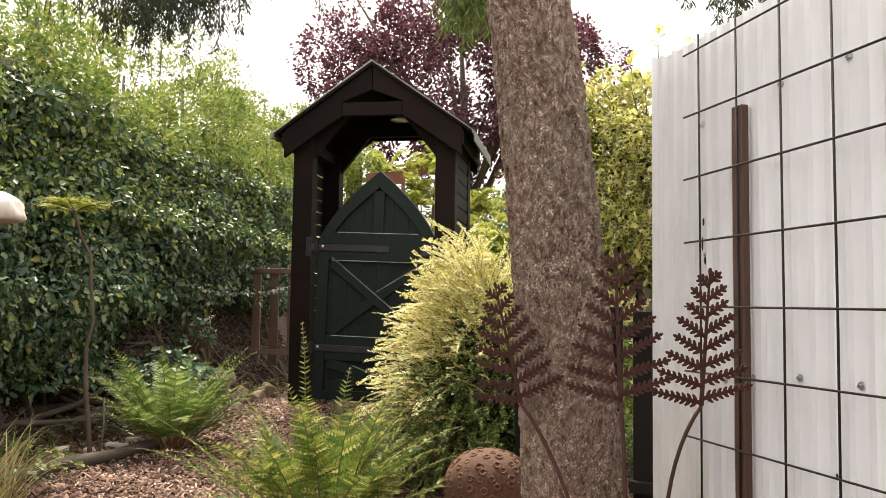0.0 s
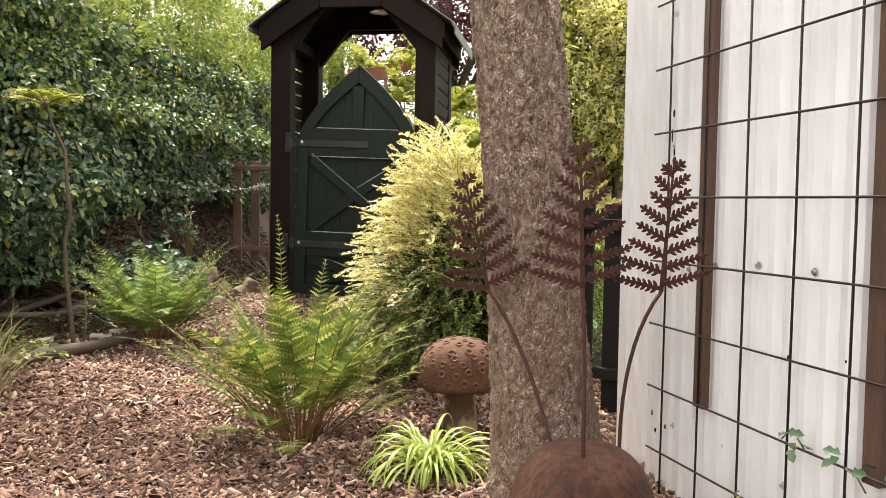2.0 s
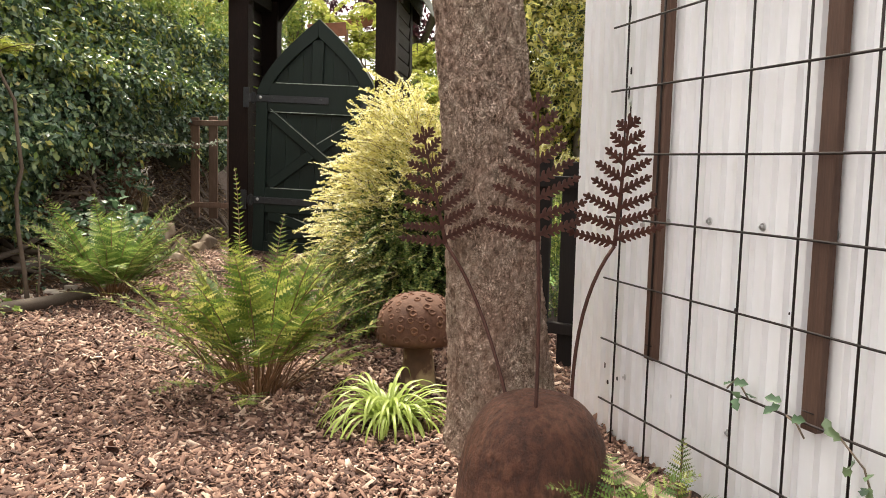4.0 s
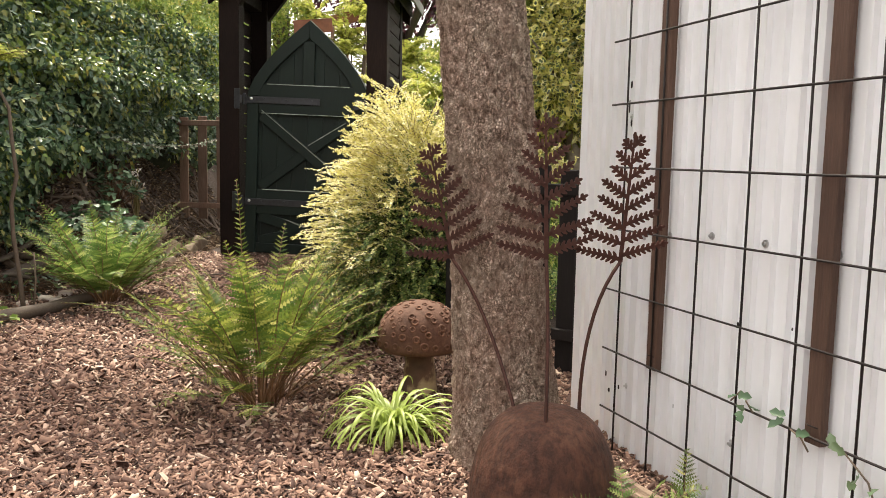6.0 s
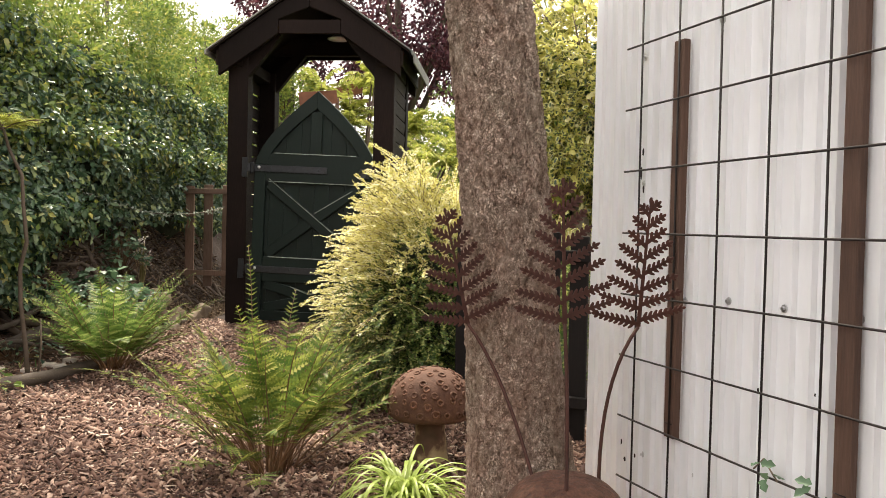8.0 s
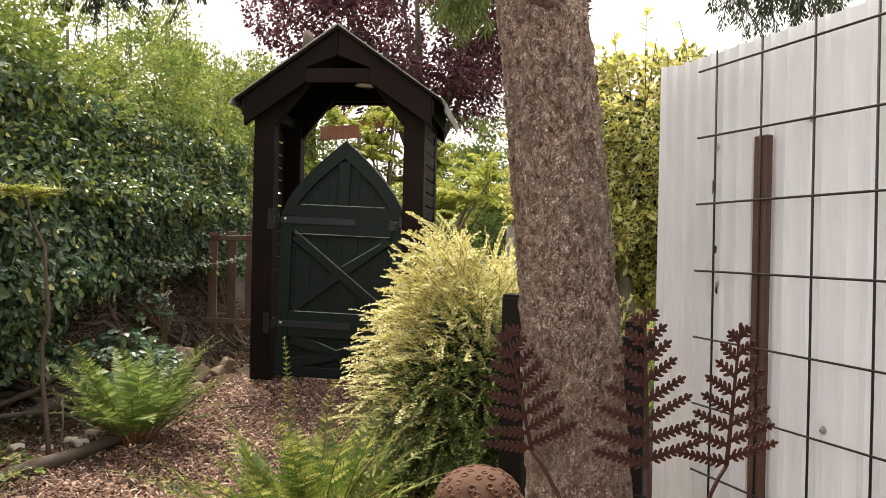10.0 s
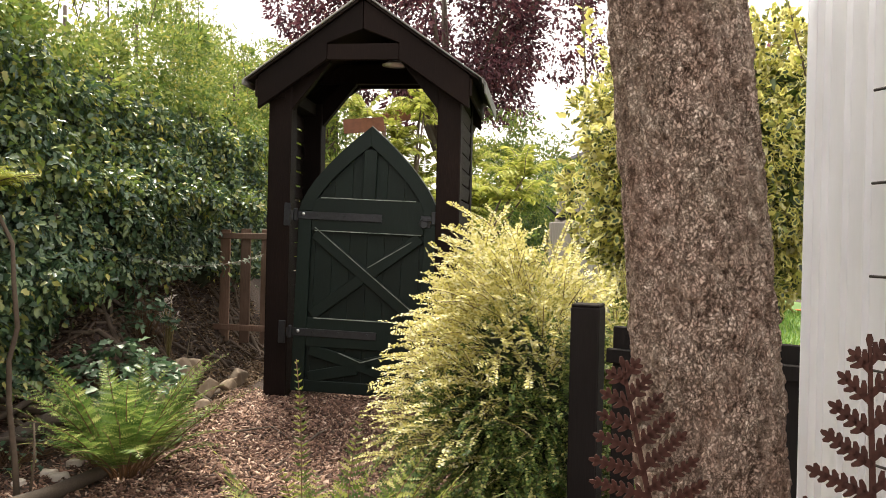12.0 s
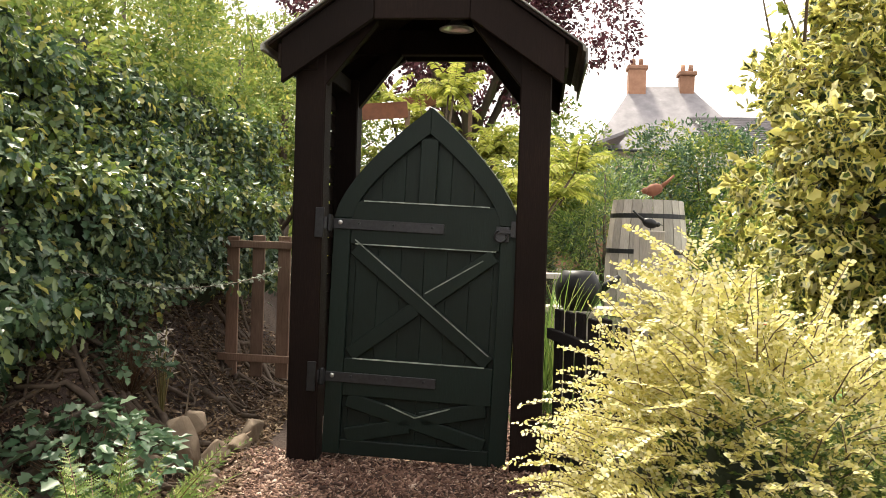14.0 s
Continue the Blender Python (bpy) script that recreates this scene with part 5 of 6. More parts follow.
log("edging_log", [(-2.32, 3.75, 0.02), (-2.18, 4.25, 0.025), (-2.02, 4.68, 0.03), (-1.88, 5.02, 0.03), (-1.78, 5.33, 0.04), (-1.68, 5.5, 0.07)], 0.046, "curved weathered log edging the bark path")
log("cut_log", [(-2.46, 5.62, 0.05), (-2.3, 5.92, 0.055), (-2.12, 6.25, 0.05)], 0.062, "short cut log lying under the hedge")
log("fallen_branch", [(-2.9, 5.3, 0.05), (-2.5, 5.9, 0.10), (-2.2, 6.4, 0.22), (-2.05, 6.6, 0.30)], 0.022, "bare fallen branch lying on the bank")
log("fallen_branch", [(-3.0, 5.0, 0.02), (-2.6, 5.2, 0.16), (-2.35, 5.6, 0.12), (-2.2, 5.75, 0.03)], 0.020, "bent dry branch leaning on the soil")
log("fallen_branch", [(-2.75, 6.8, 0.02), (-2.4, 7.0, 0.09), (-2.15, 7.5, 0.05), (-2.0, 7.8, 0.02)], 0.018, "thin dry branch across the bank")
log("twig", [(-0.95, 5.6, 0.012), (-0.8, 6.2, 0.016), (-0.66, 6.5, 0.012)], 0.008, "thin dark twig lying on bark chips")
log("twig", [(-1.35, 6.2, 0.012), (-1.1, 6.35, 0.014), (-0.95, 6.1, 0.012)], 0.007, "crooked dry twig lying on bark chips")
def split_log():
    """A riven length of wood: torn edges, one flat face."""
    o = Vector((0.90, 2.52, gz(0.90, 2.52)))
    g = thing("split_log", "split pale log with torn fibres between dome and wall", "log", Matrix.Translation(o) @ pose(0, 0, 0.045, 0, 0, -66))
    n, k = 30, 22
    vs, fs = [], []
    for i in range(n + 1):
        x = -0.18 + 0.32 * i / n
        for j in range(k):
            a = 6.283 * j / k
            r = 0.046 * (1 - 0.25 * i / n) * (1 + 0.30 * noise.noise((math.cos(a) * 2.2, math.sin(a) * 2.2, x * 3)) + 0.16 * noise.noise((math.cos(a) * 7, math.sin(a) * 7, x * 5)))
            end = 0.03 * noise.noise((math.cos(a) * 3, math.sin(a) * 3, i)) if i in (0, n) else 0
            vs.append((x + end, r * math.cos(a) * (0.7 if math.cos(a) > 0 else 1), r * math.sin(a) * 0.9))
    for i in range(n):
        for j in range(k):
            fs.append((i * k + j, i * k + (j + 1) % k, (i + 1) * k + (j + 1) % k, (i + 1) * k + j))
    fs += [tuple(range(k))[::-1], tuple(n * k + j for j in range(k))]
    raw("wood", vs, fs, M_RIVEN, g)


M_RIVEN = surface("riven weathered wood", [(0.34, (0.05, 0.032, 0.022)), (0.47, (0.15, 0.10, 0.07)), (0.6, (0.27, 0.20, 0.14)), (0.78, (0.45, 0.36, 0.27))], 34, 0.85, bump=0.8, stretch=(0.35, 3, 3), big=9.0)
split_log()


def stone(x, y, sx, sy, sz, sink, rz, label, seed, mat=None, tilt=0.0):
    b = bmesh.new()
    bmesh.ops.create_icosphere(b, subdivisions=4, radius=1)
    for v in b.verts:
        c = v.co
        p = 5.0
        k = (abs(c.x) ** p + abs(c.y) ** p + abs(c.z) ** p) ** (-1 / p)
        w = 1 + 0.16 * noise.noise(c * 1.4 + Vector((seed, 0, 0))) + 0.05 * noise.noise(c * 5 + Vector((seed, 3, 0)))
        v.co = Vector((c.x * k * sx, c.y * k * sy, c.z * k * sz)) * w
    bmesh.ops.transform(b, matrix=pose(0, 0, 0, tilt, 0, rz), verts=b.verts)
    bmesh.ops.translate(b, verts=b.verts, vec=(0, 0, sz - sink))
    ob = part("stone", b, mat or M_STONE, None, smooth=True)
    ob.matrix_world = pose(x, y, gz(x, y))
    return tagged(ob, label, "stone", "edging stones by the bank")


def rock(x, y, sx, sy, sz, sink, rz, label, seed, mat=None):
    """An angular quarried stone: worn hull of a few points."""
    rnd = random.Random(seed)
    b = bmesh.new()
    for i in range(13):
        d = Vector((rnd.uniform(-1, 1), rnd.uniform(-1, 1), rnd.uniform(-1, 1)))
        d = d / max(abs(d.x), abs(d.y), abs(d.z)) * rnd.uniform(0.82, 1.05)
        taper = 1 - 0.35 * max(0, d.z)
        b.verts.new((d.x * sx * taper, d.y * sy * taper, d.z * sz))
    h = bmesh.ops.convex_hull(b, input=b.verts)
    bmesh.ops.delete(b, geom=[g for g in h["geom_interior"] if isinstance(g, bmesh.types.BMVert)], context="VERTS")
    bmesh.ops.bevel(b, geom=b.edges[:], offset=0.012, segments=2, profile=0.6, affect="EDGES")
    bmesh.ops.transform(b, matrix=pose(0, 0, sz - sink, 0, 0, rz), verts=b.verts)
    ob = part("stone", b, mat or M_STONE, None)
    ob.matrix_world = pose(x, y, gz(x, y))
    return tagged(ob, label, "stone", "edging stones by the bank")


rock(-1.83, 6.95, 0.12, 0.08, 0.19, 0.08, 20, "upright buff sandstone slab edging the bank", 1)
rock(-1.71, 7.18, 0.09, 0.08, 0.11, 0.05, 60, "angular buff edging stone on bark chips", 2)
rock(-1.93, 6.68, 0.13, 0.08, 0.10, 0.06, -10, "broad pale sandstone block beside the fern", 3)
rock(-1.87, 7.38, 0.08, 0.06, 0.11, 0.05, 10, "small brown stone behind a sandstone slab", 4)
rock(-1.66, 6.85, 0.07, 0.06, 0.05, 0.03, 35, "low mossy brown edging stone", 5)
rock(-1.66, 7.55, 0.05, 0.18, 0.07, 0.05, -12, "long buff edging stone by the arbor post", 6)
rock(-1.62, 7.85, 0.06, 0.24, 0.10, 0.05, -6, "tall buff edging stone below the picket fence", 7)
for i, (x, y, r) in enumerate(((-2.05, 5.35, 0.03), (-1.97, 5.28, 0.035), (-2.12, 5.18, 0.025), (-2.2, 4.95, 0.03), (-1.95, 5.05, 0.022), (-2.0, 5.55, 0.03), (-2.3, 5.2, 0.03), (-2.06, 4.8, 0.024), (-1.9, 5.62, 0.03), (-2.4, 4.7, 0.025))):
    stone(x, y, r * 1.3, r, r * 0.7, r * 0.4, 37 * i, "small pale pebble on dark soil", 20 + i, M_CREAM)


# ---- sapling with a flat umbrella of leaves ----
def build_sapling():
    x, y = -2.0, 4.92
    s = thing("sapling", "thin crooked sapling with a flat leafy top", "sapling", pose(x, y, gz(x, y)))
    pts = [(0, 0, -0.05), (-0.02, 0, 0.2), (-0.05, 0, 0.45), (-0.055, 0, 0.65), (-0.02, 0, 0.8), (-0.04, 0, 1.0), (-0.05, 0, 1.18), (-0.12, 0, 1.32), (-0.16, 0, 1.46)]
    tube("stem", pts, [0.016, 0.014, 0.013, 0.012, 0.012, 0.011, 0.010, 0.009, 0.008], M_TWIG, s, 8)
    rnd = random.Random(14)
    for i in range(19):
        az = 6.283 * i / 19 + rnd.uniform(-0.2, 0.2)
        p, P, D, N, L, W = frond(rnd.uniform(0.17, 0.29), 68, az, rnd, 0.5, 0.085, 0.15, 0.016)
        o = Vector((-0.16, 0, 1.45 + rnd.uniform(-0.02, 0.015)))
        f = tube("leaf_stalk", [a + o for a in p[::5]], [0.003] * len(p[::5]), M_TWIG, s, 4)
        leaves("leaflet_blade", [a + o for a in P], D, N, L, W, M_SUMAC, f, PINNA)
    tube("side_shoot", [(0.03, 0.03, -0.03), (0.05, 0.04, 0.2), (0.045, 0.04, 0.36)], [0.007, 0.006, 0.004], M_TWIG, s, 6)


build_sapling()


# ---- grasses and low plants ----
def blades(parent, name, n, c, spread, ln, width, mat, rnd, lean=(5, 40), droop=9):
    vs, fs = [], []
    for i in range(n):
        az = rnd.uniform(0, 6.283)
        h = Vector((math.cos(az), math.sin(az), 0))
        s = Vector((-h.y, h.x, 0))
        el = radians(90 - rnd.uniform(*lean))
        L = ln * rnd.uniform(0.6, 1.2)
        p = Vector(c) + Vector((rnd.gauss(0, spread), rnd.gauss(0, spread), 0))
        o = len(vs)
        m = 7
        for k in range(m + 1):
            w = width * (1 - (k / m) ** 2) + 0.0004
            vs += [p - s * w, p + s * w]
            el -= radians(droop * rnd.uniform(0.6, 1.5)) * (0.3 + 1.3 * k / m)
            p = p + (h * math.cos(el) + Vector((0, 0, math.sin(el)))) * (L / m)
        for k in range(m):
            a = o + 2 * k
            fs.append((a, a + 1, a + 3, a + 2))
    return raw(name, vs, fs, mat, parent)


def grass_clump(x, y, n, spread, ln, width, mat, label, seed, lean=(5, 40), droop=9):
    g = thing("grass_clump", label, "grass", pose(x, y, gz(x, y)))
    blades(g, "blade_tuft", n, (0, 0, -0.01), spread, ln, width, mat, random.Random(seed), lean, droop)


grass_clump(-2.0, 3.85, 150, 0.07, 0.48, 0.003, M_STRAW, "straw-coloured dry grass clump beside the log", 1)
grass_clump(-2.35, 4.0, 110, 0.10, 0.38, 0.003, M_FERN, "green grass tuft at the hedge foot", 2)
grass_clump(-2.4, 4.5, 90, 0.12, 0.25, 0.003, M_FERN, "low green weeds under the hedge", 3)
grass_clump(-2.5, 5.0, 80, 0.15, 0.20, 0.003, M_FERN, "low green weeds on dark soil", 4)


def broad_leaf_plant():
    x, y = -1.78, 3.05
    g = thing("broad_leaf_plant", "plant with arching pale-striped broad leaves", "plant", pose(x, y, gz(x, y)))
    rnd = random.Random(3)
    for az, ln, el in ((0.25, 0.42, 72), (0.9, 0.36, 80), (2.6, 0.4, 75), (-0.5, 0.35, 65), (4.0, 0.4, 70)):
        h = Vector((math.cos(az), math.sin(az), 0))
        s = Vector((-h.y, h.x, 0))
        e = radians(el)
        p = Vector((0, 0, 0))
        vs, fs = [], []
        m = 12
        for k in range(m + 1):
            f = k / m
            w = 0.026 * math.sin(math.pi * (0.1 + 0.9 * f)) ** 0.7 * (0.4 + 0.6 * min(1, f * 2)) + 0.001
            vs += [p - s * w + Vector((0, 0, w * .35)), p, p + s * w + Vector((0, 0, w * .35))]
            e -= radians(9) * (0.3 + 1.5 * f)
            p = p + (h * math.cos(e) + Vector((0, 0, math.sin(e)))) * (ln / m)
        for k in range(m):
            a = 3 * k
            fs += [(a, a + 1, a + 4, a + 3), (a + 1, a + 2, a + 5, a + 4)]
        raw("leaf", vs, fs, M_LILY, g, smooth=True)


broad_leaf_plant()


def lobed_plant(x, y, n, r, h, mat, label, size=0.075, name="lobed_leaf_plant"):
    g = thing(name, label, "plant", pose(x, y, gz(x, y)))
    a = RNG.uniform(0, 6.283, n)
    q = r * np.sqrt(RNG.uniform(0, 1, n))
    zz = h * (1 - 0.6 * (q / r) ** 2) * RNG.uniform(0.45, 1.0, n)
    P = np.stack([q * np.cos(a), q * np.sin(a), zz], 1)
    D = np.stack([np.cos(a), np.sin(a), RNG.uniform(-0.5, 0.2, n)], 1) + jit(n, 0.35)
    N = jit(n, 0.35) + np.array([0, 0, 1.0])
    leaves("leaves", P, D, N, size * RNG.uniform(0.6, 1.25, n), size * 0.85 * RNG.uniform(0.6, 1.25, n), mat, g, LOBED)
    runs = [([(0.15 * p[0], 0.15 * p[1], 0), (0.7 * p[0], 0.7 * p[1], 0.7 * p[2]), tuple(p)], [0.003, 0.0025, 0.0015]) for p in P[:: max(1, n // 60)]]
    tubes("stalk", runs, M_STALK, g, 4)


lobed_plant(-2.10, 6.35, 420, 0.42, 0.40, M_HELLE, "grey-green lobed-leaved plant below the bank")
lobed_plant(-2.16, 7.10, 170, 0.22, 0.40, M_HELLE, "small grey-green plant beside edging stones", 0.06)
lobed_plant(-2.35, 5.55, 120, 0.3, 0.16, M_IVY, "low dark ivy patch on the soil", 0.045)
lobed_plant(-2.25, 4.55, 130, 0.35, 0.14, M_IVYG, "low green weeds among pebbles", 0.04)


def seedhead():
    x, y = -2.02, 7.25
    g = thing("dry_flower_stalk", "pale dried flower stalk among grey-green leaves", "plant", pose(x, y, gz(x, y)))
    rnd = random.Random(8)
    runs, P = [], []
    for i in range(16):
        p1 = Vector((rnd.gauss(0, 0.06), rnd.gauss(0, 0.05), rnd.uniform(0.3, 0.55)))
        runs.append(([(0, 0, 0), p1 * 0.6 + Vector((0, 0, 0.06)), p1], [0.004, 0.003, 0.002]))
        P += [p1 * (0.7 + 0.3 * rnd.random()) + Vector((0, 0, 0.02)) for _ in range(6)]
    tubes("stalk", runs, M_STRAW, g, 4)
    leaves("dry_leaves", P, jit(len(P)), jit(len(P)), 0.04, 0.014, M_CREAM, g)


seedhead()


# ---- bindweed strand from hedge to fence ----
def strand(name, a, b, sag, n, mat, label, size=0.035):
    a, b = Vector(a), Vector(b)
    g = thing(name, label, "climber", Matrix.Translation(a))
    pts = [a.lerp(b, f) - a + Vector((0.02 * math.sin(9 * f), 0.02 * math.cos(7 * f), -sag * 4 * f * (1 - f))) for f in np.linspace(0, 1, 15)]
    tube("vine", pts, [0.004] * 15, M_TWIG, g, 5)
    f = RNG.uniform(0, 0.999, n)
    P = [pts[int(k * 14)].lerp(pts[int(k * 14) + 1], k * 14 % 1) for k in f]
    leaves("leaves", P, jit(n) + np.array([0.3, -0.3, 0]), jit(n, 0.5) + np.array([0.4, -0.5, 0.8]), size * RNG.uniform(0.6, 1.3, n), size * 0.7, mat, g, LOBED)


strand("vine_strand", (-2.35, 6.6, 1.12), (-1.62, 8.72, 1.05), 0.13, 130, M_PALELEAF, "thin vine strand strung to the picket fence")


def ivy_on_mesh():
    for pts, cnt in (([(0.68, 0.18), (0.72, 0.22), (0.78, 0.17)], 5), ([(0.93, 0.17), (0.97, 0.16), (1.0, 0.13)], 3), ([(1.12, 0.17), (1.2, 0.12), (1.26, 0.0), (1.30, -0.14)], 18)):
        g = thing("ivy_sprig", "ivy sprig climbing on wire mesh", "ivy", WM, group="ivy on the mesh")
        vp = [Vector((s, -0.04, z)) for s, z in pts]
        tube("stem", vp, [0.0028] * len(vp), M_TWIG, g, 5)
        f = RNG.uniform(0, 0.999, cnt) * (len(vp) - 1)
        P = [vp[int(k)].lerp(vp[int(k) + 1], k % 1) + Vector((RNG.normal(0, 0.02), -0.01, RNG.normal(0, 0.02))) for k in f]
        leaves("leaves", P, jit(cnt, 0.6) + np.array([0, -0.3, -0.3]), jit(cnt, 0.3) + np.array([0, -1, 0.3]), 0.038 * RNG.uniform(0.6, 1.4, cnt), 0.033, M_HELLE if cnt < 10 else M_IVY, g, LOBED)


ivy_on_mesh()


# ---- lamp under the arbor roof ----
def arbor_lamp():
    g = thing("pendant_lamp", "small clear glass pendant lamp under the arbor roof", "lamp", AM @ Matrix.Translation((0.13, 0.55, 0)))
    tube("cord", [(0, 0, 2.86), (0, 0, 2.69)], [0.004, 0.004], M_IRON, g, 6)
    b = bmesh.new()
    prof = [(0.018, 2.70), (0.025, 2.675), (0.05, 2.64), (0.085, 2.615), (0.11, 2.605), (0.11, 2.60), (0.08, 2.608), (0.045, 2.632), (0.02, 2.668), (0.012, 2.69)]
    rows = [[b.verts.new((r * math.cos(6.283 * k / 24), r * math.sin(6.283 * k / 24), z)) for k in range(24)] for r, z in prof]
    for i in range(len(rows) - 1):
        for k in range(24):
            b.faces.new((rows[i][k], rows[i][(k + 1) % 24], rows[i + 1][(k + 1) % 24], rows[i + 1][k]))
    part("shade", b, M_BOLT, g, "pale reflective shade", True)


arbor_lamp()

# ---- garden beyond the gate ----
M_LAWN = leafy("lawn blade", [(0, (0.10, 0.20, 0.04)), (0.6, (0.20, 0.34, 0.07)), (1, (0.34, 0.42, 0.12))], 0.6, 0.3, 0.3)
M_BARREL = surface("silvered oak stave", [(0.3, (0.22, 0.19, 0.17)), (0.55, (0.38, 0.34, 0.31)), (0.8, (0.52, 0.48, 0.45))], 20, 0.8, bump=0.4, stretch=(5, 5, 0.5))
M_RED = surface("red-orange petal", [(0.3, (0.55, 0.06, 0.02)), (0.7, (0.8, 0.16, 0.05))], 30, 0.6, bump=0.0)
M_BLACKM = surface("matt black metal", [(0.3, (0.006, 0.006, 0.007)), (0.7, (0.02, 0.02, 0.022))], 30, 0.45, 0.3, bump=0.1)
M_BRICK = surface("orange-brown brick", [(0.3, (0.22, 0.11, 0.07)), (0.6, (0.36, 0.2, 0.13)), (0.8, (0.46, 0.3, 0.2))], 3, 0.9, bump=0.3)
M_SLATE = surface("pale grey slate", [(0.3, (0.17, 0.16, 0.175)), (0.6, (0.24, 0.225, 0.24)), (0.8, (0.32, 0.30, 0.32))], 2, 0.6, bump=0.2)
M_FAR = surface("render", [(0.3, (0.5, 0.46, 0.42)), (0.7, (0.65, 0.62, 0.58))], 2, 0.9, bump=0.1)
M_GLASS = surface("window dark", [(0.3, (0.03, 0.035, 0.04)), (0.7, (0.08, 0.09, 0.1))], 2, 0.1, bump=0.0)
M_RUSTY = surface("orange rusted sheet", [(0.3, (0.10, 0.035, 0.02)), (0.6, (0.22, 0.085, 0.045)), (0.8, (0.32, 0.15, 0.09))], 12, 0.8, bump=0.4)


def stems_tree(name, label, x, y, base, top, crown, mats, count, L, W, sub, subr, limbs=7, r0=0.12, seed=1, shape=LEAF, cat="tree", lo=0.4, bark=None):
    t = thing(name, label, cat, pose(x, y, 0))
    rnd = random.Random(seed)
    bark = bark or M_BRANCH
    (cx, cy, cz), rr = crown
    tube("trunk", [(0, 0, -0.1), (0.1, 0, base * 0.6), (0.05, 0.05, base), ((cx - x) * 0.8, (cy - y) * 0.8, top * 0.85)], [r0, r0 * 0.85, r0 * 0.7, r0 * 0.2], bark, t, 10)
    for i in range(limbs):
        a = 6.283 * i / limbs + rnd.uniform(-0.3, 0.3)
        e = Vector((cx - x + rr[0] * 0.8 * math.cos(a), cy - y + rr[1] * 0.8 * math.sin(a), cz + rr[2] * rnd.uniform(-0.3, 0.6)))
        s = Vector((0.05, 0.05, base * rnd.uniform(0.75, 1.05)))
        m = s.lerp(e, 0.5) + Vector((0, 0, 0.15 * rr[2]))
        tube("limb", [s, m, e], [r0 * 0.45, r0 * 0.3, r0 * 0.08], bark, t, 7)
    for k, mat in enumerate(mats):
        crown_leaves("foliage", count // len(mats), (cx - x, cy - y, cz), rr, sub, subr, L, W, mat, t, shape, 0.2, lo)
    return t


stems_tree("plum_tree", "purple-leaved plum tree behind the arbor", 0.4, 19.5, 3.4, 8.6, ((0.2, 19.5, 6.4), (3.8, 2.4, 2.7)), [M_PURPLE, M_PURPLE], 32000, 0.12, 0.07, 130, 0.55, 9, 0.20, 2)
stems_tree("plum_tree", "distant purple-leaved tree beyond the shed", 9.8, 21.0, 2.5, 6.0, ((9.8, 21.0, 4.9), (2.4, 1.8, 1.5)), [M_PURPLE, M_IVYG], 9000, 0.13, 0.08, 60, 0.5, 7, 0.14, 3)
stems_tree("green_tree", "light green tree behind the arbor", -2.6, 14.5, 1.5, 4.4, ((-2.4, 14.5, 2.9), (1.5, 1.2, 1.35)), [M_IVYG, M_LIGHT], 13000, 0.08, 0.045, 70, 0.36, 7, 0.09, 4)
stems_tree("green_tree", "green shrubby tree beyond the gate", 1.7, 17.0, 1.2, 3.6, ((1.7, 17.0, 2.3), (1.5, 1.2, 1.3)), [M_IVYG, M_LIGHT], 11000, 0.09, 0.045, 60, 0.36, 7, 0.08, 5)
stems_tree("green_shrub", "dense feathery dark green shrub in the garden", 1.9, 13.6, 0.5, 2.6, ((1.9, 13.6, 1.35), (0.85, 0.8, 1.05)), [M_FERN, M_IVY], 15000, 0.09, 0.016, 60, 0.30, 6, 0.05, 6, BLADE, "shrub")
stems_tree("green_shrub", "tall leafy shrub before the far house", 5.2, 19.0, 0.9, 3.9, ((5.2, 19.0, 2.5), (1.9, 1.4, 1.3)), [M_IVYG, M_HELLE], 14000, 0.10, 0.05, 80, 0.4, 7, 0.07, 7, cat="shrub")
stems_tree("green_shrub", "pale green shrub beyond the lawn", 4.6, 14.6, 0.5, 2.3, ((4.6, 14.6, 1.3), (1.3, 1.0, 0.95)), [M_LIGHT, M_IVYG], 9000, 0.07, 0.04, 60, 0.30, 6, 0.05, 8, cat="shrub")
stems_tree("green_shrub", "broad green shrub along the far border", 8.5, 16.5, 0.6, 2.6, ((8.5, 16.5, 1.4), (2.4, 1.3, 1.2)), [M_IVYG, M_LIGHT], 12000, 0.09, 0.05, 80, 0.36, 6, 0.06, 9, cat="shrub")


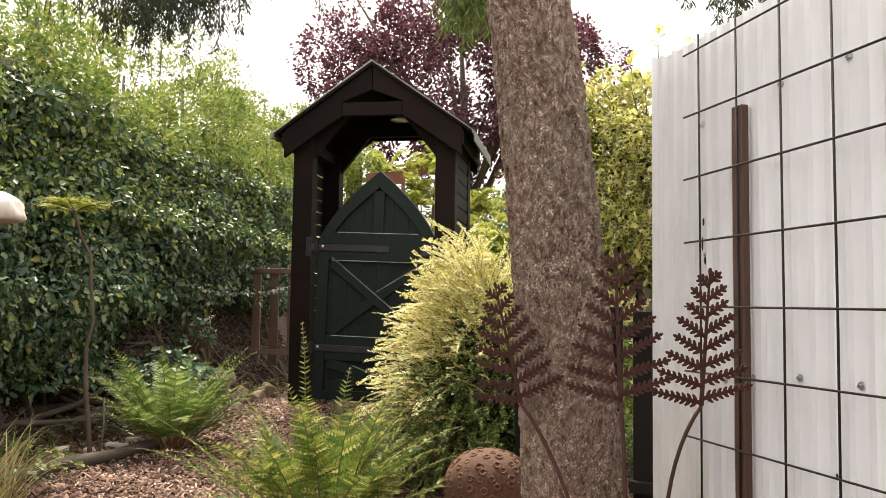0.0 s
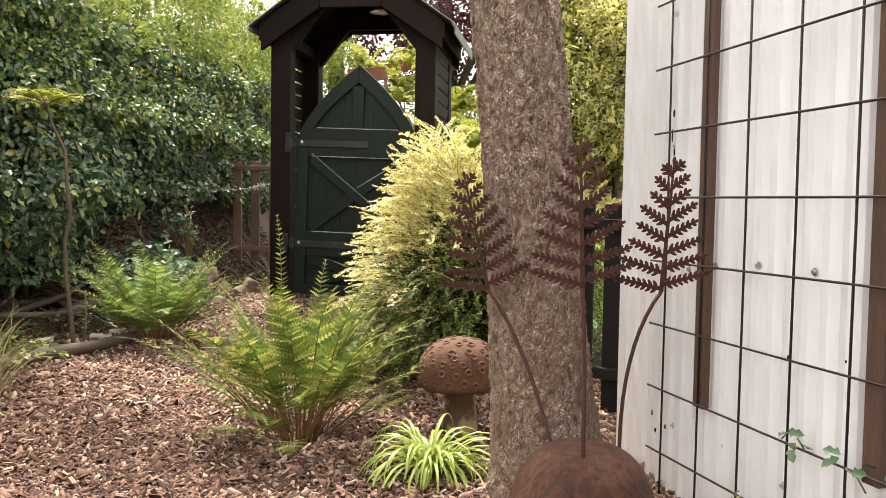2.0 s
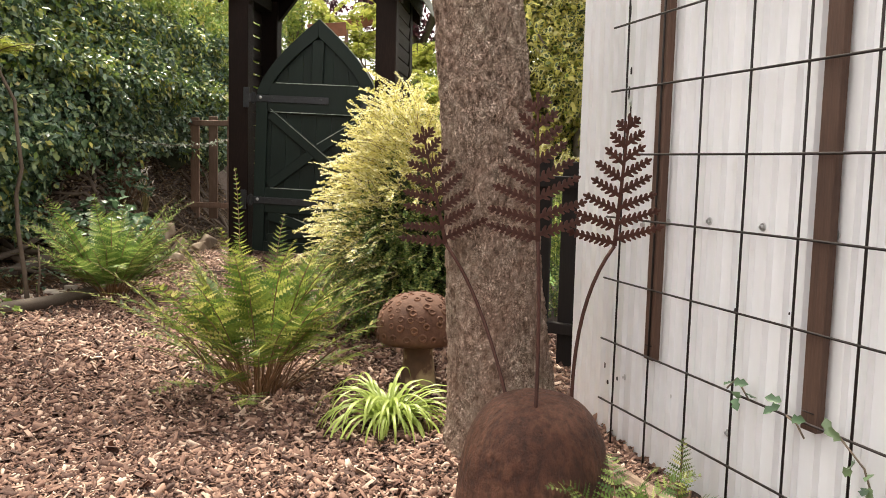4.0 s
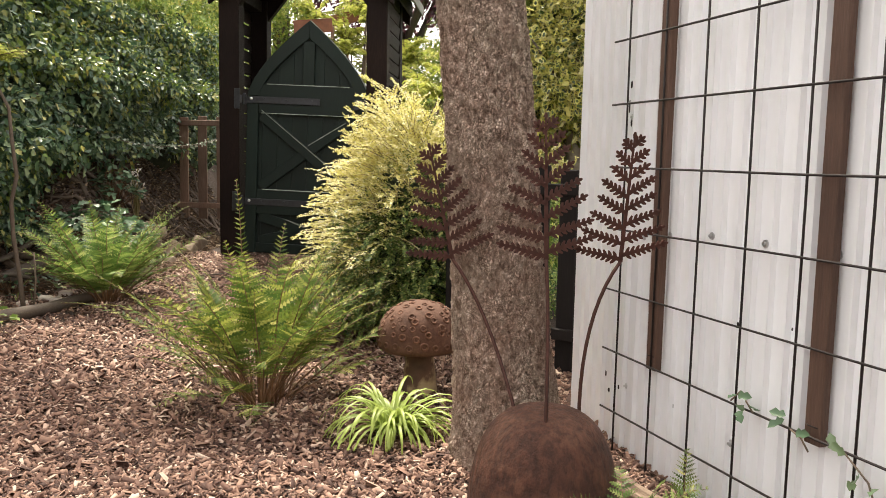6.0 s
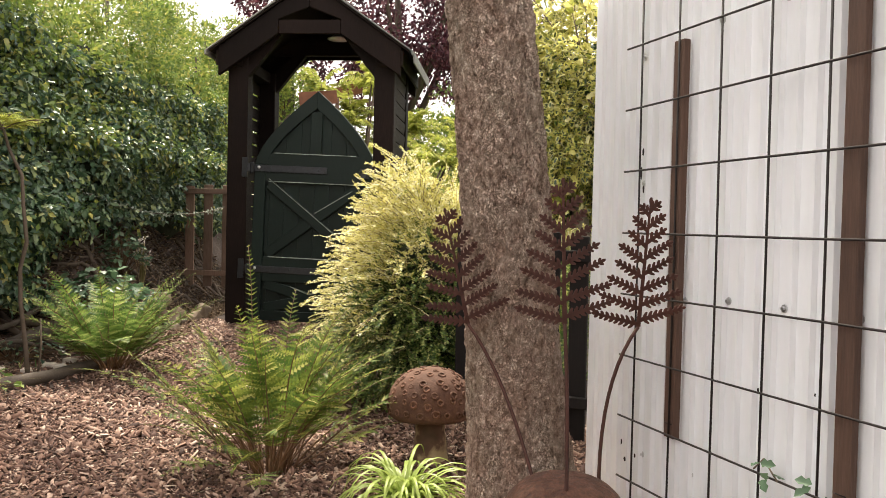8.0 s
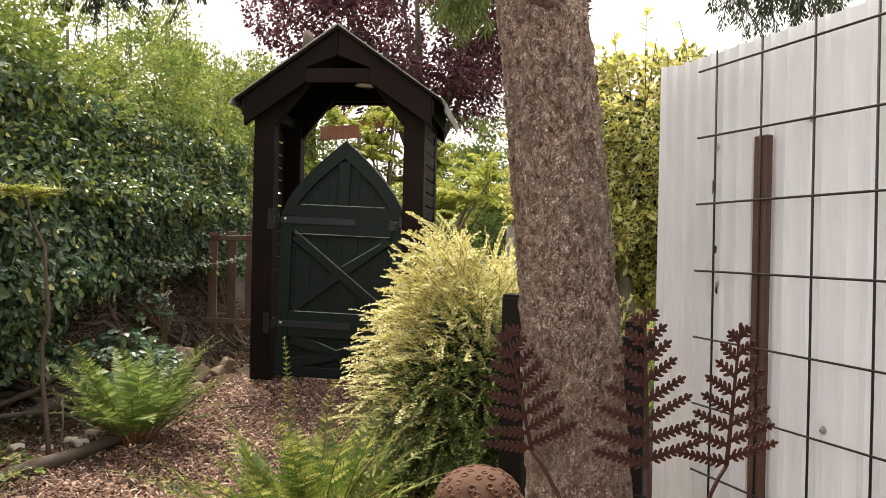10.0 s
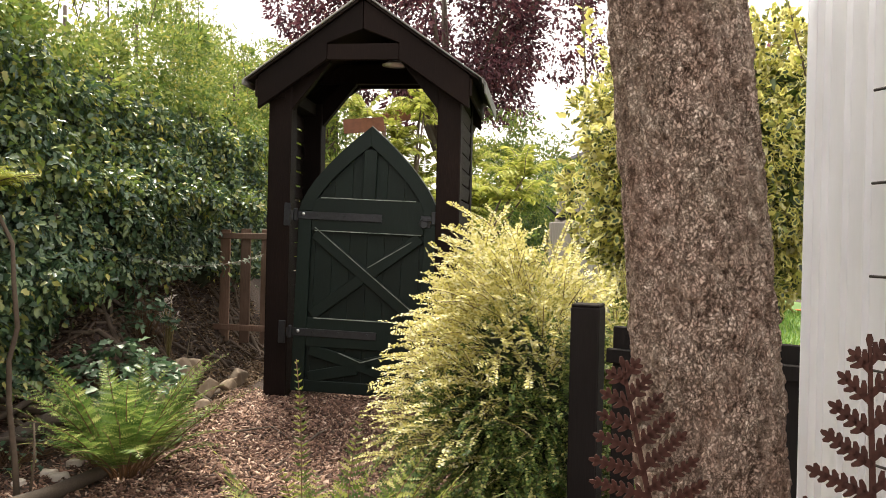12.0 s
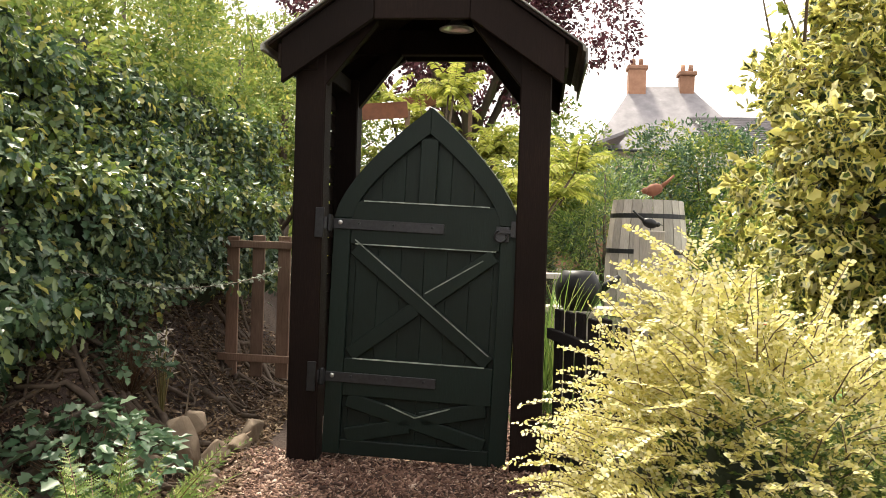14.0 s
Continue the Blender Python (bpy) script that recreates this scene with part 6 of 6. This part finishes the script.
def sumac(x, y, top, n, seed, scale=1.0):
    t = thing("sumac", "sumac with long yellow-green feathered leaves", "shrub", pose(x, y, 0), group="sumacs beyond the gate")
    rnd = random.Random(seed)
    for i in range(n):
        a = rnd.uniform(0, 6.28)
        e = Vector((rnd.gauss(0, 0.55), rnd.gauss(0, 0.45), top * rnd.uniform(0.35, 1.0)))
        st = tube("stem", [(0, 0, 0), (e.x * 0.4, e.y * 0.4, e.z * 0.6), tuple(e)], [0.03, 0.022, 0.012], M_TWIG, t, 6)
        allP, allD, allN, allL, allW = [], [], [], [], []
        runs = []
        for k in range(10):
            p, P, D, N, L, W = frond(0.55 * scale * rnd.uniform(0.7, 1.15), rnd.uniform(12, 80), 6.283 * k / 10 + rnd.uniform(-0.3, 0.3), rnd, 0.9, 0.1)
            runs.append(([q + e for q in p[::5]], [0.004] * len(p[::5])))
            for j in range(2, len(p) - 1):
                ax = (p[j + 1] - p[j]).normalized()
                sd = ax.cross(Vector((0, 0, 1))).normalized()
                for s in (-1, 1):
                    allP.append(p[j] + e)
                    allD.append(sd * s + ax * 0.5 + Vector((0, 0, rnd.gauss(-0.4, 0.2))))
                    allN.append((rnd.gauss(0, .4), rnd.gauss(0, .4), 1))
                    allL.append(0.12 * scale)
                    allW.append(0.032 * scale)
        tubes("leaf_stalk", runs, M_TWIG, st, 4)
        leaves("leaflet_blade", allP, allD, allN, allL, allW, M_SUMAC, st)
    return t


sumac(-0.35, 14.3, 3.35, 16, 1)
sumac(0.55, 14.0, 2.9, 12, 2)
sumac(0.35, 12.2, 2.1, 7, 3)
sumac(-1.2, 12.8, 2.2, 6, 4)


def dead_trunk():
    t = thing("dead_trunk", "grey weathered dead tree trunk behind the arbor", "tree", pose(-1.75, 15.2, 0))
    tube("trunk", [(0, 0, -0.1), (0.05, 0, 2), (0.0, 0, 4), (0.02, 0, 4.75), (-0.03, 0, 4.95)], [0.2, 0.16, 0.14, 0.12, 0.06], M_BRANCH, t, 12)


dead_trunk()


def rusty_sheet(x, y, z, w, h, rz, tilt):
    g = thing("rusty_panel", "leaning rusted metal panel among sumac leaves", "panel", pose(x, y, 0, 0, 0, rz))
    part("sheet", box_bm(w, 0.02, h, (0, 0, z), 0.003, Matrix.Rotation(radians(tilt), 4, "Y")), M_RUSTY, g)
    part("post", box_bm(0.06, 0.06, z, (0, 0.05, z / 2), 0.003), M_PICKET, g)


rusty_sheet(-0.75, 13.9, 3.0, 0.62, 0.22, 5, -6)
rusty_sheet(0.15, 14.7, 3.35, 0.62, 0.2, -4, -14)


def barrel(x, y, z0, r, h):
    g = thing("barrel", "silvered oak barrel with dark iron hoops", "barrel", pose(x, y, 0))
    n = 22
    for k in range(n):
        a0, a1 = 6.283 * k / n + 0.012, 6.283 * (k + 1) / n - 0.012
        vs, fs = [], []
        for i in range(9):
            f = i / 8
            rr = r * (0.84 + 0.16 * math.sin(math.pi * f))
            for a in (a0, a1):
                vs += [(rr * math.cos(a), rr * math.sin(a), z0 + h * f), ((rr - 0.03) * math.cos(a), (rr - 0.03) * math.sin(a), z0 + h * f)]
        for i in range(8):
            o = 4 * i
            fs += [(o, o + 2, o + 6, o + 4), (o + 1, o + 5, o + 7, o + 3), (o, o + 4, o + 5, o + 1), (o + 2, o + 3, o + 7, o + 6)]
        fs += [(32, 34, 35, 33), (0, 1, 3, 2)]
        raw("stave", vs, fs, M_BARREL, g)
    for f in (0.08, 0.28, 0.68, 0.90):
        rr = r * (0.84 + 0.16 * math.sin(math.pi * f)) + 0.004
        vs, fs = [], []
        for k in range(40):
            a = 6.283 * k / 40
            for dz, dr in ((-0.025, 0), (0.025, 0), (0.025, -0.012), (-0.025, -0.012)):
                vs.append(((rr + dr) * math.cos(a), (rr + dr) * math.sin(a), z0 + h * f + dz))
        for k in range(40):
            o, p = 4 * k, 4 * ((k + 1) % 40)
            fs += [(o + i, p + i, p + (i + 1) % 4, o + (i + 1) % 4) for i in range(4)]
        raw("hoop", vs, fs, M_IRON, g)
    part("lid", box_bm(r * 1.1, r * 1.1, 0.03, (0, 0, z0 + h - 0.04), 0.002), M_BARREL, g)


barrel(2.0, 11.9, 0.0, 0.46, 1.78)


def bird(x, y, z, mat, rz, s, label, post):
    g = thing("bird_ornament", label, "ornament", pose(x, y, z, 0, 0, rz))
    b = bmesh.new()
    bmesh.ops.create_uvsphere(b, u_segments=16, v_segments=10, radius=1, matrix=pose(0, 0, 0.10 * s, 0, 18, 0) @ Matrix.Diagonal((0.105 * s, 0.055 * s, 0.068 * s, 1)))
    part("body", b, mat, g, smooth=True)
    b = bmesh.new()
    bmesh.ops.create_uvsphere(b, u_segments=12, v_segments=8, radius=0.036 * s, matrix=Matrix.Translation((0.105 * s, 0, 0.085 * s)))
    part("head", b, mat, g, smooth=True)
    tube("beak", [(0.13 * s, 0, 0.085 * s), (0.175 * s, 0, 0.075 * s)], [0.010 * s, 0.002 * s], mat, g, 6)
    tube("tail", [(-0.07 * s, 0, 0.125 * s), (-0.16 * s, 0, 0.20 * s), (-0.23 * s, 0, 0.27 * s)], [0.028 * s, 0.018 * s, 0.012 * s], mat, g, 6)
    for sy in (-1, 1):
        tube("leg", [(0.0, sy * 0.018 * s, 0.07 * s), (0.01 * s, sy * 0.018 * s, 0.0)], [0.006 * s, 0.005 * s], mat, g, 5)
    if post:
        p = thing("bird_post", "grey weathered wooden post holding a bird", "post", pose(x, y, 0))
        part("shaft", box_bm(0.19, 0.16, z, (0, 0, z / 2), 0.006), M_BARREL, p)


bird(1.10, 8.70, 1.40, M_BLACKM, -8, 0.55, "black metal bird ornament on a post", True)
bird(2.02, 11.75, 1.80, M_RUSTY, 185, 1.0, "rusty metal bird ornament on the barrel", False)


def flowers(x, y, n, spread, label, h=0.5):
    g = thing("flower_clump", label, "flowers", pose(x, y, 0), group="red flowers in the bed")
    rnd = random.Random(int(x * 77 + y * 5))
    blades(g, "leaves", 110, (0, 0, -0.01), spread, h, 0.009, M_FERNY, rnd, (3, 35), 6)
    for i in range(n):
        c = Vector((rnd.gauss(0, spread), rnd.gauss(0, spread), h * rnd.uniform(0.75, 1.05)))
        ring = [6.283 * k / 7 for k in range(7)]
        leaves("flower", [c] * 7, [(math.cos(a), math.sin(a), 0.3) for a in ring], [(0, 0, 1)] * 7, 0.05, 0.03, M_RED, g, label="red-orange flower")


for x, y, n, s, h in ((1.75, 8.1, 5, 0.14, 0.9), (2.25, 9.0, 6, 0.2, 0.8), (1.6, 6.9, 5, 0.15, 0.75), (1.9, 6.3, 7, 0.2, 0.6), (1.2, 7.4, 3, 0.15, 0.6), (2.4, 7.4, 6, 0.2, 0.7)):
    flowers(x, y, n, s, "green clump with red-orange flowers in the garden bed", h)


def bed_grass(x, y, n, spread, ln, mat, label, w=0.008, seed=0):
    g = thing("border_plant", label, "plant", pose(x, y, 0))
    blades(g, "blade_tuft", n, (0, 0, -0.01), spread, ln, w, mat, random.Random(seed), (2, 22), 5)


for i, (x, y, s, ln, m, w) in enumerate(((0.45, 8.9, 0.12, 1.15, M_FERN, 0.007), (0.65, 9.6, 0.14, 0.9, M_FERN, 0.007), (0.9, 9.4, 0.2, 0.55, M_FERNY, 0.012), (0.55, 10.4, 0.25, 0.6, M_FERN, 0.012), (1.1, 10.2, 0.22, 0.5, M_FERNY, 0.012), (0.75, 7.9, 0.2, 0.45, M_FERN, 0.012), (1.5, 9.8, 0.2, 0.6, M_FERN, 0.012), (0.35, 7.6, 0.15, 0.4, M_FERN, 0.012))):
    bed_grass(x, y, 130, s, ln, m, "upright green strap leaves in the border", w, i)
bed_grass(2.95, 11.6, 500, 0.28, 0.95, M_STRAW, "buff feathery grass mound beside the barrel", 0.004, 50)


def trough(x, y, z, w, d, rz):
    g = thing("garden_shelf", "pale weathered plank shelf in the border", "shelf", pose(x, y, 0, 0, 0, rz))
    part("plank", box_bm(w, d, 0.05, (0, 0, z), 0.004), M_BARREL, g)
    for sx in (-1, 1):
        part("leg", box_bm(0.07, d * 0.8, z - 0.02, (sx * w * 0.4, 0, (z - 0.03) / 2), 0.004), M_BARREL, g)


trough(0.75, 10.9, 0.95, 0.9, 0.3, 5)
trough(0.95, 9.9, 0.70, 0.8, 0.28, -8)


def kettle(x, y, z):
    g = thing("black_pot", "black metal pot in the garden border", "pot", pose(x, y, z))
    tube("body", [(0, 0, 0), (0, 0, 0.06), (0, 0, 0.18), (0, 0, 0.26), (0, 0, 0.30)], [0.10, 0.16, 0.18, 0.14, 0.12], M_BLACKM, g, 18)
    tube("spout", [(0.15, 0, 0.14), (0.26, 0, 0.22), (0.32, 0, 0.26)], [0.04, 0.03, 0.025], M_BLACKM, g, 8)
    p = thing("pot_stand", "grey wooden block under a black pot", "stand", pose(x, y, 0))
    part("block", box_bm(0.3, 0.3, z, (0, 0, z / 2), 0.006), M_BARREL, p)


kettle(0.62, 8.9, 0.78)


def lawn():
    n = 16000
    x, y = RNG.uniform(0.9, 7.5, n), RNG.uniform(5.2, 17, n)
    P = np.stack([x, y, ground_z(x, y)], 1)
    ob = leaves("lawn", P, jit(n, 0.35) + np.array([0, 0, 1]), jit(n) + np.array([0, -1, 0]), 0.07 * RNG.uniform(0.5, 1.4, n) * (1 + 0.06 * (y - 5)), 0.012 * (1 + 0.10 * (y - 5)), M_LAWN, None, BLADE)
    tagged(ob, "green garden lawn beyond the fence", "lawn", kind="stuff")
    xs = np.linspace(0.95, 9, 40)
    ys = np.linspace(6.0, 24, 70)
    X, Y = np.meshgrid(xs, ys)
    Z = ground_z(X, Y) + 0.006
    F = [(j * 40 + i, j * 40 + i + 1, (j + 1) * 40 + i + 1, (j + 1) * 40 + i) for j in range(69) for i in range(39)]
    g = raw("lawn_ground", np.stack([X, Y, Z], -1).reshape(-1, 3), F, surface("mown turf", [(0.3, (0.06, 0.13, 0.03)), (0.6, (0.13, 0.23, 0.05)), (0.8, (0.2, 0.29, 0.08))], 40, 0.9, bump=0.8))
    tagged(g, "mown green turf beyond the fence", "ground", kind="structure")


lawn()


# ---- far house ----
def house():
    h = thing("house", "brick house with slate roof and two chimneys", "house", pose(11.9, 44, 0, 0, 0, -8))
    part("wall", box_bm(7.6, 7.0, 6.0, (0.6, 3.5, 3.0), 0), M_FAR, h)
    rf = bmesh.new()
    v = [rf.verts.new(p) for p in ((-3.6, -0.4, 5.9), (4.8, -0.4, 5.9), (4.8, 7.4, 5.9), (-3.6, 7.4, 5.9), (-1.2, 3.5, 9.8), (1.8, 3.5, 9.8))]
    for f in ((0, 1, 5, 4), (1, 2, 5), (2, 3, 4, 5), (3, 0, 4), (3, 2, 1, 0)):
        rf.faces.new([v[i] for i in f])
    roof = part("roof", rf, M_SLATE, h, "pale grey slate hipped roof")
    for k, (x, w, t) in enumerate(((-1.0, 1.15, 10.7), (1.65, 0.95, 10.4))):
        c = part("chimney", box_bm(w * 0.8, w * 0.7, t - 7.8, (x, 3.4, (t + 7.8) / 2), 0.03), M_BRICK, roof, "orange brick chimney stack")
    for x in (-1.0, 1.65):
        t = 10.7 if x < 0 else 10.4
        part("chimney_cap", box_bm(1.1 if x < 0 else 0.95, 0.95, 0.22, (x, 3.4, t + 0.05), 0.03), M_BRICK, roof)
        for dx in (-0.2, 0.2):
            tube("chimney_pot", [(x + dx, 3.4, t + 0.1), (x + dx, 3.4, t + 0.55)], [0.14, 0.12], M_BRICK, roof, 10)
    for x in (-1.6, 0.6, 2.8):
        w = part("window", box_bm(1.1, 0.08, 1.4, (x, -0.03, 4.4), 0.01), M_WHITE, h)
        part("pane", box_bm(0.9, 0.06, 1.2, (x, -0.06, 4.4), 0), M_GLASS, w)
    part("gutter", box_bm(8.4, 0.12, 0.12, (0.6, -0.45, 5.88), 0.02), M_IRON, h)
    e = thing("house_extension", "low brick outbuilding with a tiled roof", "building", pose(7.4, 40.5, 0, 0, 0, -8))
    part("wall", box_bm(3.0, 4.0, 4.8, (0, 2, 2.4), 0), M_BRICK, e)
    part("roof", prism_bm([(-1.8, 4.8), (1.8, 6.3), (1.8, 6.45), (-1.8, 4.95)], -0.3, 4.3, 0), M_SLATE, e)
    w = part("window", box_bm(0.9, 0.08, 1.0, (-0.3, -0.02, 3.6), 0.01), M_WHITE, e)
    part("pane", box_bm(0.7, 0.06, 0.8, (-0.3, -0.05, 3.6), 0), M_GLASS, w)
    g = thing("garage", "low building with ribbed grey roof", "building", pose(13.6, 34, 0, 0, 0, -8))
    part("wall", box_bm(5.5, 4.0, 5.2, (0, 2, 2.6), 0), M_FAR, g)
    for k in range(14):
        part("roof_course", box_bm(5.9, 0.34, 0.05, (0, -0.2 + 0.3 * k, 5.25 + 0.115 * k), 0, None), M_SLATE, g)


house()


# ---- distance ----
def far_belt():
    n = 26000
    a = RNG.uniform(-1.25, 1.25, n)
    d = RNG.uniform(48, 62, n)
    P = np.stack([d * np.sin(a), d * np.cos(a), np.zeros(n)], 1)
    top = 3.4 + 1.2 * lumps(P, 0.35, 2.0) + 0.7 * lumps(P, 1.1, 4.0)
    P[:, 2] = RNG.uniform(0.0, 1.0, n) * top
    ob = leaves("far_trees", P, jit(n) + np.array([0, 0, 0.3]), jit(n) + np.array([0, -0.6, 0.6]), 0.9, 0.55, M_IVYG, None, LOBED)
    tagged(ob, "distant belt of green trees", "trees", kind="stuff")
    # plain fence that closes the garden behind the viewer
    w = part("wall_south", box_bm(14, 0.06, 1.9, (0, -3.2, 0.9), 0.005), M_PICKET)
    tagged(w, "plain brown boundary fence", "wall", kind="structure")


far_belt()

# ---- bark chips ----
def chips(name, n, region, size, label, seed, lift=0.0):
    rng = np.random.default_rng(seed)
    x0, x1, y0, y1 = region
    x, y = rng.uniform(x0, x1, n), rng.uniform(y0, y1, n)
    z = ground_z(x, y) + rng.uniform(-0.002, 0.012, n) + lift
    L = size * rng.uniform(0.5, 1.6, n)
    W = size * rng.uniform(0.22, 0.5, n)
    T = size * rng.uniform(0.06, 0.16, n)
    a = rng.uniform(0, 6.283, n)
    t1, t2 = rng.normal(0, 0.4, n), rng.normal(0, 0.75, n)
    u = np.stack([np.cos(a), np.sin(a), t1], 1)
    v = np.stack([-np.sin(a), np.cos(a), t2], 1)
    w = np.cross(u, v)
    c = np.array([(-1, -0.75, -1), (0.8, -1, -1), (1, 0.8, -1), (-0.85, 1, -1), (-0.9, -0.8, 1), (0.85, -0.85, 1), (0.9, 0.75, 1), (-0.8, 0.85, 1)]) * 0.5
    P = np.stack([x, y, z], 1)
    V = P[:, None] + u[:, None] * c[None, :, 0:1] * L[:, None, None] + v[:, None] * c[None, :, 1:2] * W[:, None, None] + w[:, None] * c[None, :, 2:3] * T[:, None, None]
    q = np.array([(4, 5, 6, 7), (0, 1, 5, 4), (1, 2, 6, 5), (2, 3, 7, 6), (3, 0, 4, 7)])
    F = (q[None] + (np.arange(n) * 8)[:, None, None]).reshape(-1, 4)
    me = bpy.data.meshes.new(name)
    me.vertices.add(n * 8)
    me.vertices.foreach_set("co", V.reshape(-1))
    me.loops.add(F.size)
    me.loops.foreach_set("vertex_index", F.reshape(-1).astype(np.int32))
    me.polygons.add(len(F))
    me.polygons.foreach_set("loop_start", np.arange(0, F.size, 4, dtype=np.int32))
    me.update(calc_edges=True)
    return tagged(mesh_object(name, me, M_CHIP), label, "wood chips", kind="stuff")


chips("bark_chips", 60000, (-1.95, 1.05, 2.2, 4.6), 0.021, "loose red-brown bark chips covering the path", 1)
chips("bark_chips", 7000, (-1.95, 1.05, 2.2, 4.6), 0.042, "long red-brown bark splinters on the path", 7, 0.003)
chips("bark_chips", 44000, (-1.75, 0.75, 4.6, 7.6), 0.022, "loose red-brown bark chips before the gate", 2)
chips("bark_chips", 6000, (-1.75, 0.75, 4.6, 7.6), 0.036, "long bark splinters before the gate", 8, 0.003)
chips("bark_chips", 24000, (-1.95, 0.98, -0.6, 2.2), 0.022, "loose red-brown bark chips on the near path", 5)
chips("bark_chips", 9000, (-1.2, 0.9, 7.6, 10.5), 0.04, "loose bark chips beyond the gate", 3)
chips("bark_chips", 9000, (-3.0, -1.75, 3.4, 6.6), 0.024, "sparse bark chips on dark soil", 4)


# ---- dry twigs and roots on the bank ----
def bank_litter():
    rnd = random.Random(12)
    runs = []
    for i in range(110):
        x, y = rnd.uniform(-3.0, -1.6), rnd.uniform(6.3, 11.0)
        if x > -1.85 and y < 7.4:
            continue
        a = rnd.uniform(0, 6.28)
        ln = rnd.uniform(0.08, 0.38)
        pts = []
        for k in range(4):
            f = k / 3 - 0.5
            px, py = x + math.cos(a) * ln * f + 0.02 * rnd.gauss(0, 1), y + math.sin(a) * ln * f + 0.02 * rnd.gauss(0, 1)
            pts.append((px, py, gz(px, py) + 0.012 + 0.05 * (0.25 - f * f) * rnd.uniform(0, 3)))
        r = rnd.uniform(0.002, 0.006)
        runs.append((pts, [r, r, r * 0.8, r * 0.5]))
    ob = tubes("bank_twigs", runs, M_TWIG, None, 4)
    tagged(ob, "dry tangled twigs covering the bank", "twigs", kind="stuff")
    # old bare creeper stems lying down the slope
    runs = []
    for i in range(150):
        x, y = rnd.uniform(-2.9, -1.75), rnd.uniform(5.9, 10.6)
        a = rnd.uniform(0, 6.28)
        ln = rnd.uniform(0.3, 0.75)
        bend = rnd.uniform(-0.35, 0.35)
        pts = []
        for k in range(7):
            f = k / 6 - 0.5
            px = x + math.cos(a) * ln * f - math.sin(a) * bend * f * f + 0.02 * rnd.gauss(0, 1)
            py = y + math.sin(a) * ln * f + math.cos(a) * bend * f * f + 0.02 * rnd.gauss(0, 1)
            pts.append((min(px, -1.66), py, gz(min(px, -1.66), py) + rnd.uniform(0.0, 0.045)))
        r = 0.006 + 0.026 * rnd.random() ** 2
        runs.append((pts, [r, r, r, r * 0.9, r * 0.8, r * 0.7, r * 0.5]))
    ob = tubes("bank_roots", runs, M_OLDSTEM, None, 5)
    tagged(ob, "bare grey-brown creeper stems and roots on the bank", "roots", kind="stuff")
    rng = np.random.default_rng(31)
    n = 26000
    x, y = rng.uniform(-3.1, -1.5, n), rng.uniform(5.9, 11, n)
    P = np.stack([x, y, ground_z(x, y) + 0.01], 1)
    ob = leaves("leaf_litter", P, jit(n) * np.array([1, 1, 0.3]), jit(n, 0.4) + np.array([0, 0, 1]), 0.04 * rng.uniform(0.5, 1.4, n), 0.02, M_LITTER, None)
    tagged(ob, "brown dry leaf litter on the bank", "leaf litter", kind="stuff")


M_OLDSTEM = surface("old creeper stem", [(0.3, (0.05, 0.034, 0.024)), (0.6, (0.12, 0.086, 0.062)), (0.8, (0.22, 0.17, 0.13))], 30, 0.9, bump=0.6)
M_LITTER = leafy("dry brown leaf", [(0, (0.06, 0.038, 0.025)), (0.5, (0.17, 0.115, 0.075)), (0.85, (0.30, 0.215, 0.14)), (1, (0.48, 0.38, 0.27))], 0.8, 0.1, 0.2)
bank_litter()
